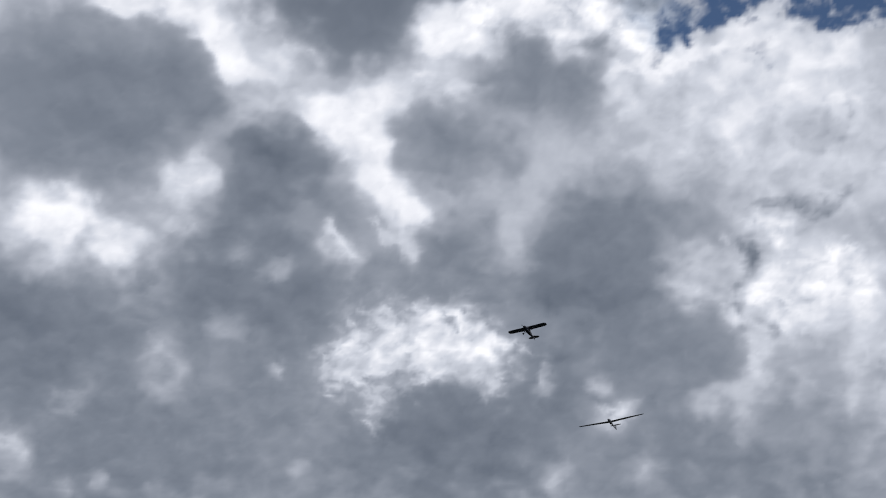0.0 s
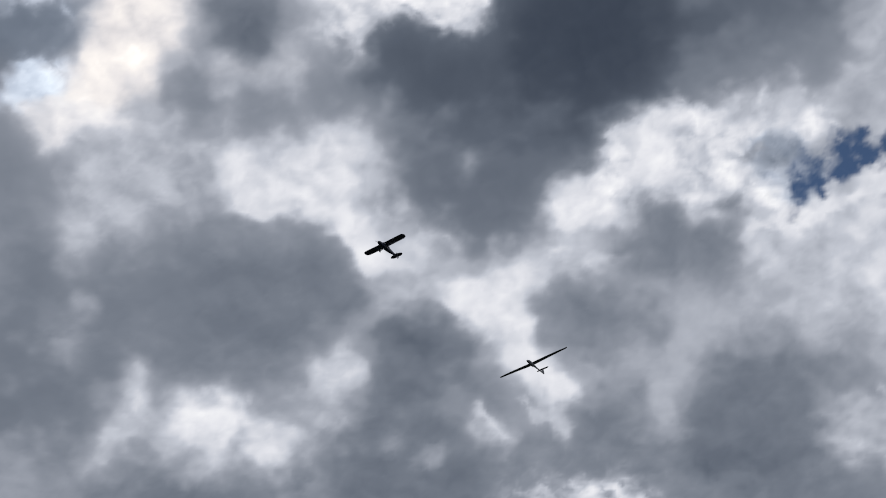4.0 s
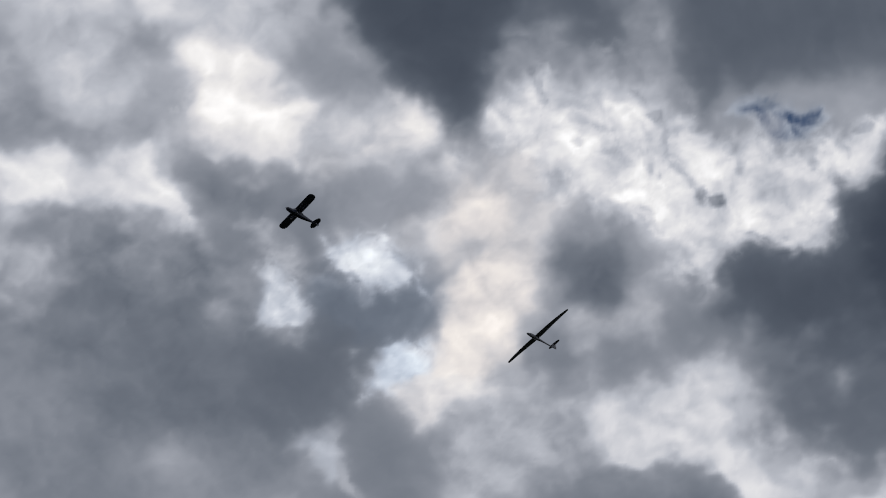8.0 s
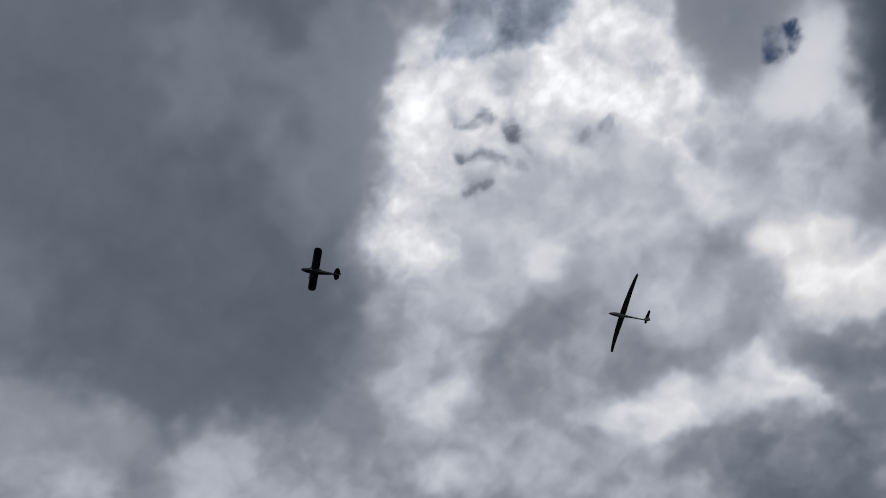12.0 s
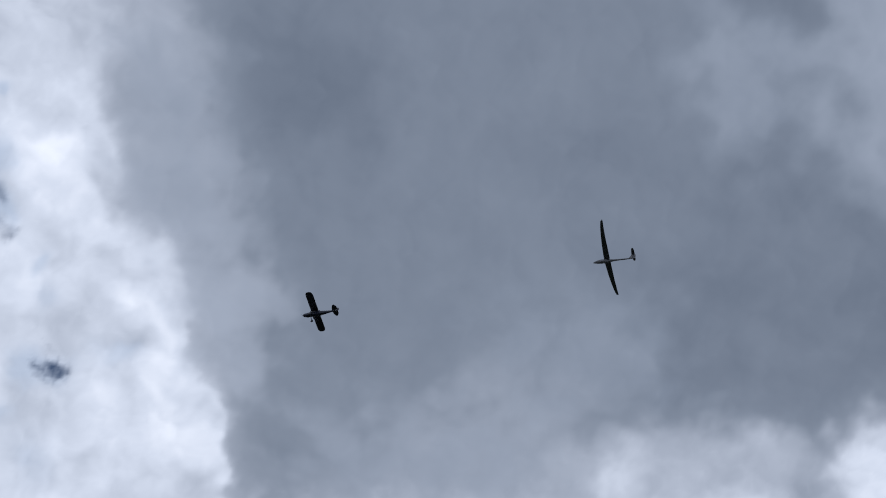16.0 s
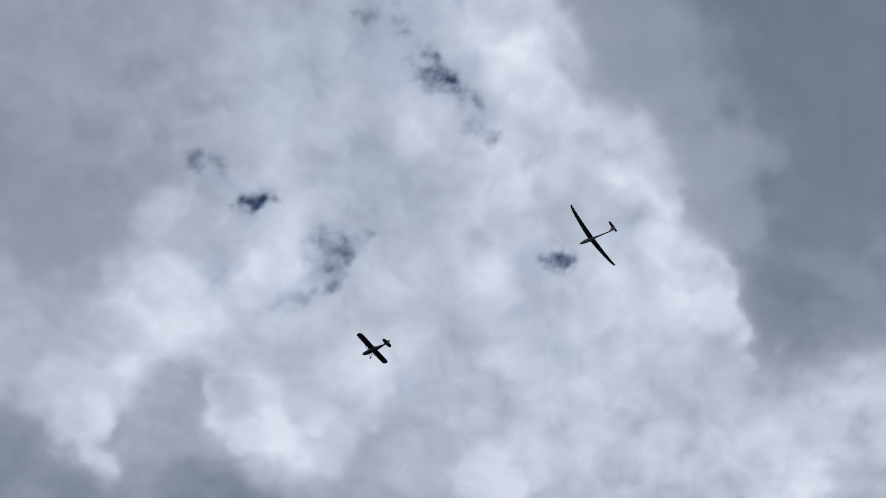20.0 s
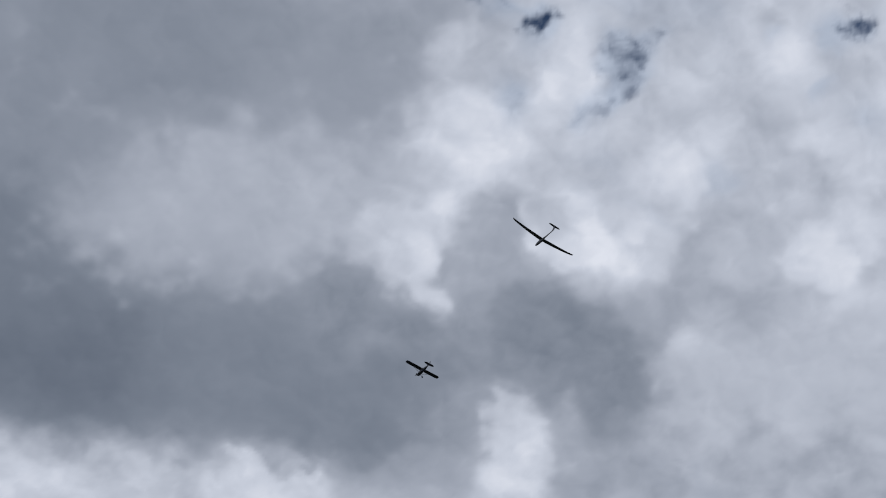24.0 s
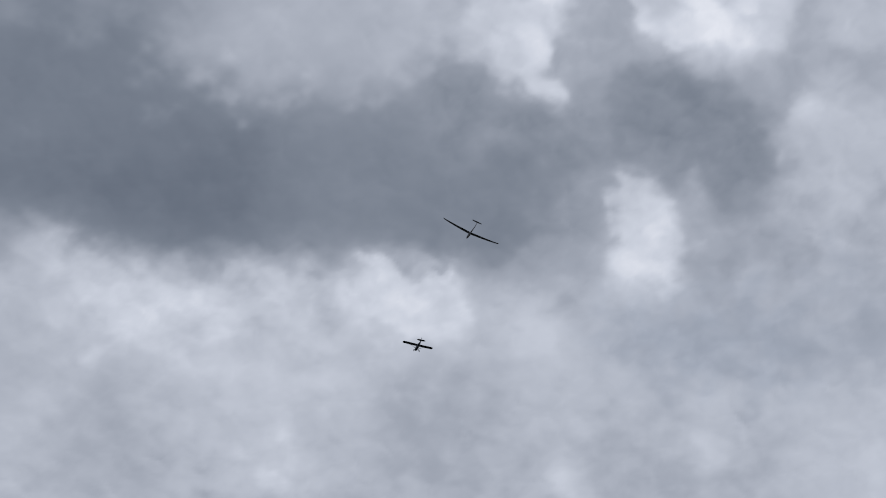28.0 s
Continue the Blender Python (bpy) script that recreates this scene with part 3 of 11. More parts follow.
cloud("torn_cloud", "brilliant white cloud field with torn texture",
      mass(0.96, 1.14, 0.15, -22.0, 43.3, -19.4, 43.8, -17.5, 43.7, -14.6, 45.9, -13.2, 47.3, -12.0, 47.1, -11.1, 47.9, -10.5, 49.1, -9.0, 50.5, -7.3, 50.7, -4.9, 49.9, -4.9, 51.0, -6.4, 51.5, -7.8, 52.0, -8.3, 53.4, -9.8, 53.5, -11.7, 52.8, -12.9, 53.5, -14.0, 53.4, -14.7, 52.4, -15.7, 50.9, -15.9, 50.0, -17.0, 49.2, -18.1, 48.0, -19.0, 46.5, -20.1, 45.7, -22.2, 45.1),
      mass(1.03, 0.70, 0, -15.90, 46.26, -14.01, 47.02, -13.48, 48.64, -14.71, 49.32, -15.86, 48.35, -16.20, 47.22),
      mass(1.03, 0.70, 0, -13.03, 49.78, -10.94, 50.73, -8.75, 51.09, -8.06, 52.48, -8.57, 53.44, -10.40, 52.99, -12.08, 52.35, -12.94, 51.06),
      mass(1.02, 0.45, 0, -7.51, 50.48, -5.37, 50.10, -5.01, 50.81, -6.55, 51.33, -7.95, 51.36),
      mass(1.01, 0.60, 0, -13.39, 47.86, -12.44, 48.70, -12.54, 50.16, -14.01, 49.94),
      mass(1.01, 0.60, 0, -13.68, 52.02, -12.39, 52.59, -13.01, 53.31, -13.92, 52.85),
      mass(1.01, 0.45, 0.6, -18.79, 45.89, -17.90, 46.16, -17.56, 47.51, -18.27, 47.26),
      mass(0.76, 0.70, 0, -15.77, 49.56, -14.11, 50.44, -13.73, 51.85, -14.97, 51.73, -15.86, 50.60),
      mass(0.84, 0.70, 0, -18.12, 47.36, -16.83, 48.00, -17.29, 48.70, -18.38, 48.13),
      mass(0.72, 0.55, 0, -15.60, 45.35, -14.44, 45.72, -14.74, 46.68, -15.85, 46.12),
      streak(0.59, 0.17, 0, 0.15, -17.02, 43.86, -17.05, 44.66, -17.17, 45.47),
      puff(0.64, 0.10, 0, -13.67, 46.66, 0.25, 0.33, 17),
      puff(0.59, 0.10, 0, -13.33, 47.41, 0.21, 0.10, 17),
      puff(0.77, 0.08, 0, -16.44, 47.16, 0.17, 0.08, 18),
      puff(0.68, 0.10, 0, -12.72, 50.48, 0.15, 0.27, 42),
      puff(0.66, 0.11, 0, -12.17, 50.99, 0.29, 0.19, 42),
      puff(0.69, 0.10, 0, -6.11, 50.41, 0.29, 0.08, 13),
      puff(0.68, 0.13, 0, -13.65, 49.30, 0.11, 0.34, 16),
      puff(0.82, 0.11, 0, -10.74, 50.02, 0.23, 0.15, 15))
cloud("grey_cloud", "grey veil beside the storm cloud",
      mass(0.55, 1.14, 0, -11.4, 43.7, 2.8, 47.0, 1.9, 51.9, -1.3, 51.5, -3.4, 51.1, -4.3, 50.0, -6.1, 49.4, -8.1, 48.7, -9.9, 47.9, -11.2, 47.7, -11.9, 46.9),
      mass(0.43, 0.88, 0, -11.23, 43.72, -9.19, 44.30, -10.15, 47.19, -11.26, 47.76, -11.87, 46.94),
      mass(0.69, 1.01, 0, -9.5, 47.8, -5.9, 48.7, -3.4, 49.8, -5.1, 49.9, -8.2, 49.0))
cloud("dark_cloud", "heavy blue-black storm cloud",
      mass(0.35, 1.07, 0, -7.9, 52.2, -6.4, 51.7, -4.3, 51.3, -2.6, 51.1, 2.9, 52.2, 2.0, 57.2, -3.0, 57.4, -5.8, 57.5, -9.0, 56.7, -12.3, 55.5, -14.6, 55.3, -15.7, 54.3, -14.2, 53.9, -12.6, 53.4, -11.3, 52.9, -9.8, 53.5, -8.5, 53.6),
      mass(0.27, 1.58, 0, -6.8, 53.2, -4.1, 52.2, -1.5, 52.3, 0.2, 54.5, -1.9, 56.5, -5.5, 56.2, -7.5, 55.0),
      mass(0.36, 0.88, 0, -12.06, 53.08, -9.44, 53.75, -8.77, 55.10, -11.65, 55.04, -12.87, 54.11),
      mass(0.46, 1.14, 0, -15.8, 54.5, -12.3, 55.5, -5.8, 57.5, -3.0, 57.4, -4.1, 58.8, -6.7, 59.5, -9.9, 59.2, -12.9, 59.5, -13.1, 58.5, -14.9, 56.4),
      mass(0.38, 1.01, 0, -8.1, 57.6, -5.8, 57.8, -5.5, 58.9, -7.6, 59.2))
cloud("grey_cloud", "lone round dark puff before the bright veil",
      mass(0.69, 1.20, 0, -18.9, 49.6, -15.7, 50.4, -15.2, 52.0, -16.8, 53.2, -19.0, 52.3, -19.5, 50.8),
      mass(0.42, 1.01, 0, -18.7, 50.6, -17.8, 50.2, -16.5, 50.6, -16.2, 51.5, -16.8, 52.4, -17.8, 52.3, -18.8, 51.6),
      mass(0.30, 0.69, 0, -18.30, 50.79, -16.89, 51.01, -16.71, 51.83, -17.63, 52.00, -18.39, 51.43),
      puff(0.85, 0.54, 0, -17.99, 52.96, 1.19, 0.57, 18))
cloud("grey_cloud", "small grey scraps below the sun",
      mass(0.50, 0.69, 0, -21.62, 52.75, -20.53, 52.58, -19.74, 53.41, -20.05, 54.38, -20.93, 54.51, -21.51, 53.87),
      mass(0.52, 0.69, 0, -18.39, 54.06, -17.33, 53.95, -16.82, 54.97, -17.47, 55.34, -18.38, 54.83),
      mass(0.59, 1.01, 0, -23.5, 52.7, -21.8, 53.5, -21.6, 54.6, -23.1, 54.3),
      mass(0.57, 0.69, 0, -21.87, 54.94, -20.05, 55.57, -19.82, 56.72, -21.32, 56.42),
      mass(0.57, 1.42, 0, -26.8, 53.6, -23.0, 54.7, -21.5, 56.9, -23.3, 58.6, -26.4, 58.2, -27.9, 55.9),
      puff(0.50, 0.27, 0, -26.06, 54.61, 0.25, 0.31, 22),
      puff(0.51, 0.27, 0, -24.70, 56.80, 0.31, 0.31, 21))
cloud("dark_cloud", "massive smooth slate-grey cloud base",
      mass(0.43, 1.33, 0, -34.8, -3.6, -26.0, 21.1, -31.2, 23.3, -34.0, 24.3, -35.3, 25.2, -36.8, 25.1, -38.4, 25.5, -39.5, 26.7, -41.9, 27.2, -44.7, 25.9, -46.5, 22.8, -47.6, 19.4, -49.4, 16.7, -50.1, 12.3, -50.8, 9.1, -52.1, 0.9),
      mass(0.39, 2.21, 0, -34.8, -3.6, -31.3, 7.9, -40.0, 11.9, -45.2, 9.6, -48.3, -0.1),
      mass(0.38, 1.89, 0, -43.8, 16.1, -42.4, 21.2, -41.4, 24.6, -41.4, 26.5, -43.9, 25.6, -46.0, 21.6, -46.0, 18.3, -45.0, 16.6),
      mass(0.40, 1.89, 0, -40.7, 11.0, -38.3, 14.2, -40.1, 16.2, -42.2, 15.6, -42.3, 12.4),
      mass(0.40, 1.89, 0, -35.2, 8.1, -32.4, 10.8, -34.4, 15.9, -36.7, 15.4, -35.3, 11.4),
      mass(0.50, 1.33, 0, -36.6, 11.1, -36.2, 12.6, -37.0, 13.4, -37.8, 12.0),
      mass(0.48, 1.52, 0, -37.4, 16.1, -36.3, 18.4, -36.3, 20.4, -37.9, 20.0, -38.3, 17.8),
      mass(0.51, 1.14, 0, -34.7, 19.1, -34.4, 20.4, -35.3, 20.9, -35.6, 19.8),
      mass(0.48, 1.74, 0, -32.9, 17.6, -31.3, 20.3, -31.4, 22.9, -34.5, 23.7, -35.8, 22.8, -33.9, 20.2),
      mass(0.47, 1.42, 0, -39.1, 10.8, -38.6, 12.3, -39.5, 12.9, -40.0, 11.4),
      mass(0.62, 1.14, 0, -34.5, 21.8, -32.5, 23.3, -34.8, 25.0, -36.0, 23.8),
      mass(0.49, 1.42, 0, -47.4, 9.6, -46.6, 11.6, -47.2, 12.2, -48.0, 10.2))
cloud("bright_cloud", "pale feathered edge of the slate base",
      mass(0.67, 1.14, 0, -35.8, 24.2, -34.9, 24.7, -36.4, 26.1, -38.5, 27.3, -39.6, 26.7, -38.5, 25.3))
cloud("bright_cloud", "white glow along the foot of the slate base",
      mass(0.63, 1.58, 0, -51.6, 0.8, -50.2, 7.4, -49.7, 10.8, -49.4, 14.4, -47.6, 19.4, -47.4, 22.1, -45.6, 24.8, -44.1, 28.0, -41.8, 30.9, -46.1, 32.6, -56.1, 2.1),
      puff(0.74, 0.69, 0, -50.13, 15.31, 1.19, 0.69, 72),
      puff(0.71, 0.69, 0, -50.36, 13.07, 1.61, 0.57, 73),
      mass(0.70, 1.14, 0, -50.2, 7.3, -50.6, 10.2, -52.1, 8.9, -51.4, 6.9),
      mass(0.72, 1.26, 0, -46.3, 25.0, -44.1, 29.0, -42.9, 32.2, -44.8, 31.7, -47.7, 25.5))
cloud("grey_cloud", "dull grey cloud with pale folds",
      mass(0.56, 2.21, 0, -33.2, 24.2, -5.8, 42.7, -9.0, 49.0, -28.4, 37.5, -32.8, 41.8, -37.2, 49.4, -50.5, 37.3, -45.3, 31.3, -40.3, 30.4),
      mass(0.54, 1.74, 0, -44.1, 30.0, -38.9, 35.3, -36.4, 39.2, -32.9, 42.0, -30.3, 44.6, -31.1, 47.3, -30.1, 49.9, -32.2, 52.9, -50.5, 37.3),
      mass(0.45, 1.42, 0, -33.7, 41.6, -31.1, 43.5, -30.1, 45.2, -31.2, 46.0, -33.5, 44.3, -34.5, 42.5),
      mass(0.48, 1.74, 0, -35.1, 44.9, -31.3, 47.7, -30.2, 50.3, -32.4, 51.6, -36.6, 48.6),
      streak(0.62, 0.50, 0, 0.34, -38.74, 38.54, -37.04, 40.73, -36.27, 42.10),
      puff(0.69, 0.69, 0, -44.25, 37.61, 1.22, 0.50, 56),
      mass(0.59, 1.42, 0, -39.5, 42.4, -37.3, 43.2, -36.7, 45.7, -39.5, 46.3, -41.0, 44.2),
      puff(0.72, 0.42, 0, -31.80, 45.92, 0.73, 0.27, 57))
cloud("grey_cloud", "mid-grey scraps of cloud",
      mass(0.60, 1.58, 0, -40.3, 30.4, -37.5, 33.5, -34.2, 36.4, -34.3, 38.1, -38.7, 35.0, -43.8, 29.6),
      mass(0.55, 1.14, 0, -38.1, 30.9, -36.1, 31.8, -34.7, 33.5, -34.6, 34.9, -36.6, 34.5, -38.5, 32.1),
      mass(0.45, 1.01, 0, -41.5, 27.1, -38.6, 30.3, -38.7, 31.6, -40.1, 31.4, -42.8, 28.6))
cloud("bright_cloud", "pale grey cloud sheet",
      mass(0.75, 1.42, 0, -39.5, 24.9, -36.2, 27.0, -35.5, 28.6, -34.5, 30.0, -32.4, 30.7, -30.7, 32.6, -28.3, 33.0, -26.5, 34.9, -26.3, 36.9, -28.0, 37.7, -28.8, 36.5, -30.0, 35.2, -32.4, 34.8, -34.2, 33.6, -35.2, 32.2, -37.4, 30.8, -38.7, 29.8, -40.5, 26.0),
      mass(0.93, 1.01, 0, -35.2, 30.4, -34.1, 30.5, -33.1, 31.3, -33.4, 32.1, -34.7, 31.5),
      mass(0.90, 1.01, 0, -36.7, 26.5, -35.3, 26.5, -34.5, 27.2, -35.5, 28.4, -36.4, 27.8, -37.2, 27.1),
      mass(0.87, 0.69, 0, -38.35, 29.64, -37.19, 29.31, -36.69, 29.75, -37.46, 30.70, -38.26, 30.55),
      mass(0.97, 0.82, 0, -29.50, 34.52, -28.24, 34.70, -28.55, 35.97, -29.41, 35.90),
      mass(0.92, 0.88, 0, -27.64, 32.09, -26.03, 33.53, -26.87, 35.53, -28.14, 35.64, -28.68, 34.22),
      mass(0.87, 1.01, 0, -33.5, 30.3, -30.2, 32.0, -29.5, 33.3, -32.0, 32.9, -33.3, 31.8),
      streak(0.85, 0.25, 0, 0.21, -32.27, 35.34, -32.12, 36.20, -31.81, 37.68))
cloud("grey_cloud", "grey folds in the pale sheet",
      mass(0.57, 1.01, 0, -31.2, 34.9, -29.3, 35.8, -29.2, 37.2, -30.5, 37.3, -31.6, 36.2),
      mass(0.65, 0.88, 0, -32.72, 34.44, -31.66, 35.97, -32.43, 36.75, -33.31, 35.55),
      mass(0.60, 1.26, 0, -26.7, 35.2, -24.4, 36.3, -23.8, 38.2, -23.6, 40.4, -22.5, 42.1, -24.4, 41.6, -25.4, 40.0, -25.9, 38.4, -27.1, 37.1),
      mass(0.77, 0.63, 0, -23.78, 38.38, -23.10, 39.77, -22.76, 41.67, -22.55, 42.22, -23.68, 41.39, -24.05, 39.93))
cloud("dark_cloud", "dark hanging lobe of the storm base",
      mass(0.35, 0.82, 0, -22.89, 37.86, -20.12, 35.38, -6.17, 43.54, -8.20, 47.47, -12.00, 46.01, -14.57, 45.49, -15.87, 45.21, -16.56, 43.49, -17.96, 43.33, -19.34, 44.31, -20.38, 44.81, -21.16, 44.34, -21.23, 43.15, -22.08, 42.15, -22.46, 40.75, -23.00, 38.77),
      mass(0.27, 1.26, 0, -19.7, 36.3, -16.6, 38.3, -17.8, 41.6, -19.7, 42.5, -21.2, 41.6, -21.6, 39.7),
      mass(0.34, 0.51, 0, -20.63, 43.02, -19.42, 43.72, -20.05, 44.78, -20.95, 44.60, -21.18, 43.87),
      mass(0.49, 0.88, 0, -15.75, 43.69, -14.05, 44.61, -14.31, 45.64, -15.56, 45.52, -16.08, 44.65),
      mass(0.33, 0.95, 0, -11.64, 41.25, -6.42, 44.03, -8.28, 47.64, -11.27, 47.24, -11.81, 45.69))
cloud("torn_cloud", "white ragged fringe below the storm base",
      mass(0.82, 0.90, 0, -18.0, 43.3, -15.8, 43.9, -13.6, 45.6, -12.0, 47.1, -12.9, 47.7, -15.0, 46.2, -17.5, 45.0, -19.1, 44.7),
      puff(1.01, 0.31, 0, -18.25, 45.02, 0.57, 0.27, 30))
cloud("torn_cloud", "pinkish white crumbling cloud tuft",
      mass(1.01, 0.70, 0.4, -28.47, 37.47, -27.42, 37.95, -26.51, 39.01, -26.44, 40.13, -26.57, 41.46, -27.88, 42.08, -28.94, 41.57, -29.04, 40.48, -29.30, 39.33, -28.78, 38.26),
      mass(1.08, 0.42, 0.4, -28.05, 38.74, -26.93, 39.14, -27.26, 40.51, -28.38, 41.24, -28.70, 40.01),
      puff(0.84, 0.08, 0, -28.20, 39.96, 0.11, 0.10, 36),
      puff(0.88, 0.08, 0, -27.14, 39.52, 0.08, 0.13, 35),
      mass(0.92, 0.80, 0.3, -26.8, 41.1, -24.7, 42.0, -22.9, 42.5, -21.5, 43.3, -21.7, 44.4, -23.1, 44.5, -25.1, 43.9, -26.3, 43.6, -26.8, 42.3),
      mass(1.01, 0.45, 0.4, -22.75, 43.07, -21.49, 43.24, -21.55, 44.28, -22.73, 44.32),
      mass(1.00, 0.40, 0.3, -26.10, 42.49, -24.34, 43.15, -23.28, 44.11, -24.46, 44.12, -26.04, 43.58))
cloud("bright_cloud", "long white streaked cloud",
      mass(0.85, 1.14, 0, -38.6, 34.8, -36.4, 36.7, -34.4, 38.1, -32.6, 39.4, -31.3, 39.9, -31.3, 41.5, -31.4, 42.9, -32.6, 41.6, -33.9, 40.3, -35.4, 39.4, -37.2, 38.1, -38.1, 36.3),
      mass(1.01, 0.63, 0, -38.10, 35.59, -36.40, 37.04, -34.84, 37.91, -34.17, 39.00, -35.18, 39.14, -36.78, 38.22, -37.44, 36.85),
      streak(1.01, 0.23, 0, 0.21, -33.03, 39.94, -31.92, 39.76, -31.58, 40.99, -31.45, 42.60),
      mass(0.98, 0.51, 0, -33.75, 39.33, -32.39, 39.84, -32.54, 40.56, -33.63, 39.99),
      streak(0.74, 0.29, 0, 0.17, -30.25, 42.22, -29.12, 43.74, -28.15, 45.12, -28.21, 46.08))
cloud("dark_cloud", "dark cloud under the crumbling tuft",
      mass(0.51, 1.01, 0, -30.5, 40.9, -28.3, 41.9, -26.7, 43.5, -26.4, 44.7, -27.4, 45.3, -29.4, 43.4, -30.6, 41.8))
cloud("bright_cloud", "soft grey-white cloud interior",
      mass(0.74, 1.74, 0, -30.7, 20.4, -18.4, 33.2, -20.9, 37.3, -23.3, 39.3, -22.7, 41.6, -25.7, 39.3, -29.0, 37.7, -31.6, 39.6, -37.3, 35.2, -40.7, 32.2, -40.9, 29.5, -39.7, 27.3),
      mass(0.85, 1.20, 0, -35.4, 27.6, -32.9, 29.5, -30.8, 31.0, -29.4, 32.6, -29.7, 34.3, -31.6, 33.6, -33.3, 31.5, -35.2, 29.7, -36.2, 28.2),
      mass(0.96, 0.82, 0, -35.29, 30.34, -33.93, 30.93, -33.45, 31.80, -34.69, 31.68, -35.70, 30.71),
      mass(0.77, 1.42, 0, -37.2, 29.1, -35.4, 31.7, -33.0, 33.7, -32.4, 35.5, -34.4, 34.3, -36.6, 32.2, -37.9, 31.6, -38.4, 30.1),
      mass(0.91, 0.82, 0, -37.45, 28.75, -37.15, 29.71, -37.16, 30.88, -37.42, 31.83, -38.38, 31.08, -38.37, 29.84),
      mass(0.65, 1.14, 0, -35.1, 33.8, -34.0, 35.0, -35.9, 35.2, -37.2, 35.1, -38.1, 33.5, -37.9, 32.1, -36.5, 32.6),
      mass(0.68, 1.14, 0, -30.4, 34.7, -28.8, 36.3, -29.0, 37.8, -30.6, 36.8, -31.1, 35.4),
      streak(0.83, 0.42, 0, 0.23, -32.10, 35.21, -31.91, 36.25, -32.00, 37.32),
      mass(0.72, 1.26, 0, -33.6, 34.2, -31.8, 36.1, -31.0, 38.5, -31.9, 39.4, -34.1, 37.1, -34.8, 35.3),
      mass(0.88, 0.82, 0, -28.70, 36.12, -26.98, 36.91, -25.57, 38.54, -25.09, 40.02, -26.29, 39.28, -27.40, 37.96),
      mass(0.68, 1.58, 0, -40.0, 27.0, -38.6, 29.8, -39.2, 31.6, -41.3, 31.5, -42.4, 29.6, -41.3, 27.8))
cloud("torn_cloud", "crumbling white cloud front with grey cracks",
      mass(1.02, 0.80, 0, -34.3, 23.8, -33.0, 23.3, -30.2, 21.8, -23.4, 29.2, -25.5, 31.9, -25.3, 33.4, -25.4, 34.2, -27.2, 33.5, -28.4, 32.9, -28.9, 34.0, -28.8, 35.8, -29.3, 35.6, -29.6, 33.9, -29.3, 32.5, -30.2, 31.0, -31.4, 29.8, -33.0, 28.9, -34.3, 27.7, -35.5, 27.2, -36.4, 27.9, -37.9, 27.5, -38.1, 26.2, -38.9, 26.6, -39.0, 26.1, -37.2, 25.4, -36.0, 25.3, -34.9, 24.9),
      mass(1.05, 0.42, 0, -34.76, 24.48, -33.52, 23.75, -32.10, 23.64, -32.54, 24.96, -33.75, 25.67, -34.50, 25.15),
      mass(1.05, 0.42, 0, -33.53, 25.93, -32.31, 26.04, -30.89, 27.04, -31.15, 27.96, -32.50, 27.97, -32.48, 28.58, -33.71, 27.84, -34.73, 27.26, -34.68, 26.36),
      mass(1.05, 0.50, 0, -37.52, 25.70, -36.43, 25.67, -35.60, 26.36, -35.75, 27.45, -36.99, 27.61, -37.70, 26.69),
      mass(1.05, 0.45, 0, -30.09, 27.98, -28.74, 29.09, -26.85, 30.22, -24.90, 30.08, -25.78, 31.64, -25.75, 32.81, -27.32, 31.84, -28.77, 30.29, -30.11, 29.78, -30.55, 28.97),
      mass(1.05, 0.27, 0, -28.14, 32.28, -27.63, 32.74, -28.01, 34.12, -28.54, 33.62),
      mass(1.05, 0.37, 0, -29.09, 34.09, -28.70, 34.97, -28.63, 36.24, -29.34, 35.60),
      mass(1.04, 0.45, 0, -26.25, 32.53, -25.25, 33.73, -26.15, 33.80, -26.99, 32.94),
      mass(0.80, 0.55, 0, -36.08, 23.13, -35.21, 23.82, -35.82, 24.71, -37.06, 25.09, -37.31, 24.42),
      mass(0.90, 0.70, 0, -32.19, 24.77, -31.01, 24.90, -30.03, 26.28, -30.44, 27.32, -31.97, 26.30))
cloud("bright_cloud", "bright lumps of cloud round a blue hole",
      mass(0.95, 1.01, 0, -25.0, 33.7, -23.8, 34.6, -22.7, 35.6, -21.4, 37.6, -22.2, 38.5, -23.6, 38.3, -23.9, 36.8, -24.9, 36.1, -25.7, 35.0),
      mass(1.05, 0.57, 0, -24.56, 34.72, -23.23, 35.52, -23.80, 36.54, -24.95, 35.78),
      mass(1.00, 0.57, 0, -22.89, 36.02, -21.91, 36.86, -22.11, 37.81, -23.30, 37.05),
      mass(0.99, 0.69, 0, -21.60, 34.07, -19.91, 34.86, -21.24, 35.97, -22.38, 35.55, -23.94, 34.45, -24.06, 33.91, -22.82, 34.50),
      mass(0.73, 1.14, 0, -25.9, 35.1, -23.9, 36.9, -23.5, 38.6, -24.2, 39.1, -26.3, 37.4, -26.8, 36.1),
      mass(0.54, 0.69, 0, -23.54, 29.56, -21.13, 31.92, -22.85, 33.69, -24.06, 33.67, -25.27, 32.80, -25.46, 31.74))
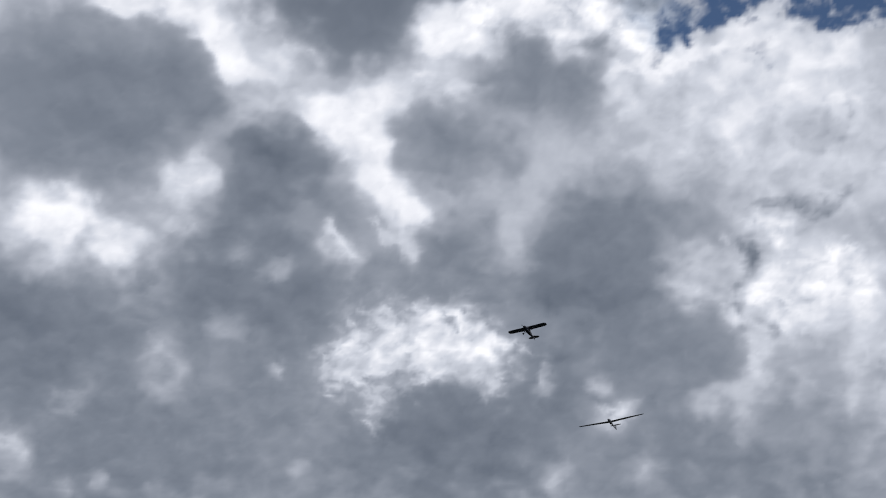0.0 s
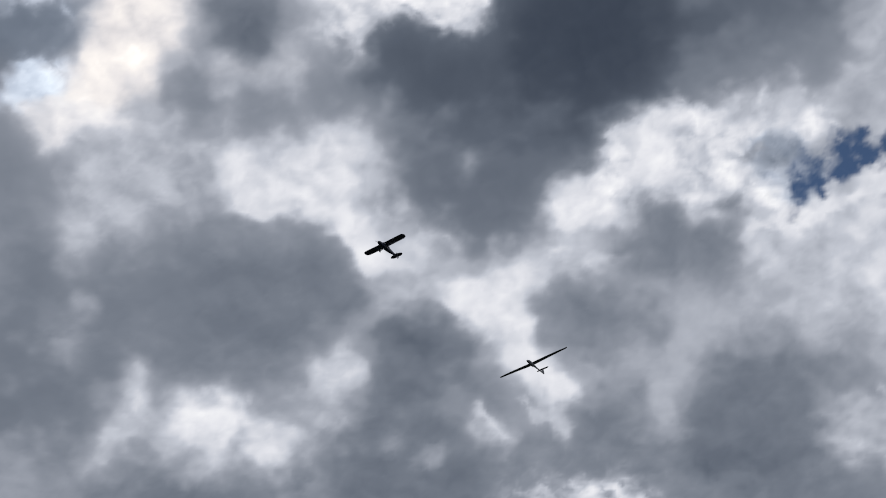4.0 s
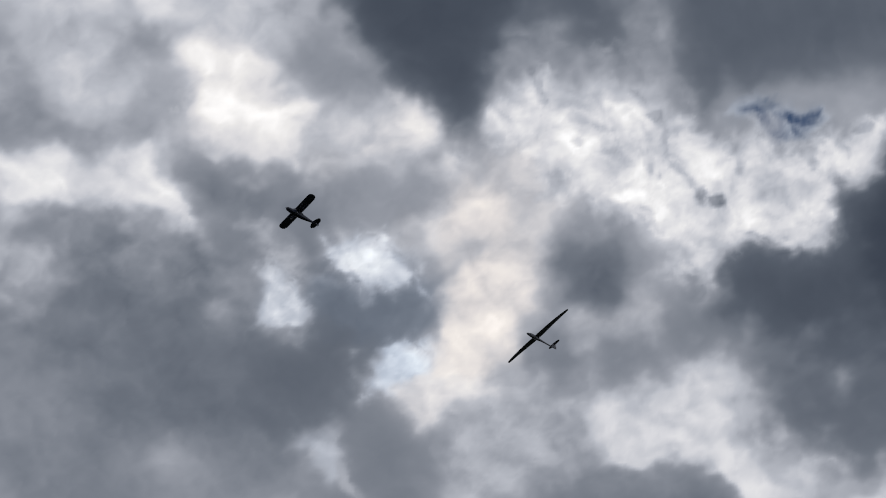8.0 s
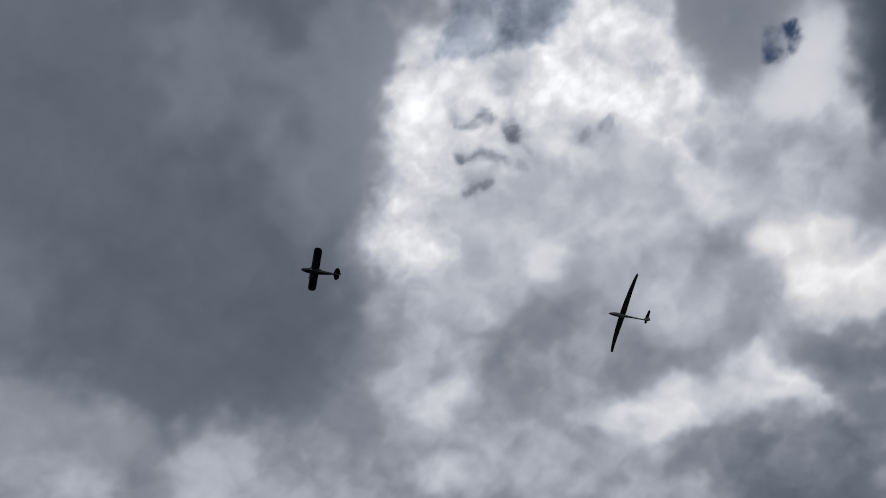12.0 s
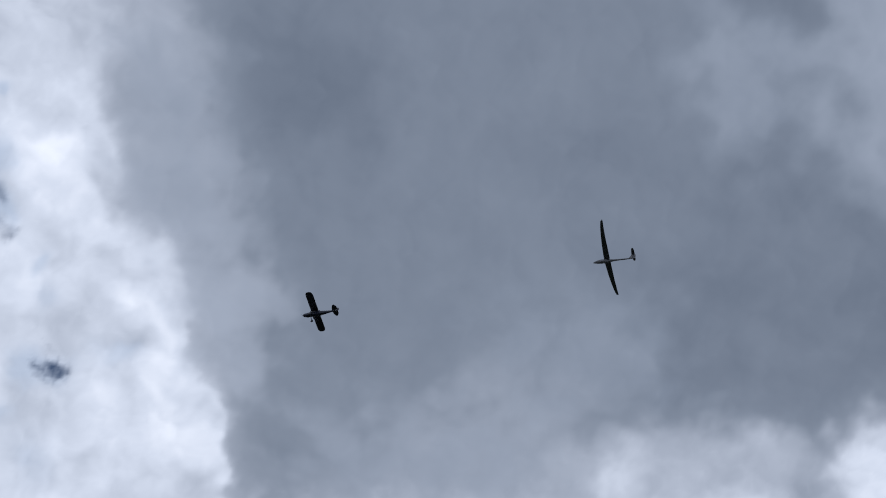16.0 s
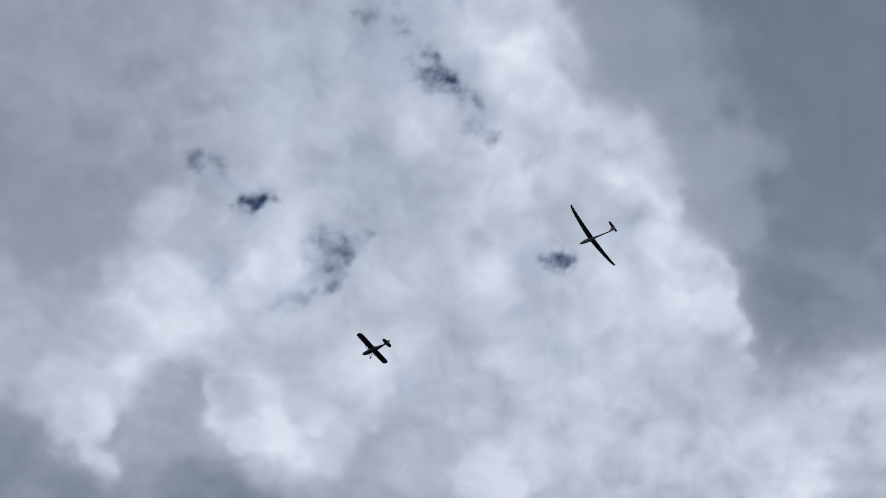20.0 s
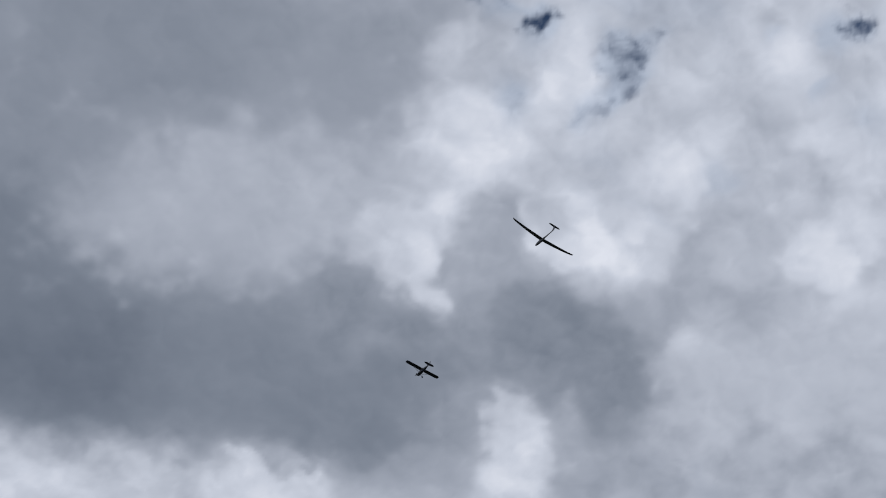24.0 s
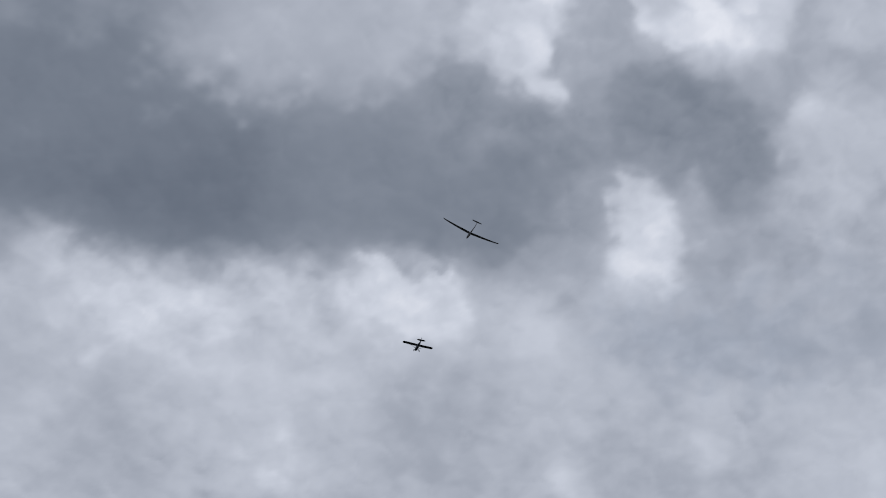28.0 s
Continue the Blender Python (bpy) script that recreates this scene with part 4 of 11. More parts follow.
cloud("dark_cloud", "dark storm base beside the bright lumps",
      mass(0.39, 0.95, 0, -18.47, 33.12, -11.07, 39.49, -16.75, 46.35, -19.42, 43.61, -20.79, 43.29, -21.91, 42.37, -22.56, 40.30, -22.95, 38.88, -22.57, 38.17, -21.38, 37.64, -21.43, 36.36),
      mass(0.31, 1.26, 0, -19.8, 36.7, -16.3, 38.3, -17.4, 41.5, -20.1, 41.9, -21.2, 39.4),
      mass(0.85, 0.69, 0, -22.95, 39.13, -22.42, 40.77, -22.40, 42.10, -23.33, 42.42, -23.51, 41.00, -23.51, 39.41),
      mass(0.64, 0.88, 0, -25.08, 39.82, -23.93, 40.53, -23.89, 41.84, -25.08, 41.43))
cloud("grey_cloud", "smooth grey cloud below the bright front",
      mass(0.54, 1.42, 0, -39.1, 36.8, -35.5, 39.7, -32.3, 42.8, -31.7, 44.8, -34.2, 44.7, -38.3, 42.3, -40.9, 38.5),
      mass(0.60, 1.42, 0, -43.6, 30.5, -41.4, 32.8, -39.8, 35.6, -40.2, 37.4, -43.0, 36.1, -45.3, 33.2),
      puff(0.80, 0.46, 0, -42.82, 32.16, 0.52, 0.52, 51),
      mass(0.72, 1.42, 0, -47.1, 25.1, -43.7, 29.0, -42.5, 31.5, -44.4, 31.3, -46.9, 28.8, -48.4, 26.1))
cloud("bright_cloud", "white tuft at the foot of the dark base",
      mass(1.03, 0.76, 0, -48.57, 25.05, -47.51, 25.12, -46.99, 25.85, -47.75, 26.81, -48.50, 27.70, -48.71, 28.78, -50.09, 28.05, -51.18, 26.45, -49.74, 25.99),
      puff(1.05, 0.25, 0, -48.76, 26.69, 0.61, 0.65, 55))
cloud("dark_cloud", "smooth wide underside of the grey base",
      mass(0.49, 1.42, 0, -32.3, -3.2, -27.9, 20.8, -33.6, 22.5, -36.8, 23.9, -38.7, 25.6, -44.8, 27.9, -45.5, 25.9, -47.0, 23.6, -47.6, 20.9, -48.6, 17.7, -50.1, 13.5, -51.0, 9.1, -51.9, 6.1, -53.4, 2.7, -53.7, -1.0, -50.9, -1.3, -49.4, -0.8, -48.1, -0.1, -46.5, 0.3, -44.2, -0.1, -41.6, -0.6, -38.8, -2.2),
      mass(0.44, 1.58, 0, -34.0, -1.9, -33.6, 1.9, -37.1, 4.1, -40.3, 4.1, -43.6, 3.2, -45.3, 1.7, -43.0, 1.0, -39.6, 0.1, -37.4, -0.9),
      mass(0.46, 1.42, 0, -39.7, 11.2, -38.5, 13.7, -37.6, 16.1, -38.9, 16.4, -40.0, 13.9, -40.4, 11.8),
      mass(0.45, 1.74, 0, -43.3, 21.1, -40.9, 26.2, -42.8, 26.8, -44.0, 23.0),
      mass(0.45, 1.42, 0, -47.5, 18.6, -46.8, 19.6, -45.0, 23.2, -44.3, 25.7, -46.7, 24.0, -47.5, 20.9),
      mass(0.54, 1.42, 0, -39.8, 7.4, -38.1, 9.7, -38.2, 11.5, -39.6, 10.9, -40.5, 8.4),
      mass(0.55, 1.20, 0, -34.0, 16.5, -33.4, 18.9, -34.2, 20.5, -35.6, 19.1, -35.8, 16.9),
      mass(0.55, 1.14, 0, -44.0, 12.4, -43.5, 14.6, -44.8, 14.9, -45.1, 12.6),
      mass(0.58, 1.42, 0, -47.9, 8.6, -46.3, 12.9, -46.3, 15.2, -47.5, 15.3, -48.5, 12.3, -49.0, 9.2),
      mass(0.54, 1.74, 0, -43.2, 14.5, -42.0, 19.6, -44.2, 20.5, -45.6, 15.0),
      mass(0.58, 1.20, 0, -49.9, 5.8, -48.8, 10.1, -49.4, 13.5, -51.4, 9.2, -51.4, 6.0))
cloud("grey_cloud", "pale grey flank of the base",
      mass(0.59, 1.26, 0, -34.1, -6.4, -33.8, -2.9, -38.2, -1.4, -41.2, -0.7, -45.0, 0.8, -47.7, 0.8, -49.0, -0.0, -49.3, -1.5, -48.3, -2.3, -46.0, -2.9, -44.5, -2.7, -43.8, -4.4, -42.0, -5.2, -39.7, -5.8),
      mass(0.66, 0.88, 0, -35.83, -4.90, -36.08, -3.45, -38.30, -2.76, -38.89, -4.24),
      mass(0.58, 1.14, 0, -40.5, -3.1, -40.1, -1.4, -42.2, -0.7, -43.0, -2.4),
      mass(0.62, 1.07, 0, -45.2, -2.2, -45.0, 0.4, -46.5, 0.9, -47.5, -1.1))
cloud("white_cumulus", "brilliant low cloud bank under the base",
      mass(0.58, 1.26, 0, -50.1, 13.0, -48.9, 15.5, -47.8, 22.0, -48.0, 24.3, -50.5, 24.8, -53.3, 13.1),
      puff(0.68, 0.77, 0, -49.94, 15.50, 1.03, 0.61, 78),
      puff(0.80, 0.61, 0, -49.40, 19.89, 1.03, 0.54, 76),
      mass(0.80, 1.14, 0, -47.0, 23.6, -46.0, 25.2, -45.5, 27.4, -44.4, 29.9, -48.4, 30.8, -50.5, 24.7, -47.7, 25.0),
      puff(0.88, 0.42, 0, -47.11, 25.82, 0.84, 0.77, 72))
cloud("white_cumulus", "towering white cumulus with crisp lit edge",
      mass(0.74, 0.95, 0, -30.86, -24.25, -33.95, -5.46, -38.82, -6.40, -40.01, -6.11, -41.47, -5.18, -42.23, -5.46, -43.47, -4.70, -44.11, -4.10, -44.62, -2.62, -45.83, -2.06, -47.39, -2.16, -48.60, -1.59, -49.82, -0.78, -51.39, -0.43, -52.96, 0.14, -53.61, 1.17, -53.32, 4.52, -53.45, 7.79, -53.73, 9.93, -52.84, 12.06, -56.90, 15.11, -52.64, -28.59),
      mass(0.85, 0.63, 0, -40.65, -7.75, -40.93, -6.67, -42.57, -5.92, -43.65, -4.93, -44.29, -4.73, -44.62, -3.10, -45.82, -2.23, -47.24, -2.11, -47.81, -2.94, -46.57, -3.29, -46.04, -4.96, -45.09, -6.68, -43.44, -7.39),
      streak(0.85, 0.27, 0, 0.25, -44.62, -3.10, -45.22, -2.49, -46.81, -2.17, -47.80, -2.57, -48.81, -2.09, -49.84, -1.05, -50.83, -0.89, -52.21, -0.26),
      mass(0.86, 0.88, 0, -49.66, -3.97, -49.19, -1.67, -50.60, -0.83, -52.21, -0.22, -52.17, -1.87, -51.24, -3.65),
      mass(0.85, 1.01, 0, -49.8, -7.1, -50.0, -4.0, -51.6, -3.1, -51.9, -5.5),
      mass(0.85, 0.88, 0, -39.60, -9.97, -38.59, -8.12, -38.80, -6.58, -40.35, -6.99, -41.25, -7.99, -41.04, -9.72),
      mass(0.85, 0.69, 0, -45.53, -18.04, -45.13, -16.65, -46.33, -16.95, -46.56, -17.98),
      mass(0.84, 0.88, 0, -43.57, -6.10, -44.25, -4.81, -45.73, -3.53, -46.12, -4.53, -45.18, -5.81),
      mass(0.85, 1.20, 0, -53.8, 4.2, -53.6, 7.4, -54.5, 8.3, -56.0, 7.7, -56.1, 4.4),
      puff(0.85, 0.46, 0, -53.49, 10.89, 0.80, 0.99, 86),
      mass(0.81, 1.10, 0, -45.4, -10.2, -45.4, -7.5, -47.0, -6.8, -47.6, -8.6, -47.0, -10.3),
      mass(0.80, 1.26, 0, -46.4, -20.3, -46.8, -18.2, -48.4, -18.0, -48.6, -20.2, -47.4, -21.7))
cloud("grey_cloud", "grey veil drifting over the white cumulus",
      mass(0.67, 1.89, 0, -30.9, -24.3, -33.0, -13.0, -38.5, -14.4, -40.6, -17.2, -40.7, -21.4, -39.1, -26.1),
      mass(0.60, 1.74, 0, -35.5, -25.3, -37.3, -19.2, -39.8, -17.9, -40.7, -21.4, -38.8, -26.0),
      mass(0.69, 1.42, 0, -38.3, -17.7, -38.8, -14.9, -40.5, -14.6, -40.2, -17.6),
      mass(0.68, 1.42, 0, -43.1, -17.3, -43.6, -13.4, -44.2, -10.8, -45.3, -11.4, -45.7, -14.1, -45.0, -16.7))
cloud("grey_cloud", "soft grey folds of the cumulus",
      mass(0.69, 1.14, 0, -49.3, -13.3, -49.3, -10.6, -51.0, -9.8, -51.3, -12.2, -50.5, -13.4),
      mass(0.68, 1.14, 0, -51.2, -18.8, -51.8, -16.0, -53.3, -15.4, -53.8, -18.3, -52.5, -19.2),
      mass(0.69, 1.01, 0, -50.3, -14.8, -51.1, -11.7, -52.6, -10.9, -52.4, -14.1),
      mass(0.69, 1.01, 0, -48.6, -22.7, -49.0, -19.8, -50.2, -17.3, -50.5, -18.7, -50.1, -21.7),
      mass(0.71, 1.14, 0, -51.1, -9.0, -50.9, -6.7, -52.2, -6.3, -52.6, -8.7),
      mass(0.70, 0.95, 0, -52.26, -5.03, -52.26, -2.33, -53.66, -1.52, -54.10, -3.82))
cloud("grey_cloud", "blue-grey hollows in the white cumulus",
      mass(0.67, 1.01, -0.8, -38.3, -14.6, -38.7, -12.8, -39.1, -11.6, -40.2, -10.9, -41.1, -10.1, -42.4, -9.7, -42.4, -11.1, -41.6, -12.5, -40.5, -14.1),
      mass(0.68, 0.69, -0.5, -44.13, -19.11, -44.74, -17.88, -45.41, -18.80, -44.85, -19.43),
      puff(0.66, 0.31, -0.7, -46.13, -20.12, 0.42, 0.38, 102),
      puff(0.68, 0.25, -0.5, -42.66, -14.16, 0.29, 0.33, 118),
      puff(0.68, 0.21, -0.7, -46.35, -7.41, 0.25, 0.33, 96),
      puff(0.68, 0.17, -0.4, -45.22, -7.85, 0.15, 0.33, 124),
      puff(0.67, 0.31, -0.4, -50.29, -9.02, 0.52, 0.25, 97),
      puff(0.68, 0.34, 0, -51.91, -7.71, 0.52, 0.29, 96),
      streak(0.68, 0.25, -0.5, 0.17, -48.26, -6.04, -48.09, -4.69, -48.07, -3.72))
cloud("grey_cloud", "dull grey cloud billows beside the cumulus",
      mass(0.72, 2.00, 0, -29.2, -32.5, -34.4, -20.0, -42.0, -21.3, -45.6, -24.1, -50.0, -24.4, -55.5, -13.5, -57.6, -4.8, -58.1, 1.8, -62.8, 0.9, -49.6, -41.3),
      mass(0.59, 2.18, 0, -29.2, -32.5, -34.3, -20.4, -38.4, -20.0, -41.6, -21.5, -43.6, -24.1, -43.9, -27.4, -41.6, -29.3, -38.1, -36.6),
      mass(0.51, 1.89, 0, -34.7, -35.0, -37.8, -29.6, -40.2, -28.0, -40.9, -30.0, -37.8, -36.4),
      mass(0.55, 1.89, 0, -38.0, -26.6, -38.7, -22.4, -41.6, -22.6, -43.2, -25.6, -41.7, -27.6),
      puff(0.69, 0.69, 0, -37.12, -29.14, 0.73, 0.52, 114))
cloud("hazy_cloud", "pale luminous cloud fold",
      mass(0.71, 1.64, 0, -38.9, -36.9, -41.4, -29.7, -43.3, -28.1, -45.5, -27.0, -46.7, -28.7, -45.0, -32.5, -42.1, -38.3),
      mass(0.76, 1.31, 0, -41.7, -30.4, -42.7, -28.4, -44.2, -27.9, -43.7, -29.9),
      mass(0.67, 1.31, 0, -44.6, -31.0, -45.4, -28.5, -46.7, -29.3, -45.8, -31.2),
      mass(0.64, 1.16, 0, -45.9, -26.6, -46.4, -24.6, -47.6, -24.9, -46.8, -26.4),
      mass(0.83, 0.95, 0, -47.14, -31.00, -47.43, -28.71, -48.55, -26.51, -50.16, -26.24, -51.79, -26.30, -52.99, -26.49, -51.98, -26.98, -50.17, -27.34, -48.40, -29.10),
      mass(0.87, 0.65, 0, -48.72, -27.32, -49.07, -25.73, -50.73, -25.95, -51.32, -26.67, -50.16, -26.86),
      mass(0.89, 0.80, 0, -45.96, -24.27, -45.86, -22.08, -46.89, -20.45, -48.33, -21.18, -48.76, -23.02, -47.60, -24.35))
cloud("grey_cloud", "grey cumulus base with ragged top",
      mass(0.54, 1.89, 0, -44.8, -39.4, -47.5, -32.5, -49.1, -29.8, -50.9, -28.0, -52.9, -26.7, -56.3, -27.3, -49.6, -41.3),
      mass(0.51, 1.64, 0, -50.0, -31.1, -51.1, -28.1, -53.5, -27.3, -53.2, -30.8),
      mass(0.54, 0.80, 0, -49.02, -25.53, -48.68, -23.47, -49.14, -22.20, -50.62, -21.61, -52.05, -22.35, -53.15, -21.53, -53.73, -19.77, -54.06, -18.42, -55.14, -17.67, -55.93, -18.66, -55.80, -20.38, -55.47, -23.20, -55.52, -25.65, -53.77, -26.60, -52.41, -25.87, -50.76, -25.87),
      mass(0.51, 0.87, 0, -51.90, -25.04, -53.19, -22.50, -54.85, -21.94, -54.64, -24.40),
      mass(0.59, 0.87, 0, -54.71, -16.49, -53.75, -15.46, -53.61, -13.53, -54.57, -12.27, -56.02, -13.16, -56.79, -14.85, -55.76, -16.30),
      mass(0.57, 0.80, 0, -54.89, -15.82, -54.59, -13.79, -55.90, -13.32, -56.30, -15.20),
      mass(0.66, 0.65, 0, -51.61, -18.72, -51.51, -17.45, -52.29, -17.01, -52.75, -17.81, -52.09, -18.50))
cloud("white_cumulus", "luminous white folds between grey heads",
      mass(0.91, 0.73, 0, -50.91, -22.09, -50.47, -20.71, -50.34, -19.24, -51.69, -18.21, -52.70, -17.70, -53.82, -18.30, -53.76, -19.78, -52.82, -21.43, -52.10, -22.21),
      mass(0.78, 0.65, 0, -53.87, -20.58, -53.79, -19.31, -54.74, -19.00, -54.88, -20.11),
      mass(0.71, 1.31, 0, -52.4, -17.5, -52.5, -15.6, -53.4, -13.8, -53.5, -15.9))
cloud("white_cumulus", "wide luminous white cloud floor",
      mass(0.81, 1.64, 0, -53.9, -11.7, -54.5, -6.3, -55.2, -0.5, -56.4, 3.2, -58.1, 1.8, -56.9, -6.9, -55.0, -12.0),
      mass(0.89, 1.02, 0, -55.06, -12.06, -55.26, -9.96, -56.35, -9.66, -56.43, -11.42),
      mass(0.76, 1.64, 0, -56.8, -10.4, -57.3, -5.8, -58.7, 1.7, -61.9, 1.0, -60.1, -11.2),
      mass(0.70, 1.31, -0.2, -56.9, -5.1, -57.2, -2.4, -58.6, -2.6, -58.3, -4.9),
      puff(0.70, 0.21, 0, -55.92, -9.65, 0.29, 0.21, 102),
      mass(0.73, 1.64, 0, -56.2, -19.6, -56.4, -16.2, -57.5, -11.7, -60.0, -11.7, -57.8, -20.0),
      puff(0.72, 0.42, 0, -49.83, -18.38, 0.61, 0.36, 107),
      puff(0.70, 0.21, -0.4, -51.97, -13.80, 0.61, 0.29, 105),
      streak(0.70, 0.17, -0.5, 0.15, -49.11, -8.46, -48.77, -8.04, -48.55, -7.61))
cloud("dark_cloud", "dull grey cloud deck overhead",
      mass(0.56, 1.89, 0, -28.2, -38.0, -36.6, -24.0, -42.4, -23.5, -45.0, -23.7, -44.6, -26.6, -43.1, -27.3, -42.1, -30.0, -40.3, -32.3, -39.3, -34.7, -36.6, -36.1, -33.0, -41.3),
      mass(0.51, 1.64, 0, -36.0, -34.3, -36.2, -31.0, -38.8, -27.1, -41.3, -28.3, -40.5, -32.4, -38.5, -34.3),
      mass(0.60, 1.64, 0, -33.0, -41.3, -36.9, -36.2, -39.1, -36.0, -39.9, -38.1, -36.1, -43.4))
cloud("hazy_cloud", "pale grey cloud fold in the deck",
      mass(0.70, 1.64, 0, -39.9, -35.6, -40.7, -32.6, -41.8, -29.6, -43.5, -28.0, -45.4, -26.5, -46.4, -24.0, -47.5, -23.8, -47.2, -25.8, -48.2, -27.8, -47.2, -30.4, -45.8, -32.2, -44.3, -35.1, -42.6, -36.7, -41.0, -36.7),
      mass(0.75, 1.16, 0, -41.9, -35.3, -42.6, -33.6, -44.3, -33.9, -43.4, -35.9),
      mass(0.84, 1.02, 0, -48.29, -27.93, -48.33, -26.37, -48.85, -24.84, -50.40, -24.95, -50.43, -26.34, -49.51, -27.24),
      mass(0.83, 0.65, 0, -50.04, -27.49, -50.53, -25.87, -52.28, -25.55, -51.88, -26.50, -50.88, -27.11),
      mass(0.80, 0.80, 0, -47.35, -30.54, -47.50, -29.28, -48.42, -28.86, -48.14, -30.16))
cloud("dark_cloud", "long dark cloud deck with flat base",
      mass(0.52, 1.45, 0, -38.9, -45.2, -42.3, -39.5, -44.5, -37.2, -45.7, -34.2, -47.8, -31.7, -48.3, -29.9, -49.7, -28.0, -50.9, -27.5, -52.6, -26.2, -54.4, -26.5, -55.1, -27.9, -57.1, -26.2, -56.0, -30.0, -54.5, -33.0, -53.0, -34.4, -51.1, -36.6, -49.5, -38.9, -47.8, -41.1, -42.4, -47.4),
      mass(0.43, 1.74, 0, -39.9, -45.8, -44.0, -39.4, -46.2, -36.6, -48.2, -34.5, -49.9, -34.3, -50.2, -36.6, -48.1, -40.2, -42.1, -47.2),
      mass(0.48, 1.31, 0, -49.0, -30.3, -50.0, -28.2, -51.8, -27.4, -53.0, -28.5, -51.6, -30.5, -50.1, -30.9),
      mass(0.54, 1.31, 0, -49.5, -34.2, -51.1, -31.3, -52.6, -31.9, -51.3, -34.6))
cloud("hazy_cloud", "ragged grey cumulus heap",
      mass(0.56, 0.65, 0, -49.63, -24.74, -48.98, -23.64, -48.92, -22.36, -49.49, -21.57, -50.72, -21.86, -51.97, -21.45, -52.74, -20.52, -53.57, -20.13, -53.75, -18.95, -54.24, -17.67, -55.38, -16.94, -56.04, -17.60, -55.46, -19.16, -56.78, -19.40, -58.02, -18.84, -58.43, -21.14, -58.08, -23.05, -56.41, -23.94, -54.94, -25.36, -53.66, -26.28, -52.44, -25.21, -50.98, -25.11),
      mass(0.52, 1.24, 0, -53.1, -24.8, -53.1, -22.5, -54.6, -20.0, -56.3, -19.9, -57.2, -22.2, -55.3, -24.0, -54.2, -25.0),
      mass(0.63, 1.09, 0, -54.46, -15.60, -53.29, -14.62, -53.62, -13.08, -54.53, -11.68, -56.17, -12.32, -57.19, -13.69, -56.38, -15.37, -55.44, -15.74),
      mass(0.84, 1.02, 0, -55.90, -11.79, -55.31, -11.11, -55.44, -10.00, -56.35, -9.62, -56.77, -10.23, -56.45, -11.29),
      puff(0.84, 0.86, 0, -56.01, -10.78, 0.80, 0.61, 107),
      mass(0.70, 1.09, 0, -51.64, -18.14, -52.49, -16.24, -53.56, -15.11, -54.05, -16.85, -52.89, -18.16),
      mass(0.72, 1.82, 0, -56.2, -18.2, -56.9, -15.0, -57.8, -10.6, -59.9, -5.6, -62.9, -6.6, -61.0, -14.1, -58.7, -18.3))
cloud("hazy_cloud", "white brightness under the deck",
      mass(0.84, 1.20, 0, -56.4, -26.0, -56.0, -24.7, -56.0, -23.7, -57.3, -23.7, -58.8, -23.8, -59.1, -25.1, -57.8, -26.1),
      mass(0.89, 0.58, 0, -56.65, -25.34, -56.27, -24.08, -57.75, -24.26, -57.76, -25.31),
      mass(0.61, 1.09, 0, -55.64, -29.34, -55.89, -27.30, -57.09, -26.16, -57.42, -27.47, -56.65, -29.55))
cloud("hazy_cloud", "low smooth pale grey cloud field",
      mass(0.72, 1.45, 0, -37.7, -50.5, -42.6, -45.8, -45.0, -44.8, -47.6, -42.7, -49.6, -40.6, -52.1, -36.4, -53.7, -34.6, -54.7, -33.5, -56.7, -29.6, -57.9, -26.4, -59.8, -24.7, -64.4, -12.9, -73.8, -17.2, -46.9, -58.7),
      mass(0.68, 2.00, 0, -40.7, -53.3, -46.0, -47.4, -49.1, -45.6, -50.6, -47.4, -49.3, -50.0, -43.5, -55.8),
      puff(0.76, 1.03, 0, -47.70, -49.99, 1.03, 0.61, 133),
      mass(0.65, 1.64, 0, -48.6, -49.6, -50.7, -46.6, -53.4, -47.0, -51.5, -50.3),
      puff(0.75, 0.92, 0, -55.06, -42.74, 1.03, 0.84, 127),
      mass(0.64, 2.00, 0, -55.9, -37.9, -57.5, -34.7, -60.2, -33.4, -61.5, -35.5, -59.3, -38.9, -57.2, -39.1),
      mass(0.63, 2.00, -0.2, -59.2, -27.2, -61.2, -22.8, -63.5, -16.9, -66.3, -13.7, -65.4, -19.6, -62.4, -26.2, -60.0, -28.2),
      mass(0.73, 1.31, 0, -61.1, -29.5, -62.7, -26.3, -65.1, -22.1, -67.2, -17.9, -67.1, -20.5, -64.6, -26.0, -62.3, -29.6),
      mass(0.64, 1.64, 0, -62.7, -31.0, -64.0, -27.1, -66.3, -24.0, -67.4, -26.1, -64.9, -31.2),
      puff(0.78, 0.52, 0, -63.19, -32.40, 0.61, 0.42, 143),
      puff(0.77, 1.03, 0, -58.11, -30.75, 1.22, 1.03, 120),
      puff(0.80, 0.75, 0, -65.06, -26.26, 0.61, 0.52, 115),
      puff(0.77, 0.80, 0, -68.60, -19.92, 0.61, 0.61, 111),
      mass(0.76, 1.31, 0, -49.8, -43.8, -52.4, -41.4, -54.4, -38.6, -55.8, -38.9, -53.1, -42.6))
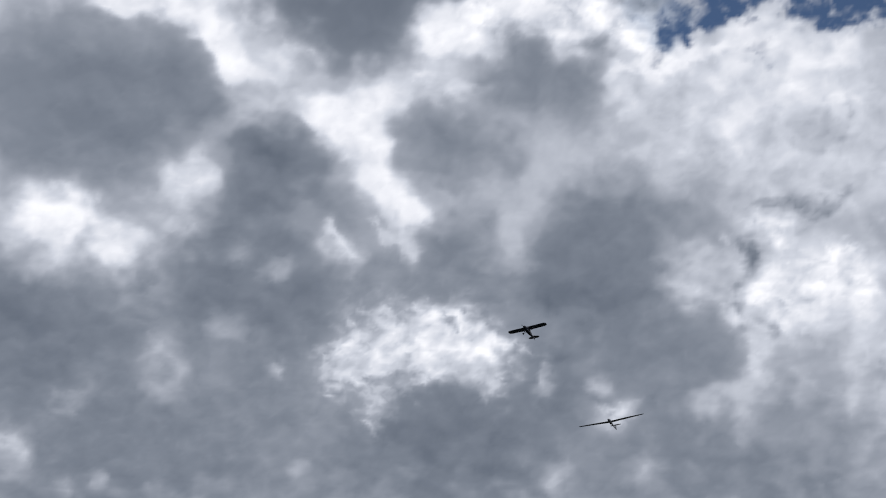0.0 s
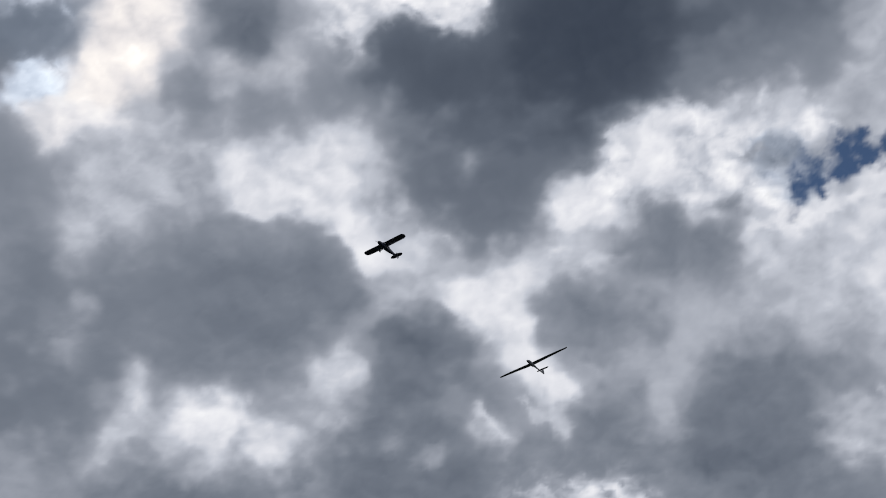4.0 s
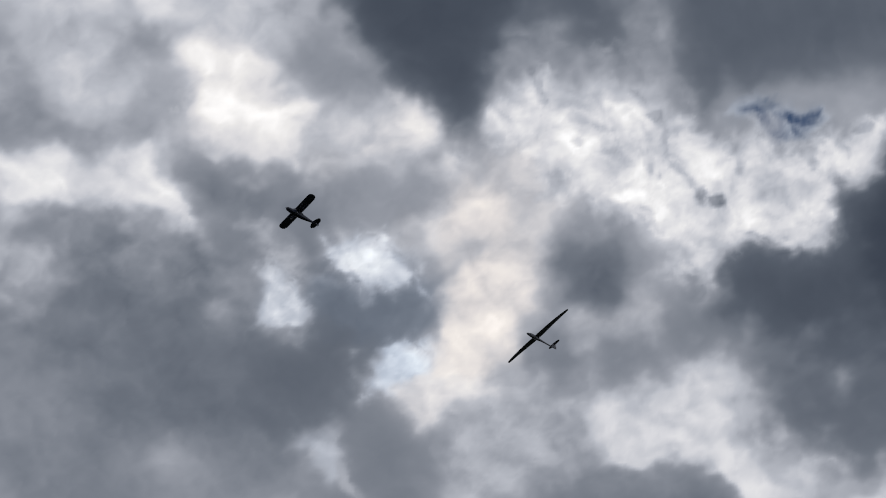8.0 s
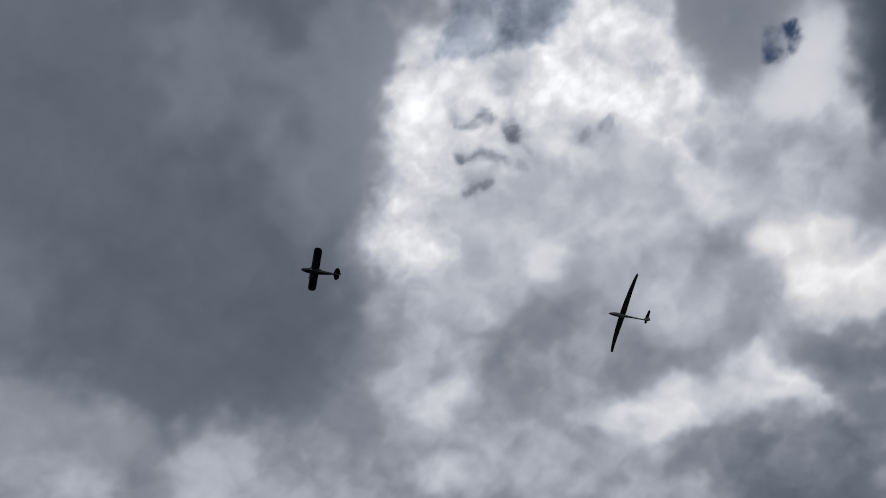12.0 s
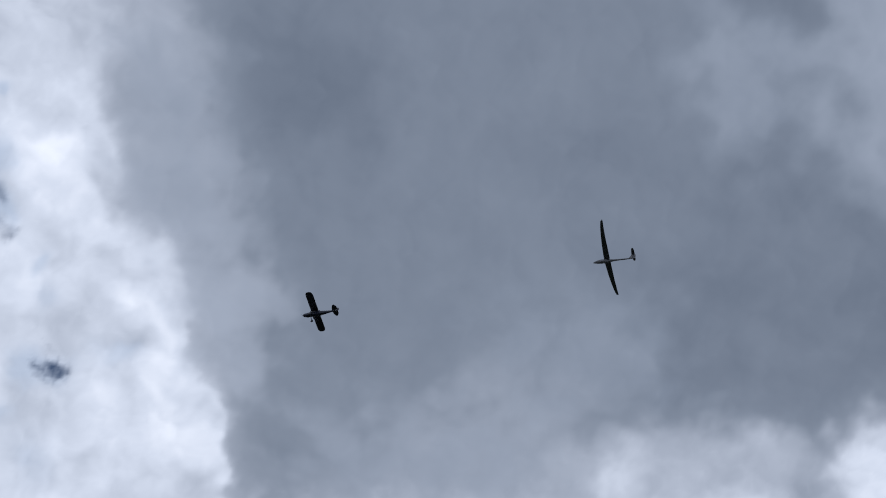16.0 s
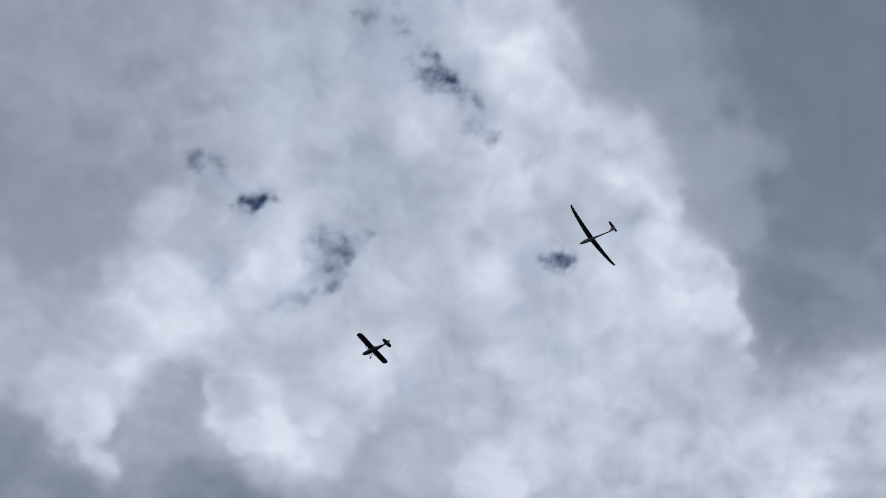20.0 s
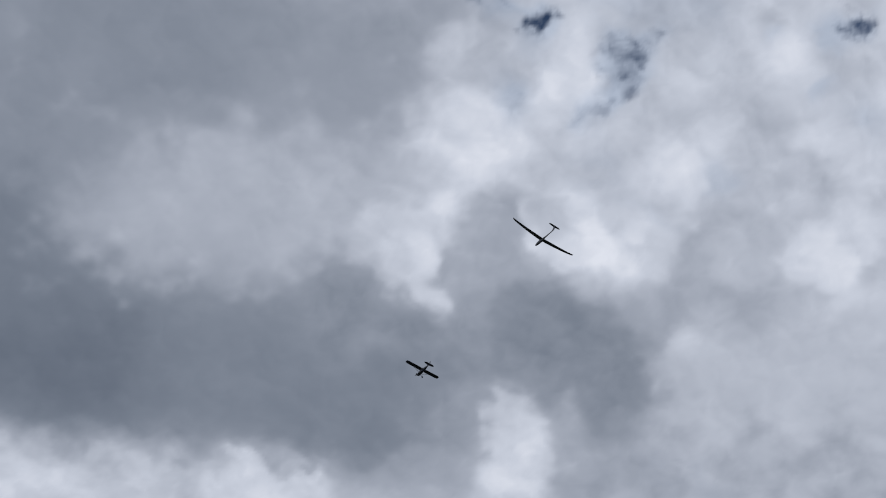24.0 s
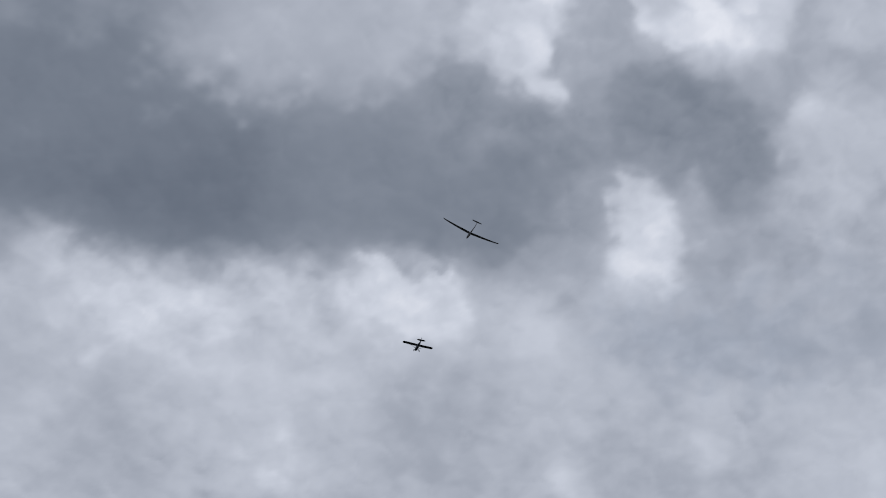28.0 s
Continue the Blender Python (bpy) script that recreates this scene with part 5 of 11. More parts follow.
cloud("dark_cloud", "flat-based slate-grey belly of the deck",
      mass(0.48, 0.51, 0, -35.78, -48.77, -39.79, -45.14, -44.64, -40.37, -49.31, -35.10, -51.91, -32.27, -54.00, -29.64, -55.78, -27.93, -56.36, -26.61, -57.20, -25.88, -57.35, -26.58, -56.91, -28.60, -55.33, -30.46, -54.45, -31.91, -54.07, -33.39, -53.84, -34.11, -52.48, -34.96, -51.80, -36.24, -50.12, -38.59, -48.93, -40.68, -47.87, -41.96, -46.88, -42.69, -45.32, -43.84, -43.89, -44.76, -42.24, -45.47, -40.83, -46.03, -36.05, -49.02),
      mass(0.43, 2.00, 0, -38.5, -45.5, -41.8, -41.0, -45.3, -37.9, -47.7, -37.3, -48.4, -39.7, -46.5, -42.4, -43.5, -44.8, -40.0, -46.7),
      mass(0.50, 1.64, 0, -45.8, -36.1, -48.7, -31.8, -51.4, -29.1, -53.4, -29.2, -53.6, -32.2, -51.0, -36.3, -48.6, -38.1),
      mass(0.54, 1.64, 0, -30.0, -43.2, -37.8, -34.0, -42.6, -35.8, -42.1, -38.4, -41.0, -40.4, -35.0, -48.1),
      mass(0.47, 1.89, 0, -36.2, -43.5, -39.8, -39.9, -42.2, -39.5, -40.7, -43.0, -38.3, -45.3),
      mass(0.68, 1.53, 0, -42.1, -35.6, -43.6, -32.2, -46.1, -30.1, -47.9, -30.6, -47.1, -33.0, -45.6, -33.7, -44.0, -35.6, -43.0, -36.3))
cloud("hazy_cloud", "rounded grey heads of cumulus",
      mass(0.55, 0.80, 0, -48.31, -31.08, -48.12, -29.80, -48.70, -28.53, -50.14, -27.74, -51.30, -27.31, -51.93, -28.30, -50.35, -30.13, -49.21, -31.12),
      mass(0.52, 0.95, 0, -50.95, -28.35, -51.35, -26.37, -52.85, -25.00, -54.11, -25.19, -53.92, -26.82, -52.18, -28.57),
      mass(0.64, 0.65, 0, -50.80, -25.55, -49.49, -24.20, -49.82, -22.83, -50.91, -21.64, -52.34, -21.04, -52.99, -21.14, -52.53, -23.33, -52.98, -24.11, -51.80, -25.35),
      mass(0.53, 0.87, 0, -52.81, -24.34, -52.43, -23.27, -52.88, -21.18, -53.05, -20.00, -54.23, -18.99, -55.21, -19.25, -55.91, -18.59, -57.59, -18.69, -57.97, -20.27, -57.68, -22.21, -56.26, -23.30, -55.22, -24.86, -53.82, -24.92),
      mass(0.64, 0.58, 0, -54.91, -18.99, -54.32, -17.39, -55.08, -16.20, -55.83, -16.56, -55.80, -17.64, -55.62, -18.85),
      mass(0.59, 1.09, 0, -56.65, -23.30, -57.76, -20.42, -59.24, -21.09, -58.87, -22.85, -57.78, -23.65),
      mass(0.66, 0.73, 0, -55.37, -29.70, -56.07, -27.54, -56.91, -25.99, -57.52, -26.34, -56.84, -28.56, -56.12, -29.59))
cloud("hazy_cloud", "pale light between the grey heads",
      mass(0.81, 0.95, 0, -48.08, -27.11, -47.72, -25.77, -48.68, -24.14, -50.12, -25.57, -49.76, -27.02, -49.02, -27.42),
      mass(0.80, 1.09, 0, -55.73, -26.29, -55.57, -24.79, -56.39, -23.64, -57.87, -23.81, -59.13, -24.51, -59.22, -26.04, -58.27, -26.94, -57.37, -26.14),
      mass(0.86, 0.87, 0, -57.76, -25.82, -57.58, -24.30, -58.82, -24.61, -58.88, -25.85),
      mass(0.87, 0.65, 0, -52.05, -20.78, -51.24, -19.04, -52.12, -17.27, -53.98, -16.88, -54.48, -18.22, -53.72, -19.34, -52.90, -20.47),
      mass(0.87, 0.80, 0, -53.20, -15.43, -54.38, -14.17, -55.62, -15.29, -54.93, -16.27),
      puff(0.85, 0.40, 0, -56.48, -16.98, 0.42, 0.42, 114))
cloud("hazy_cloud", "white brightness along the deck edge",
      mass(0.87, 0.80, 0, -52.46, -36.17, -53.14, -34.81, -54.63, -33.47, -55.96, -33.63, -55.64, -35.30, -54.44, -36.33, -52.96, -37.10),
      mass(0.80, 1.09, 0, -46.34, -44.72, -47.70, -42.73, -49.71, -41.14, -50.53, -42.41, -48.65, -44.72, -47.09, -45.31),
      mass(0.81, 1.09, 0, -42.75, -45.95, -44.44, -44.92, -46.61, -43.56, -46.40, -44.70, -43.79, -46.22),
      mass(0.66, 0.44, 0, -52.19, -38.19, -52.21, -37.70, -53.22, -37.69, -53.42, -38.55))
cloud("bright_cloud", "pale ragged veil between the hanging lobes",
      mass(0.69, 0.88, 0, -18.42, 42.28, -16.88, 42.55, -15.45, 43.59, -15.78, 44.92, -17.11, 45.23, -18.16, 44.35, -19.37, 44.87, -19.64, 43.89),
      mass(0.84, 0.76, 0, -18.94, 43.95, -17.11, 44.14, -16.14, 45.19, -14.47, 45.71, -13.16, 45.37, -12.23, 45.94, -12.34, 47.38, -14.12, 47.14, -16.56, 46.15, -18.58, 45.27),
      mass(0.65, 0.88, 0, -13.08, 42.93, -10.92, 43.79, -11.25, 45.90, -12.39, 46.33, -13.44, 45.50, -13.68, 44.37))
cloud("dark_cloud", "wide dark fringe of the storm base",
      mass(0.40, 1.01, 0, -10.4, 42.4, -0.8, 45.7, -2.1, 49.7, -6.5, 48.6, -9.0, 47.8, -10.7, 48.0, -11.6, 47.9, -11.8, 46.8),
      mass(0.69, 0.88, 0, -10.93, 47.91, -9.10, 47.91, -7.11, 48.59, -4.95, 49.32, -4.79, 50.16, -6.79, 49.57, -8.73, 48.73, -10.68, 48.45))
cloud("grey_cloud", "dark lumps within the low grey deck",
      mass(0.44, 0.95, 0, -17.44, 65.83, -14.43, 65.81, -12.60, 67.10, -11.28, 68.67, -12.45, 69.92, -14.97, 69.54, -17.08, 68.31),
      mass(0.45, 0.95, 0, -25.77, 65.29, -22.33, 66.66, -20.69, 68.65, -22.92, 69.73, -26.42, 68.33),
      mass(0.43, 0.82, 0, -8.56, 71.97, -7.00, 71.85, -4.99, 72.40, -3.78, 73.47, -7.92, 73.35),
      mass(0.43, 0.76, 0, -2.93, 72.40, -1.35, 71.46, 0.68, 71.27, 1.99, 72.27, 0.59, 73.29, -1.97, 73.43),
      mass(0.50, 0.69, 0, 7.11, 69.63, 6.15, 69.68, 4.44, 70.13, 2.45, 70.55, 0.67, 71.50, 1.11, 72.92, 4.38, 72.86, 7.35, 71.93, 8.08, 70.75))
cloud("bright_cloud", "faint pale breaks in the low deck",
      puff(0.70, 0.42, 0, -12.71, 67.91, 0.42, 0.27, 9),
      puff(0.76, 0.27, 0, -7.09, 67.83, 0.27, 0.46, -23),
      puff(0.67, 0.54, 0, -2.14, 67.79, 0.61, 0.61, 2),
      puff(0.68, 0.38, 0, -14.63, 67.16, 0.42, 0.42, 10),
      mass(0.63, 0.88, 0, -17.79, 64.96, -16.38, 65.45, -16.00, 66.55, -17.87, 66.61),
      puff(0.70, 0.54, 0, -18.24, 70.82, 0.77, 0.77, 12),
      puff(0.80, 0.23, 0, -1.14, 72.23, 0.15, 0.42, 1),
      puff(0.82, 0.25, 0, 1.50, 72.55, 0.61, 0.27, -0),
      mass(0.81, 0.57, 0, 3.49, 68.65, 4.71, 68.21, 6.16, 68.54, 7.21, 69.29, 5.66, 69.59, 4.20, 69.44),
      mass(0.74, 0.57, 0, 3.51, 67.88, 4.48, 67.44, 6.64, 67.52, 7.21, 68.11, 5.67, 68.44, 3.98, 68.26),
      streak(0.91, 0.21, 0, 0.17, 7.11, 69.67, 7.96, 70.34, 8.32, 71.07, 8.61, 71.50),
      mass(0.70, 0.69, 0, -0.99, 64.73, 1.43, 64.56, 2.94, 65.15, 1.38, 65.99, -0.55, 65.72))
cloud("torn_cloud", "glowing core of the white window",
      mass(0.98, 0.37, 0, -6.96, 71.35, -4.90, 71.25, -3.05, 71.78, -3.65, 72.40, -5.51, 72.48, -6.80, 71.95),
      mass(0.95, 0.32, 0, -6.35, 70.24, -4.81, 70.09, -4.01, 70.96, -5.39, 71.02),
      mass(0.92, 0.42, 0, -9.93, 70.26, -7.92, 70.64, -7.63, 71.45, -9.51, 71.13),
      mass(0.95, 0.32, 0, -11.12, 71.66, -9.77, 71.18, -8.97, 71.89, -10.12, 72.02),
      streak(0.51, 0.10, 0, 0.08, -6.36, 70.44, -5.59, 70.36, -5.05, 70.54),
      puff(0.65, 0.10, 0, -7.27, 71.38, 0.10, 0.19, 5),
      puff(0.64, 0.15, 0, -3.86, 70.97, 0.27, 0.15, 3))
cloud("bright_cloud", "lit knots in the pale veil",
      mass(0.90, 0.63, 0, -16.02, 56.22, -14.31, 55.72, -13.35, 56.71, -13.67, 57.87, -14.83, 57.47),
      mass(0.85, 0.69, 0, -22.81, 52.67, -20.72, 53.37, -20.20, 54.51, -21.90, 54.55, -23.09, 53.61),
      puff(0.81, 0.10, 0, -14.82, 59.26, 0.08, 0.13, 10))
cloud("grey_cloud", "small scraps of cloud round the pale veil",
      mass(0.72, 0.57, 0, -25.13, 61.66, -23.93, 62.01, -24.14, 63.23, -25.35, 63.48),
      mass(0.85, 0.51, 0.2, -19.37, 56.35, -17.90, 56.45, -16.86, 57.56, -17.28, 58.14, -18.65, 57.59, -19.28, 56.98),
      mass(0.80, 0.76, 0, -16.38, 56.07, -14.55, 56.46, -13.79, 57.86, -14.55, 58.98, -15.82, 57.89, -16.65, 57.05),
      streak(0.85, 0.17, 0.2, 0.11, -24.16, 53.96, -22.41, 54.65),
      mass(0.51, 0.57, 0, -22.21, 55.32, -20.55, 55.53, -19.99, 56.54, -21.32, 56.64, -22.14, 55.95),
      mass(0.46, 0.47, 0, -20.79, 52.68, -19.60, 52.78, -19.59, 54.03, -20.73, 54.59, -21.32, 53.77),
      puff(0.49, 0.25, 0, -17.95, 54.17, 0.29, 0.25, 15),
      puff(0.52, 0.34, 0, -16.84, 54.95, 0.52, 0.52, 14),
      mass(0.62, 0.57, 0, -15.83, 53.44, -14.84, 53.40, -14.47, 54.32, -15.52, 54.36),
      puff(0.75, 0.19, 0, -26.22, 59.51, 0.38, 0.27, 19),
      puff(0.54, 0.15, 0, -26.28, 59.57, 0.17, 0.11, 19))
cloud("torn_cloud", "grey cracks in the brilliant white field",
      streak(0.68, 0.11, 0, 0.08, -14.47, 48.54, -14.22, 49.23, -13.76, 49.41),
      streak(0.72, 0.11, 0, 0.08, -13.88, 48.11, -13.96, 49.14),
      puff(0.64, 0.13, 0, -10.88, 49.68, 0.42, 0.27, 15),
      puff(0.67, 0.11, 0, -11.12, 49.31, 0.15, 0.29, 15),
      mass(0.74, 0.27, 0, -10.54, 49.27, -9.32, 49.79, -9.60, 50.16, -10.53, 49.91),
      mass(0.68, 0.25, 0, -11.81, 48.92, -11.02, 49.34, -11.14, 49.95, -11.86, 49.75),
      streak(0.77, 0.11, 0, 0.08, -16.31, 49.19, -15.77, 50.01))
cloud("bright_cloud", "soft folds of light inside the bright cloud",
      mass(0.96, 0.57, 0, -34.41, 28.40, -33.20, 29.11, -33.61, 30.18, -34.74, 29.62),
      mass(0.94, 0.63, 0, -34.16, 30.50, -33.05, 31.31, -32.86, 32.44, -34.15, 32.02, -34.89, 31.15),
      mass(0.69, 0.63, 0, -34.57, 27.39, -33.20, 28.53, -32.59, 29.84, -33.72, 29.58, -34.72, 28.10),
      mass(0.72, 0.69, 0, -31.84, 29.57, -30.15, 30.99, -29.35, 32.72, -31.07, 32.45, -32.42, 30.67),
      mass(0.80, 0.47, 0, -29.21, 31.23, -27.95, 31.86, -28.61, 32.91, -29.76, 32.40),
      streak(0.93, 0.17, 0, 0.13, -30.92, 29.37, -30.47, 30.76),
      streak(0.97, 0.31, 0, 0.21, -28.63, 34.00, -28.70, 35.58, -28.49, 36.65),
      streak(0.85, 0.42, 0, 0.23, -32.41, 34.90, -32.19, 36.52, -32.13, 37.74),
      mass(0.60, 0.76, 0, -31.16, 34.27, -29.40, 35.65, -29.28, 37.19, -30.78, 36.38, -31.58, 34.96),
      mass(0.58, 0.57, 0, -35.30, 33.31, -34.15, 34.78, -34.91, 35.17, -36.29, 35.18, -37.04, 34.59, -36.03, 33.97),
      mass(0.80, 0.57, 0, -34.81, 35.27, -33.35, 36.40, -33.40, 37.79, -35.06, 36.77),
      mass(0.64, 0.69, 0, -36.92, 32.98, -35.78, 34.41, -36.79, 35.45, -38.11, 34.05))
cloud("cream_cloud", "pale row of lit tufts",
      mass(1.03, 0.57, 0.3, -26.43, 41.22, -24.65, 41.90, -23.62, 43.29, -23.13, 44.74, -24.96, 44.08, -26.43, 42.77),
      mass(0.96, 0.69, 0.2, -22.73, 42.88, -21.10, 43.63, -20.86, 45.34, -21.39, 46.43, -23.09, 45.13),
      mass(0.66, 0.57, 0, -26.46, 42.49, -25.17, 44.31, -24.97, 45.47, -26.77, 44.06))
cloud("white_cumulus", "lit and shaded lobes along the cumulus crest",
      mass(0.72, 0.57, 0, -44.35, -6.17, -44.64, -4.84, -45.69, -3.97, -45.65, -5.37),
      mass(0.88, 0.44, 0, -45.63, -5.19, -46.07, -3.65, -46.95, -2.97, -47.11, -4.44),
      mass(0.72, 0.63, 0, -46.84, -6.84, -46.74, -5.02, -47.68, -3.69, -48.23, -5.15, -47.86, -6.49),
      mass(0.88, 0.51, 0, -48.00, -2.52, -48.99, -1.66, -49.81, -0.96, -50.24, -1.74, -49.36, -2.61),
      mass(0.70, 0.63, 0, -41.77, -9.80, -41.86, -8.48, -42.93, -8.07, -43.25, -9.28),
      mass(0.85, 0.51, 0, -41.27, -8.84, -41.38, -7.57, -42.66, -6.97, -43.22, -7.97, -42.29, -8.78),
      mass(0.68, 0.57, 0, -39.43, -8.26, -39.50, -6.95, -40.55, -6.55, -40.89, -7.73),
      mass(0.70, 0.57, 0, -45.28, -20.14, -45.29, -18.82, -46.72, -18.73, -46.74, -19.94),
      mass(0.84, 0.47, 0, -46.82, -18.45, -46.62, -17.08, -47.60, -17.35, -47.67, -18.35),
      mass(0.67, 0.69, 0, -48.43, -16.28, -48.55, -14.06, -49.63, -13.66, -49.78, -15.53),
      mass(0.80, 0.63, 0, -47.58, -14.42, -47.86, -12.21, -48.94, -11.80, -48.85, -14.14),
      mass(0.85, 0.57, 0, -50.84, -15.93, -51.05, -14.36, -52.13, -13.94, -52.11, -15.64),
      mass(0.68, 0.57, 0, -52.81, -11.00, -52.78, -9.15, -54.03, -8.72, -54.25, -10.70),
      mass(0.80, 0.63, 0, -52.81, -7.84, -52.96, -5.54, -54.20, -5.10, -54.24, -7.51),
      mass(0.71, 0.63, 0, -53.40, -3.36, -53.02, -1.93, -54.07, -1.01, -54.65, -2.54))
cloud("hazy_cloud", "faint lit rims in the grey heap",
      mass(0.81, 0.65, 0, -50.76, -26.03, -50.92, -25.03, -52.34, -25.32, -52.06, -26.12),
      mass(0.86, 0.65, 0, -51.95, -20.49, -52.81, -19.31, -53.55, -19.02, -53.36, -20.04, -52.63, -20.78),
      mass(0.86, 0.73, 0, -55.49, -11.93, -55.53, -10.26, -56.50, -9.81, -56.51, -11.36))
cloud("grey_cloud", "thin bluish veil through which the sky shows",
      mass(0.68, 0.57, -1, -38.35, -14.81, -38.24, -13.96, -38.74, -12.35, -39.17, -11.15, -40.03, -10.83, -40.45, -11.31, -39.82, -12.29, -39.66, -13.32, -39.34, -14.12, -38.86, -14.67),
      mass(0.68, 0.82, -0.8, -39.53, -14.15, -39.82, -12.29, -40.61, -10.90, -41.93, -9.78, -42.65, -10.29, -42.25, -11.75, -41.26, -13.12, -40.50, -14.18),
      mass(0.69, 0.38, -1, -40.83, -11.40, -40.66, -10.48, -41.23, -9.91, -41.99, -9.35, -43.01, -9.03, -43.85, -8.58, -44.40, -8.97, -43.97, -10.01, -43.34, -9.50, -42.55, -9.85, -42.22, -10.89, -41.56, -11.34),
      mass(0.68, 0.44, -1, -42.14, -20.42, -42.13, -19.58, -42.82, -19.07, -43.64, -18.46, -44.32, -17.50, -44.79, -18.10, -44.33, -18.89, -43.44, -19.38, -42.87, -20.23),
      mass(0.68, 0.51, -1, -46.40, -16.94, -46.00, -15.91, -46.04, -13.96, -46.60, -14.14, -46.73, -15.14, -47.36, -15.44, -48.01, -16.18, -48.14, -17.07, -47.98, -18.35, -47.62, -18.20, -47.62, -17.22, -47.13, -16.72),
      mass(0.68, 0.44, -1, -48.42, -8.28, -47.93, -7.34, -48.16, -6.03, -47.93, -4.24, -48.24, -4.04, -48.52, -5.39, -49.09, -6.56, -48.88, -7.65),
      puff(0.70, 0.23, -0.8, -42.63, -14.37, 0.42, 0.23, 127),
      puff(0.70, 0.19, -0.8, -46.13, -20.12, 0.38, 0.31, 120),
      puff(0.71, 0.17, -0.8, -45.13, -7.77, 0.11, 0.38, 119),
      puff(0.69, 0.27, -0.5, -46.35, -7.37, 0.31, 0.31, 96),
      puff(0.71, 0.23, -0.6, -50.20, -9.01, 0.50, 0.23, 88),
      puff(0.70, 0.19, -0.6, -47.99, -10.12, 0.31, 0.19, 97),
      puff(0.69, 0.19, -0.8, -38.45, -10.32, 0.42, 0.23, 98),
      puff(0.71, 0.15, -0.8, -39.25, -9.36, 0.31, 0.19, 97),
      mass(0.70, 0.63, -0.4, -49.41, -18.99, -49.68, -17.72, -50.27, -17.69, -50.12, -18.87),
      mass(0.70, 0.63, -0.3, -51.40, -18.82, -51.60, -16.87, -52.91, -16.14, -53.54, -16.88, -53.00, -18.59),
      mass(0.71, 0.76, -0.4, -51.33, -8.56, -51.28, -7.20, -52.10, -6.82, -52.37, -7.98))
cloud("white_cumulus", "crisp white rim of the towering cumulus",
      mass(0.85, 0.38, 0, -39.49, -6.53, -39.44, -6.05, -40.26, -5.64, -41.50, -4.90, -41.89, -5.26, -41.23, -5.63, -40.60, -6.10, -40.07, -6.48),
      mass(0.85, 0.44, 0, -40.69, -7.93, -40.91, -6.88, -41.62, -6.63, -42.47, -5.95, -43.43, -5.18, -44.25, -4.81, -44.28, -5.47, -43.50, -6.48, -42.63, -7.27, -41.95, -8.06),
      mass(0.85, 0.38, 0, -44.01, -4.79, -44.10, -3.71, -44.49, -2.98, -45.01, -2.59, -45.82, -2.21, -46.81, -2.06, -47.58, -2.33, -47.73, -3.00, -47.09, -3.73, -46.34, -3.23, -45.33, -3.59, -44.87, -4.43),
      mass(0.85, 0.44, 0, -48.05, -3.91, -47.84, -2.79, -48.87, -1.98, -49.60, -1.14, -50.59, -0.87, -51.78, -0.39, -52.75, -0.23, -52.53, -1.00, -51.34, -1.48, -50.13, -2.18, -49.26, -3.45),
      mass(0.80, 0.76, 0, -38.58, -8.54, -38.98, -6.69, -40.14, -6.80, -40.21, -7.87, -39.53, -8.65),
      mass(0.75, 0.63, 0, -44.62, -7.03, -44.97, -5.53, -45.65, -4.49, -46.39, -4.99, -45.83, -6.70),
      mass(0.82, 0.63, 0, -45.14, -17.84, -44.98, -16.63, -45.61, -16.40, -46.24, -17.24, -45.92, -17.84),
      mass(0.82, 0.82, 0, -49.45, -5.92, -49.65, -3.48, -50.85, -3.12, -51.30, -4.95, -50.59, -6.24),
      mass(0.81, 0.82, 0, -53.79, 2.28, -53.32, 3.86, -53.41, 5.61, -54.15, 6.46, -55.68, 5.52, -55.70, 2.85))
cloud("grey_cloud", "grey heads of cumulus against the white",
      mass(0.64, 0.44, 0, -49.87, -25.06, -49.00, -24.15, -48.67, -23.25, -49.05, -21.92, -49.91, -21.68, -51.02, -22.54, -52.02, -21.72, -52.92, -20.60, -53.54, -20.36, -53.55, -21.62, -52.62, -23.76, -51.49, -25.29),
      mass(0.60, 0.51, 0, -52.50, -24.98, -52.35, -23.89, -53.10, -21.94, -53.63, -20.15, -53.87, -18.75, -54.28, -17.68, -55.17, -16.93, -55.78, -17.54, -55.30, -19.09, -55.58, -19.71, -57.18, -19.86, -57.47, -21.25, -56.05, -23.21, -54.59, -24.63, -53.52, -25.57),
      mass(0.64, 0.87, 0, -54.66, -15.51, -53.50, -14.71, -53.74, -13.13, -54.46, -11.86, -56.12, -12.35, -56.86, -13.81, -56.18, -15.25),
      mass(0.71, 0.73, 0, -46.52, -24.00, -46.91, -23.19, -48.11, -23.74, -47.55, -24.48))
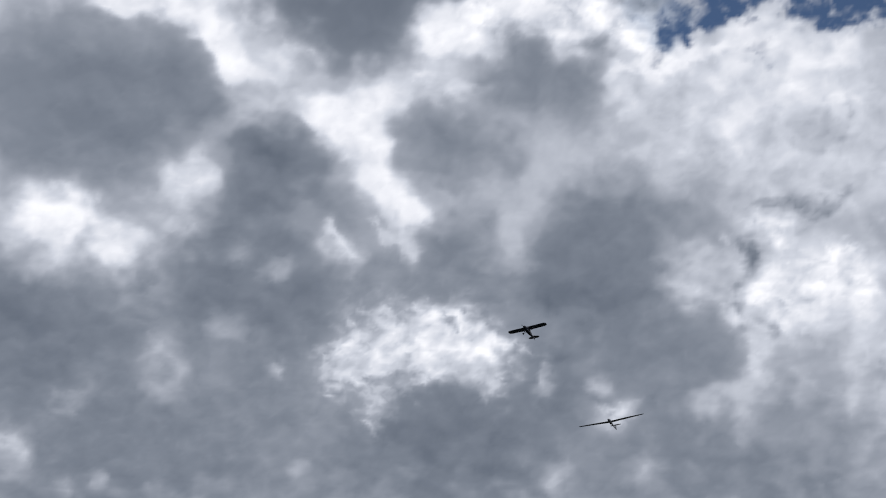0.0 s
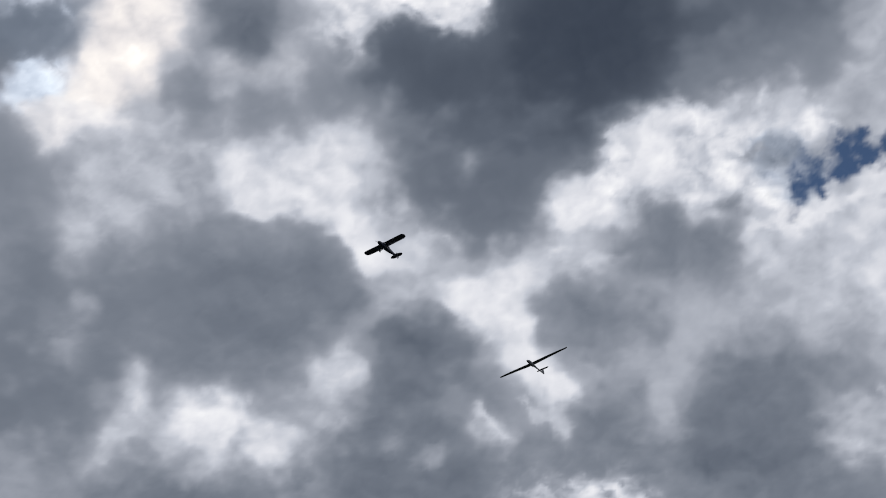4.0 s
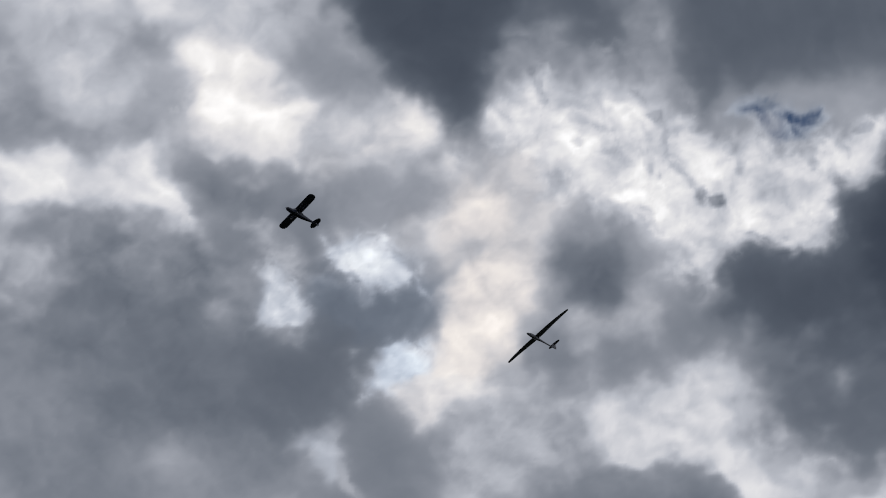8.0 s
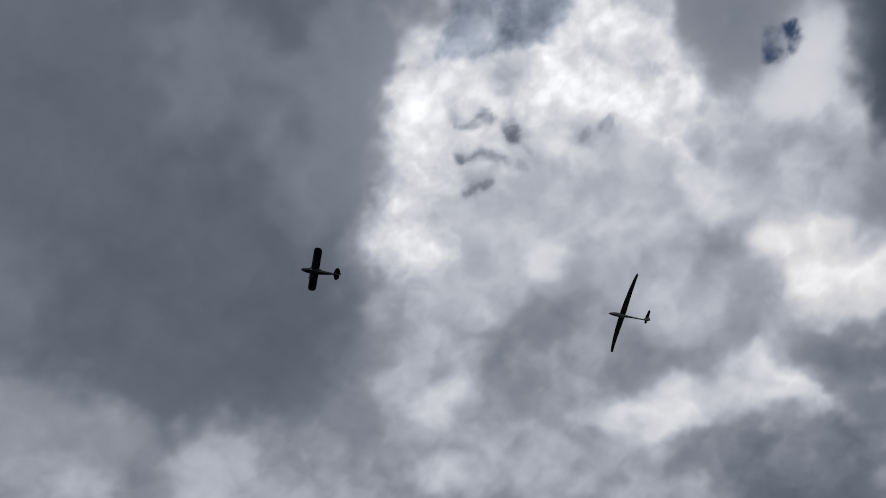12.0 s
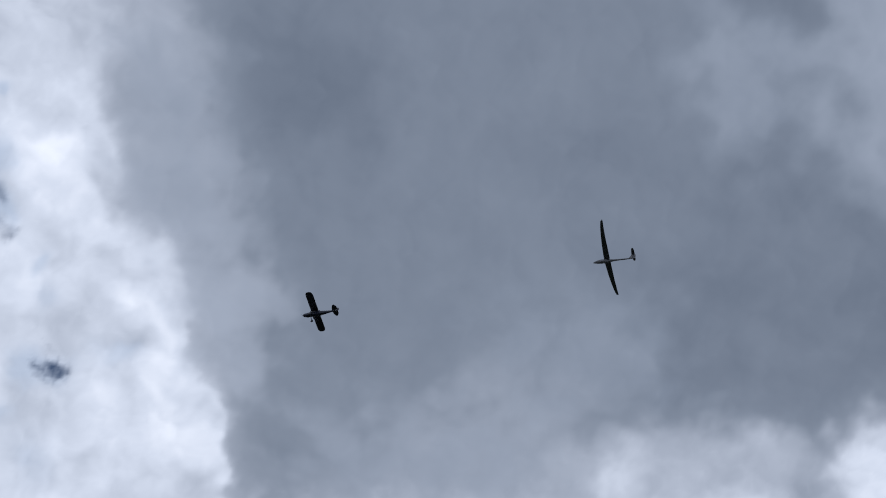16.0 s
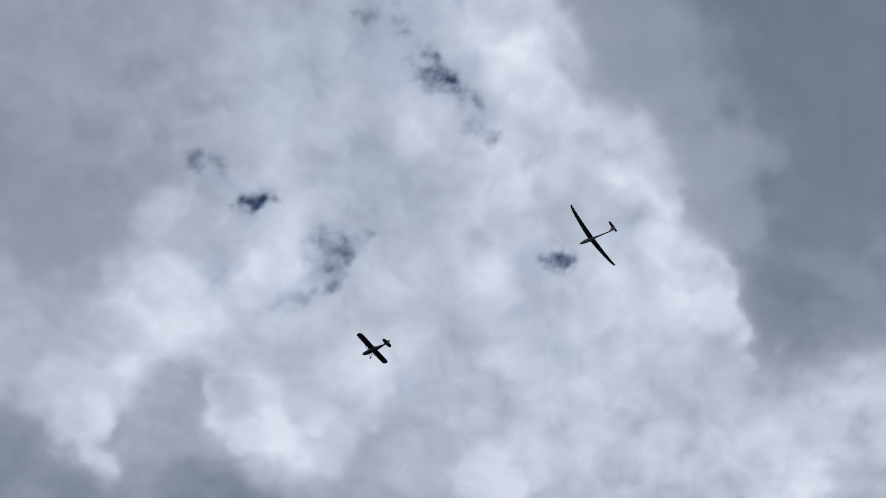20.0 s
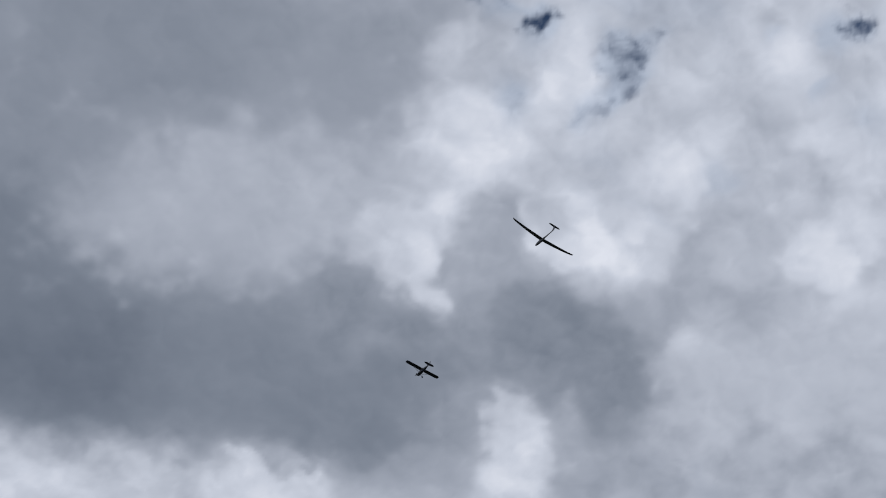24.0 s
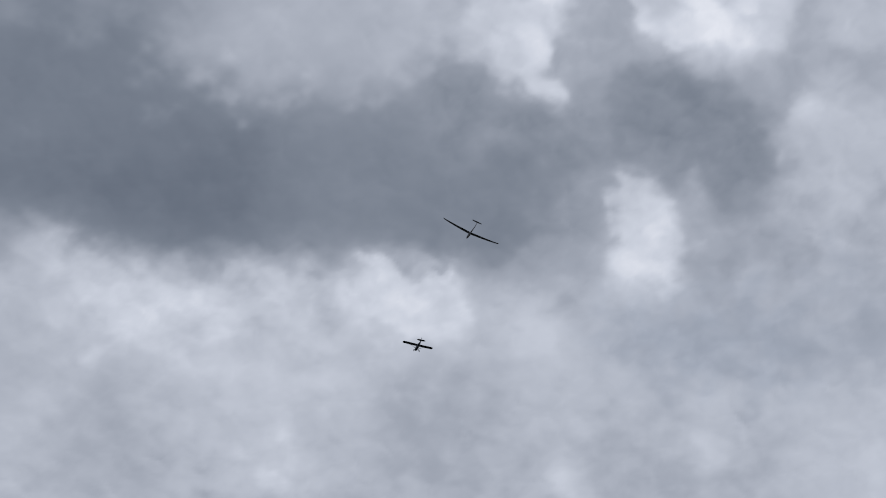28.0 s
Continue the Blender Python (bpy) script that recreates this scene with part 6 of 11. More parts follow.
cloud("white_cumulus", "white flank of cumulus with a crisp edge",
      mass(0.84, 0.51, 0, -45.81, -22.68, -45.83, -21.71, -47.27, -20.89, -48.52, -21.44, -48.86, -22.83, -48.34, -23.72, -47.13, -23.54),
      mass(0.84, 0.65, 0, -51.61, -22.67, -51.30, -21.91, -51.93, -20.43, -52.45, -19.16, -53.28, -18.64, -53.61, -19.14, -53.50, -20.10, -52.74, -20.52, -52.11, -21.51),
      mass(0.84, 0.80, 0, -53.23, -18.24, -53.77, -16.26, -54.62, -15.62, -55.26, -16.11, -54.51, -17.04, -53.85, -18.25),
      mass(0.84, 1.02, 0, -46.03, -18.89, -46.54, -17.19, -47.51, -17.36, -47.80, -18.68, -47.10, -19.35),
      mass(0.84, 1.13, 0, -49.4, -14.6, -50.3, -12.8, -51.3, -13.4, -50.9, -14.6),
      mass(0.84, 1.13, 0, -54.9, -12.4, -55.4, -10.2, -56.5, -9.9, -56.2, -11.9),
      mass(0.74, 0.73, 0, -47.26, -14.89, -47.98, -13.54, -49.16, -14.22, -48.59, -15.18),
      mass(0.72, 0.51, -0.4, -49.41, -18.87, -49.74, -17.80, -50.32, -17.67, -50.08, -18.67),
      mass(0.70, 0.36, -0.5, -51.67, -14.37, -51.23, -13.61, -51.70, -13.43, -52.24, -13.04, -52.37, -13.56, -52.11, -14.29),
      mass(0.72, 0.51, -0.6, -45.67, -20.66, -46.03, -19.85, -47.01, -20.04, -47.00, -21.01),
      puff(0.72, 0.19, -0.5, -51.79, -7.96, 0.27, 0.42, 107))
cloud("white_cumulus", "lit ragged top under the long deck",
      mass(0.84, 0.47, 0, -51.70, -35.96, -52.32, -35.09, -53.08, -34.15, -53.86, -33.74, -54.49, -32.98, -54.57, -33.42, -53.97, -34.32, -53.36, -34.82, -52.51, -35.72),
      mass(0.80, 1.02, 0, -45.33, -45.34, -47.78, -41.60, -50.64, -37.92, -52.36, -36.17, -53.96, -36.45, -47.26, -46.46),
      mass(0.84, 0.80, 0, -55.99, -25.77, -56.12, -24.27, -57.11, -23.67, -58.80, -23.62, -59.14, -24.81, -58.22, -25.98),
      mass(0.83, 0.36, 0, -50.69, -26.97, -51.46, -26.05, -52.21, -25.62, -52.46, -25.99, -51.71, -26.67))
cloud("torn_cloud", "dark cracks clustered in the crumbling front",
      mass(0.83, 0.30, 0, -32.19, 25.94, -30.92, 27.07, -31.21, 27.90, -32.49, 26.76),
      mass(0.87, 0.30, 0, -33.27, 26.60, -32.00, 28.04, -32.22, 28.81, -33.36, 27.53),
      mass(0.89, 0.40, 0, -31.05, 26.06, -29.99, 27.09, -30.21, 28.43, -30.92, 28.79, -31.07, 27.77),
      mass(0.90, 0.40, 0, -30.49, 28.69, -29.62, 29.33, -29.90, 30.17, -30.92, 29.94, -31.07, 29.21),
      mass(0.91, 0.35, 0, -27.90, 29.47, -26.89, 29.96, -26.17, 30.15, -26.43, 30.98, -27.58, 30.91),
      streak(0.73, 0.15, 0, 0.10, -32.26, 25.86, -32.08, 26.41, -31.35, 26.88),
      streak(0.64, 0.11, 0, 0.10, -32.17, 26.48, -31.81, 27.01, -31.52, 27.21),
      streak(0.76, 0.15, 0, 0.10, -31.27, 26.54, -31.44, 27.08),
      mass(0.73, 0.15, 0, -31.28, 27.54, -31.07, 27.92, -31.04, 28.38, -31.50, 28.59, -31.64, 28.29, -31.41, 27.97),
      mass(0.48, 0.12, 0, -31.53, 27.98, -31.14, 28.27, -31.27, 28.47, -31.67, 28.32),
      streak(0.85, 0.15, 0, 0.11, -31.57, 28.66, -31.57, 29.38, -31.97, 29.51),
      streak(0.73, 0.13, 0, 0.10, -33.16, 26.73, -33.07, 27.28, -32.47, 27.89, -32.29, 28.44),
      streak(0.63, 0.10, 0, 0.08, -33.35, 26.95, -33.04, 27.42),
      streak(0.68, 0.11, 0, 0.10, -32.65, 27.90, -32.33, 28.39),
      streak(0.75, 0.15, 0, 0.11, -34.11, 27.62, -33.58, 28.01, -33.08, 28.14, -32.65, 28.19),
      mass(0.59, 0.15, 0, -34.15, 27.66, -33.80, 27.92, -33.77, 28.24, -34.15, 28.11, -34.29, 27.83),
      streak(0.86, 0.15, 0, 0.10, -34.99, 24.59, -35.08, 25.09, -35.30, 25.13),
      streak(0.82, 0.17, 0, 0.11, -35.43, 24.82, -35.06, 25.20),
      streak(0.77, 0.27, 0, 0.23, -30.15, 30.25, -29.39, 30.57, -28.70, 30.87, -28.22, 31.23),
      streak(0.63, 0.13, 0, 0.11, -30.07, 30.33, -29.46, 30.64, -28.80, 30.90),
      streak(0.86, 0.23, 0, 0.15, -27.84, 31.75, -26.94, 32.66, -25.73, 33.86),
      streak(0.82, 0.17, 0, 0.11, -30.82, 24.88, -30.91, 25.65, -30.91, 25.93),
      streak(0.77, 0.11, 0, 0.08, -30.63, 26.81, -30.28, 27.20))
cloud("grey_cloud", "grey hollows among soft folds",
      mass(0.75, 0.82, 0, -30.32, 31.15, -28.66, 33.14, -29.34, 34.39, -30.40, 33.60, -30.87, 32.26),
      mass(0.73, 0.82, 0, -30.40, 33.60, -29.57, 35.82, -29.21, 36.99, -30.24, 37.08, -31.20, 35.57),
      mass(0.74, 0.63, 0, -33.09, 29.01, -31.78, 30.15, -31.77, 31.31, -32.93, 31.21, -33.52, 29.98),
      mass(0.63, 0.76, 0, -36.28, 32.47, -35.10, 33.18, -33.96, 34.84, -34.16, 35.33, -35.65, 34.89, -36.82, 35.36, -36.85, 34.17, -37.01, 33.12),
      mass(0.58, 0.57, 0, -34.94, 33.94, -34.10, 34.97, -34.47, 35.01, -35.36, 34.63, -36.24, 34.83, -35.93, 34.30),
      mass(0.66, 1.07, 0, -39.2, 30.0, -38.0, 31.7, -38.3, 33.1, -40.1, 32.9, -40.6, 31.3),
      mass(0.63, 1.07, 0, -25.1, 38.7, -23.6, 39.8, -23.7, 41.2, -24.7, 41.4, -25.6, 40.1),
      mass(0.54, 1.07, 0, -28.7, 41.7, -27.0, 43.5, -26.0, 45.1, -26.8, 45.4, -29.0, 43.9))
cloud("bright_cloud", "pale ridges of light in the soft folds",
      mass(0.92, 0.63, 0, -34.39, 30.47, -33.23, 31.18, -33.21, 32.05, -34.24, 32.10, -35.12, 31.42, -35.56, 30.64),
      mass(0.89, 0.69, 0, -33.94, 32.13, -32.75, 33.41, -32.71, 34.58, -33.61, 34.21, -34.22, 32.98),
      streak(0.87, 0.31, 0, 0.19, -32.09, 35.51, -32.05, 36.38, -31.69, 37.57),
      mass(0.88, 0.63, 0, -38.01, 29.30, -37.31, 31.01, -37.02, 31.94, -37.89, 31.53, -38.46, 30.27),
      mass(1.00, 0.38, 0, -29.06, 34.12, -28.17, 34.46, -28.11, 35.61, -28.35, 36.46, -29.20, 35.77, -29.39, 34.89),
      mass(0.95, 0.63, 0, -24.27, 34.19, -22.96, 35.55, -23.89, 36.66, -25.03, 35.86, -24.87, 34.95),
      mass(0.92, 0.63, 0, -22.71, 36.05, -21.62, 37.17, -22.05, 38.08, -23.41, 38.15, -23.37, 36.88),
      mass(0.87, 0.82, 0, -23.27, 39.83, -22.36, 41.63, -22.86, 42.47, -23.43, 41.23),
      streak(0.95, 0.34, 0, 0.23, -37.92, 35.75, -36.93, 36.67, -35.78, 37.45, -34.32, 38.54),
      streak(0.95, 0.27, 0, 0.19, -31.96, 40.30, -31.73, 41.32, -31.64, 42.48),
      mass(1.01, 0.44, 0, -35.85, 37.52, -34.63, 38.22, -34.88, 39.07, -35.94, 38.83, -36.35, 38.13))
cloud("bright_cloud", "sunlit veil above the rounded cumulus",
      mass(0.74, 0.95, 0, -25.43, 52.96, -19.76, 54.31, -20.46, 56.86, -22.69, 57.71, -23.54, 58.47, -26.64, 58.03),
      mass(0.62, 0.44, 0, -21.79, 56.08, -21.23, 56.11, -21.25, 56.78, -21.81, 56.75),
      mass(0.87, 0.69, 0, -20.18, 56.53, -19.13, 55.79, -15.52, 56.07, -15.20, 57.86, -15.85, 58.33, -17.26, 58.38, -19.05, 57.93, -20.11, 57.42),
      mass(0.97, 0.44, 0, -19.95, 57.16, -18.29, 57.60, -16.55, 58.31, -15.22, 58.83, -14.63, 59.70, -13.77, 60.42, -13.17, 61.39, -14.14, 61.54, -14.66, 60.87, -15.35, 59.78, -16.85, 58.74, -18.61, 58.12, -19.92, 57.65),
      mass(0.87, 0.63, 0, -14.92, 57.52, -13.98, 57.37, -13.91, 58.64, -13.69, 59.75, -14.29, 59.85, -14.85, 58.69),
      mass(0.70, 0.44, 0, -19.25, 57.79, -18.34, 57.88, -17.94, 58.25, -18.87, 58.26))
cloud("grey_cloud", "mottled grey flank of the rounded cumulus",
      mass(0.54, 1.26, 0, -26.4, 59.1, -22.7, 59.1, -22.5, 61.7, -23.5, 62.8, -26.9, 61.1),
      mass(0.50, 1.26, 0, -24.0, 60.7, -19.8, 62.3, -17.5, 62.9, -18.1, 63.8, -21.2, 63.6, -23.9, 62.9),
      mass(0.44, 0.95, 0, -18.07, 59.10, -15.86, 60.09, -14.82, 61.24, -15.44, 62.32, -16.77, 61.50, -17.76, 60.14),
      mass(0.62, 0.79, 0, -26.05, 57.42, -23.39, 57.73, -22.70, 58.88, -23.73, 59.40, -26.38, 58.89),
      mass(0.56, 0.57, 0, -22.65, 57.52, -21.50, 57.50, -21.15, 58.07, -22.14, 58.42, -22.69, 58.29))
cloud("bright_rift", "dazzling white breaks between the grey puffs",
      mass(0.76, 0.82, 0, -24.28, 63.40, -22.62, 63.52, -20.83, 64.33, -20.26, 65.35, -18.40, 66.13, -17.76, 65.06, -17.44, 64.53, -15.50, 63.69, -15.18, 64.13, -16.53, 65.09, -18.21, 66.56, -20.91, 66.39, -23.51, 65.77, -24.03, 64.65),
      mass(0.97, 0.51, 0, -23.81, 64.11, -22.90, 63.75, -21.51, 64.08, -21.17, 64.95, -21.48, 65.37, -22.91, 65.13, -23.57, 64.77),
      mass(0.96, 0.44, 0, -21.01, 65.48, -19.79, 65.55, -18.89, 66.13, -19.20, 66.56, -20.40, 66.27),
      mass(0.84, 0.63, 0, -17.25, 64.07, -16.12, 63.78, -15.58, 64.37, -16.15, 64.96, -16.99, 64.81),
      puff(0.90, 0.38, 0, -24.98, 62.13, 0.54, 0.34, 15),
      puff(0.94, 0.34, 0, -25.86, 63.56, 0.42, 0.57, 16),
      puff(0.74, 0.27, 0, -23.02, 65.79, 0.46, 0.27, 14),
      mass(0.95, 0.44, 0, -11.58, 62.29, -10.14, 62.46, -8.99, 63.17, -7.56, 63.69, -7.36, 64.29, -8.11, 64.62, -7.92, 65.42, -6.72, 66.11, -6.01, 66.75, -7.03, 67.07, -7.99, 66.50, -8.68, 65.75, -9.36, 64.90, -10.26, 63.82, -11.41, 63.09),
      mass(0.84, 0.69, 0, -14.14, 61.54, -12.25, 61.81, -11.37, 62.71, -12.59, 62.75, -13.74, 62.19),
      streak(0.68, 0.19, 0, 0.15, -9.52, 63.70, -9.31, 64.21, -9.71, 64.57))
cloud("grey_cloud", "soft grey puffs below the white rift",
      mass(0.44, 0.82, 0, -14.59, 63.24, -13.57, 62.81, -11.42, 63.19, -10.50, 63.79, -9.35, 64.70, -10.36, 64.99, -12.12, 65.37, -14.11, 65.49, -15.54, 65.06, -15.21, 64.33),
      puff(0.40, 0.46, 0, -12.84, 63.99, 0.80, 0.54, 8),
      mass(0.46, 0.69, 0, -7.28, 63.12, -6.06, 62.92, -4.64, 63.50, -3.70, 64.52, -4.46, 65.27, -5.94, 65.38, -6.88, 64.53),
      mass(0.50, 0.95, 0, -13.43, 55.82, -4.35, 56.74, -6.28, 58.34, -7.05, 59.44, -7.83, 60.54, -9.31, 61.17, -10.22, 60.69, -11.05, 59.42, -12.43, 59.05, -13.51, 58.31),
      mass(0.44, 0.95, 0, -13.21, 57.78, -11.34, 57.64, -10.03, 58.57, -11.27, 59.20, -12.87, 58.79),
      mass(0.46, 0.69, 0, -10.12, 59.53, -7.29, 59.61, -7.60, 60.56, -9.26, 60.59),
      mass(0.79, 0.76, 0, -12.96, 59.56, -11.54, 59.55, -10.48, 60.85, -10.79, 61.60, -12.21, 61.42, -13.07, 60.52),
      mass(0.84, 0.76, 0, -8.85, 61.42, -6.70, 61.41, -4.56, 61.74, -4.12, 62.55, -6.05, 62.63, -8.43, 62.24),
      mass(0.53, 0.69, 0, -3.13, 61.62, -1.46, 61.09, -0.04, 61.50, 0.67, 62.67, 0.19, 63.25, -1.49, 63.03, -2.67, 62.41),
      mass(0.69, 0.95, 0, -4.15, 63.52, -0.77, 63.43, 0.18, 64.42, -1.77, 65.36, -3.71, 64.91),
      mass(0.58, 0.63, 0, 0.67, 65.58, 2.12, 64.99, 3.57, 65.34, 4.55, 66.08, 3.85, 67.07, 2.38, 66.92, 0.91, 66.36),
      mass(0.53, 0.51, 0, 4.07, 66.10, 5.26, 65.75, 6.48, 66.36, 5.79, 66.98, 4.58, 66.95),
      mass(0.43, 0.82, 0, -1.82, 68.49, -0.82, 67.53, 1.16, 67.33, 3.13, 67.87, 3.89, 68.81, 2.67, 69.63, 0.17, 69.77, -1.59, 69.27),
      mass(0.72, 0.63, 0, 0.92, 67.72, 2.39, 67.21, 2.64, 67.60, 1.41, 67.81))
cloud("bright_cloud", "billowed white cumulus under the blue gap",
      mass(0.81, 0.82, 0, 1.14, 62.28, 3.02, 61.87, 5.34, 61.61, 8.08, 61.26, 9.92, 61.49, 11.54, 62.47, 11.74, 64.73, 7.85, 65.11, 4.98, 64.51, 3.06, 64.19, 1.38, 63.25),
      streak(0.94, 0.15, 0, 0.19, 1.37, 61.70, 2.55, 61.79, 3.93, 61.18, 5.31, 60.94, 6.21, 60.42),
      mass(0.90, 0.57, 0, 6.20, 60.23, 7.51, 59.40, 8.01, 60.12, 7.62, 61.10, 6.48, 61.36),
      puff(0.92, 0.31, 0, 6.00, 63.40, 0.46, 0.31, -20),
      streak(0.88, 0.31, 0, 0.23, 6.35, 63.48, 7.46, 62.45, 8.60, 62.14, 9.98, 62.34),
      mass(0.73, 0.63, 0, 7.27, 63.13, 8.63, 62.59, 10.47, 62.77, 11.66, 63.79, 9.65, 64.09, 7.78, 63.86),
      mass(0.76, 0.57, 0, 3.03, 62.45, 4.66, 62.21, 5.39, 62.95, 4.24, 63.57, 3.05, 63.22),
      mass(0.87, 0.57, 0, 9.36, 60.02, 10.40, 59.18, 11.51, 59.26, 11.71, 61.32, 10.37, 61.45, 9.41, 60.78),
      mass(0.89, 0.51, 0, 7.44, 58.27, 8.07, 57.67, 8.36, 58.59, 7.94, 58.99),
      mass(0.71, 0.95, 0, 2.59, 64.40, 4.97, 64.32, 7.39, 65.33, 7.45, 66.48, 5.02, 65.67, 3.09, 65.35))
cloud("torn_cloud", "torn dark shreds across the white column",
      mass(0.92, 0.40, 0, 8.03, 68.55, 8.95, 67.70, 10.34, 67.18, 11.90, 66.62, 13.23, 67.97, 10.95, 69.02, 9.08, 69.99, 8.34, 69.68),
      mass(0.84, 0.50, 0, 5.14, 69.53, 6.60, 69.05, 7.61, 69.74, 8.03, 70.85, 7.38, 70.14, 6.13, 69.66),
      mass(0.89, 0.40, 0, 7.89, 65.87, 9.09, 66.16, 9.83, 66.66, 8.93, 67.32, 8.06, 66.82),
      streak(0.54, 0.15, 0, 0.15, 10.25, 65.85, 11.16, 65.56, 11.76, 64.92),
      mass(0.60, 0.25, 0, 7.87, 65.53, 9.52, 65.54, 9.78, 65.94, 8.37, 66.03),
      mass(0.46, 0.20, 0, 7.50, 67.44, 7.96, 67.21, 8.20, 68.06, 7.82, 68.19),
      streak(0.69, 0.15, 0, 0.11, 7.42, 65.91, 7.83, 67.03, 7.31, 68.61, 7.71, 69.35),
      puff(0.68, 0.15, 0, 6.64, 67.12, 0.31, 0.19, 21),
      puff(0.58, 0.10, 0, 7.42, 69.33, 0.19, 0.11, 20),
      puff(0.68, 0.19, 0, 9.08, 69.99, 0.38, 0.23, -6),
      puff(0.70, 0.15, 0, 11.33, 62.12, 0.19, 0.57, -6))
cloud("grey_cloud", "dark dome of low cloud before the column",
      mass(0.50, 0.57, 0, 3.68, 70.37, 4.91, 69.83, 6.39, 69.83, 7.52, 70.51, 7.80, 71.26, 6.46, 71.75, 4.21, 71.69),
      mass(0.62, 0.76, 0, 8.15, 70.84, 12.16, 69.82, 12.26, 71.14, 10.17, 71.78),
      mass(0.78, 0.57, 0, 6.25, 72.72, 7.73, 72.31, 8.98, 72.48, 8.26, 73.02, 6.76, 73.15),
      mass(0.54, 0.76, 0, 8.75, 72.88, 11.17, 72.23, 13.14, 72.52, 12.27, 73.96, 9.31, 74.15))
cloud("bright_cloud", "pale thin places in the low deck",
      puff(0.62, 0.57, 0, -18.59, 67.47, 0.88, 0.69, 11),
      puff(0.64, 0.42, 0, -13.24, 67.88, 0.69, 0.50, 8),
      puff(0.66, 0.38, 0, -18.45, 70.25, 0.77, 0.42, 11),
      mass(0.72, 0.63, 0, -10.77, 66.91, -10.14, 66.88, -9.57, 67.63, -9.72, 68.01, -10.32, 67.65),
      streak(0.78, 0.23, 0, 0.17, -8.75, 66.73, -7.80, 67.40, -6.95, 67.96),
      puff(0.58, 0.57, 0, -3.05, 67.28, 0.96, 0.69, 2),
      puff(0.61, 0.50, 0, -15.32, 69.63, 0.77, 0.46, 9),
      puff(0.82, 0.34, 0, -25.34, 71.46, 0.69, 0.31, 15),
      puff(0.62, 0.46, 0, -22.33, 70.77, 0.96, 0.46, 13),
      puff(0.68, 0.38, 0, -1.13, 72.77, 0.50, 0.42, 0))
cloud("torn_cloud", "glowing window low in the deck",
      mass(0.86, 0.55, 0, -10.87, 71.41, -9.50, 70.19, -7.45, 70.17, -5.40, 69.92, -3.39, 70.79, -2.13, 71.40, -3.18, 72.34, -4.47, 72.49, -5.49, 72.15, -7.05, 72.25, -8.07, 72.07, -9.60, 71.74),
      mass(0.97, 0.35, 0, -6.23, 71.43, -4.42, 70.94, -3.41, 71.37, -2.91, 72.16, -3.96, 72.61, -4.98, 72.28, -6.01, 72.12),
      mass(0.94, 0.35, 0, -6.99, 71.18, -6.18, 70.26, -5.17, 70.51, -4.42, 70.94, -5.46, 71.28),
      mass(0.89, 0.40, 0, -8.72, 72.12, -7.83, 72.29, -8.00, 73.15, -8.53, 73.20),
      mass(0.79, 0.50, 0, -11.14, 71.58, -9.82, 71.14, -9.08, 71.60, -10.14, 71.98),
      mass(0.74, 0.30, 0, -9.00, 70.43, -7.98, 70.42, -7.76, 71.13, -8.80, 71.23),
      streak(0.53, 0.10, 0, 0.08, -5.80, 70.38, -5.29, 70.41, -4.97, 70.62),
      puff(0.67, 0.08, 0, -7.26, 71.46, 0.10, 0.15, 4),
      streak(0.70, 0.11, 0, 0.08, -9.54, 70.77, -8.78, 71.04),
      mass(0.87, 0.30, 0, 1.31, 73.42, 2.20, 73.11, 3.10, 73.18, 2.97, 73.47, 1.95, 73.60))
cloud("grey_cloud", "dark smooth puff under the glowing window",
      mass(0.44, 0.69, 0, -7.08, 72.83, -5.50, 72.35, -3.96, 72.80, -2.95, 73.51, -1.93, 74.49, -5.85, 74.55, -8.17, 73.81))
cloud("torn_cloud", "crumbling white edge beside the smooth base",
      mass(0.68, 0.30, -0.7, -31.20, 24.19, -29.95, 24.49, -29.27, 25.54, -28.48, 26.75, -26.94, 27.54, -26.04, 26.82, -27.25, 24.25, -28.92, 23.96),
      mass(0.58, 0.30, -0.8, -28.30, 25.50, -27.64, 26.30, -27.85, 27.11, -28.60, 26.35),
      mass(1.04, 0.35, 0, -30.90, 26.38, -28.82, 26.93, -27.17, 27.90, -25.56, 29.54, -26.26, 31.32, -27.78, 31.02, -29.12, 29.90, -30.22, 29.55, -30.67, 28.38, -30.05, 27.11),
      mass(1.05, 0.30, 0, -32.76, 24.14, -31.55, 24.36, -31.05, 25.29, -31.64, 25.82, -33.73, 25.22, -33.86, 24.57),
      mass(1.00, 0.40, 0, -36.77, 25.75, -35.74, 26.45, -35.58, 27.57, -36.63, 28.09, -37.60, 27.12, -37.47, 26.09),
      mass(0.77, 0.35, 0, -35.85, 24.11, -35.20, 24.51, -36.41, 25.58, -37.07, 25.17))
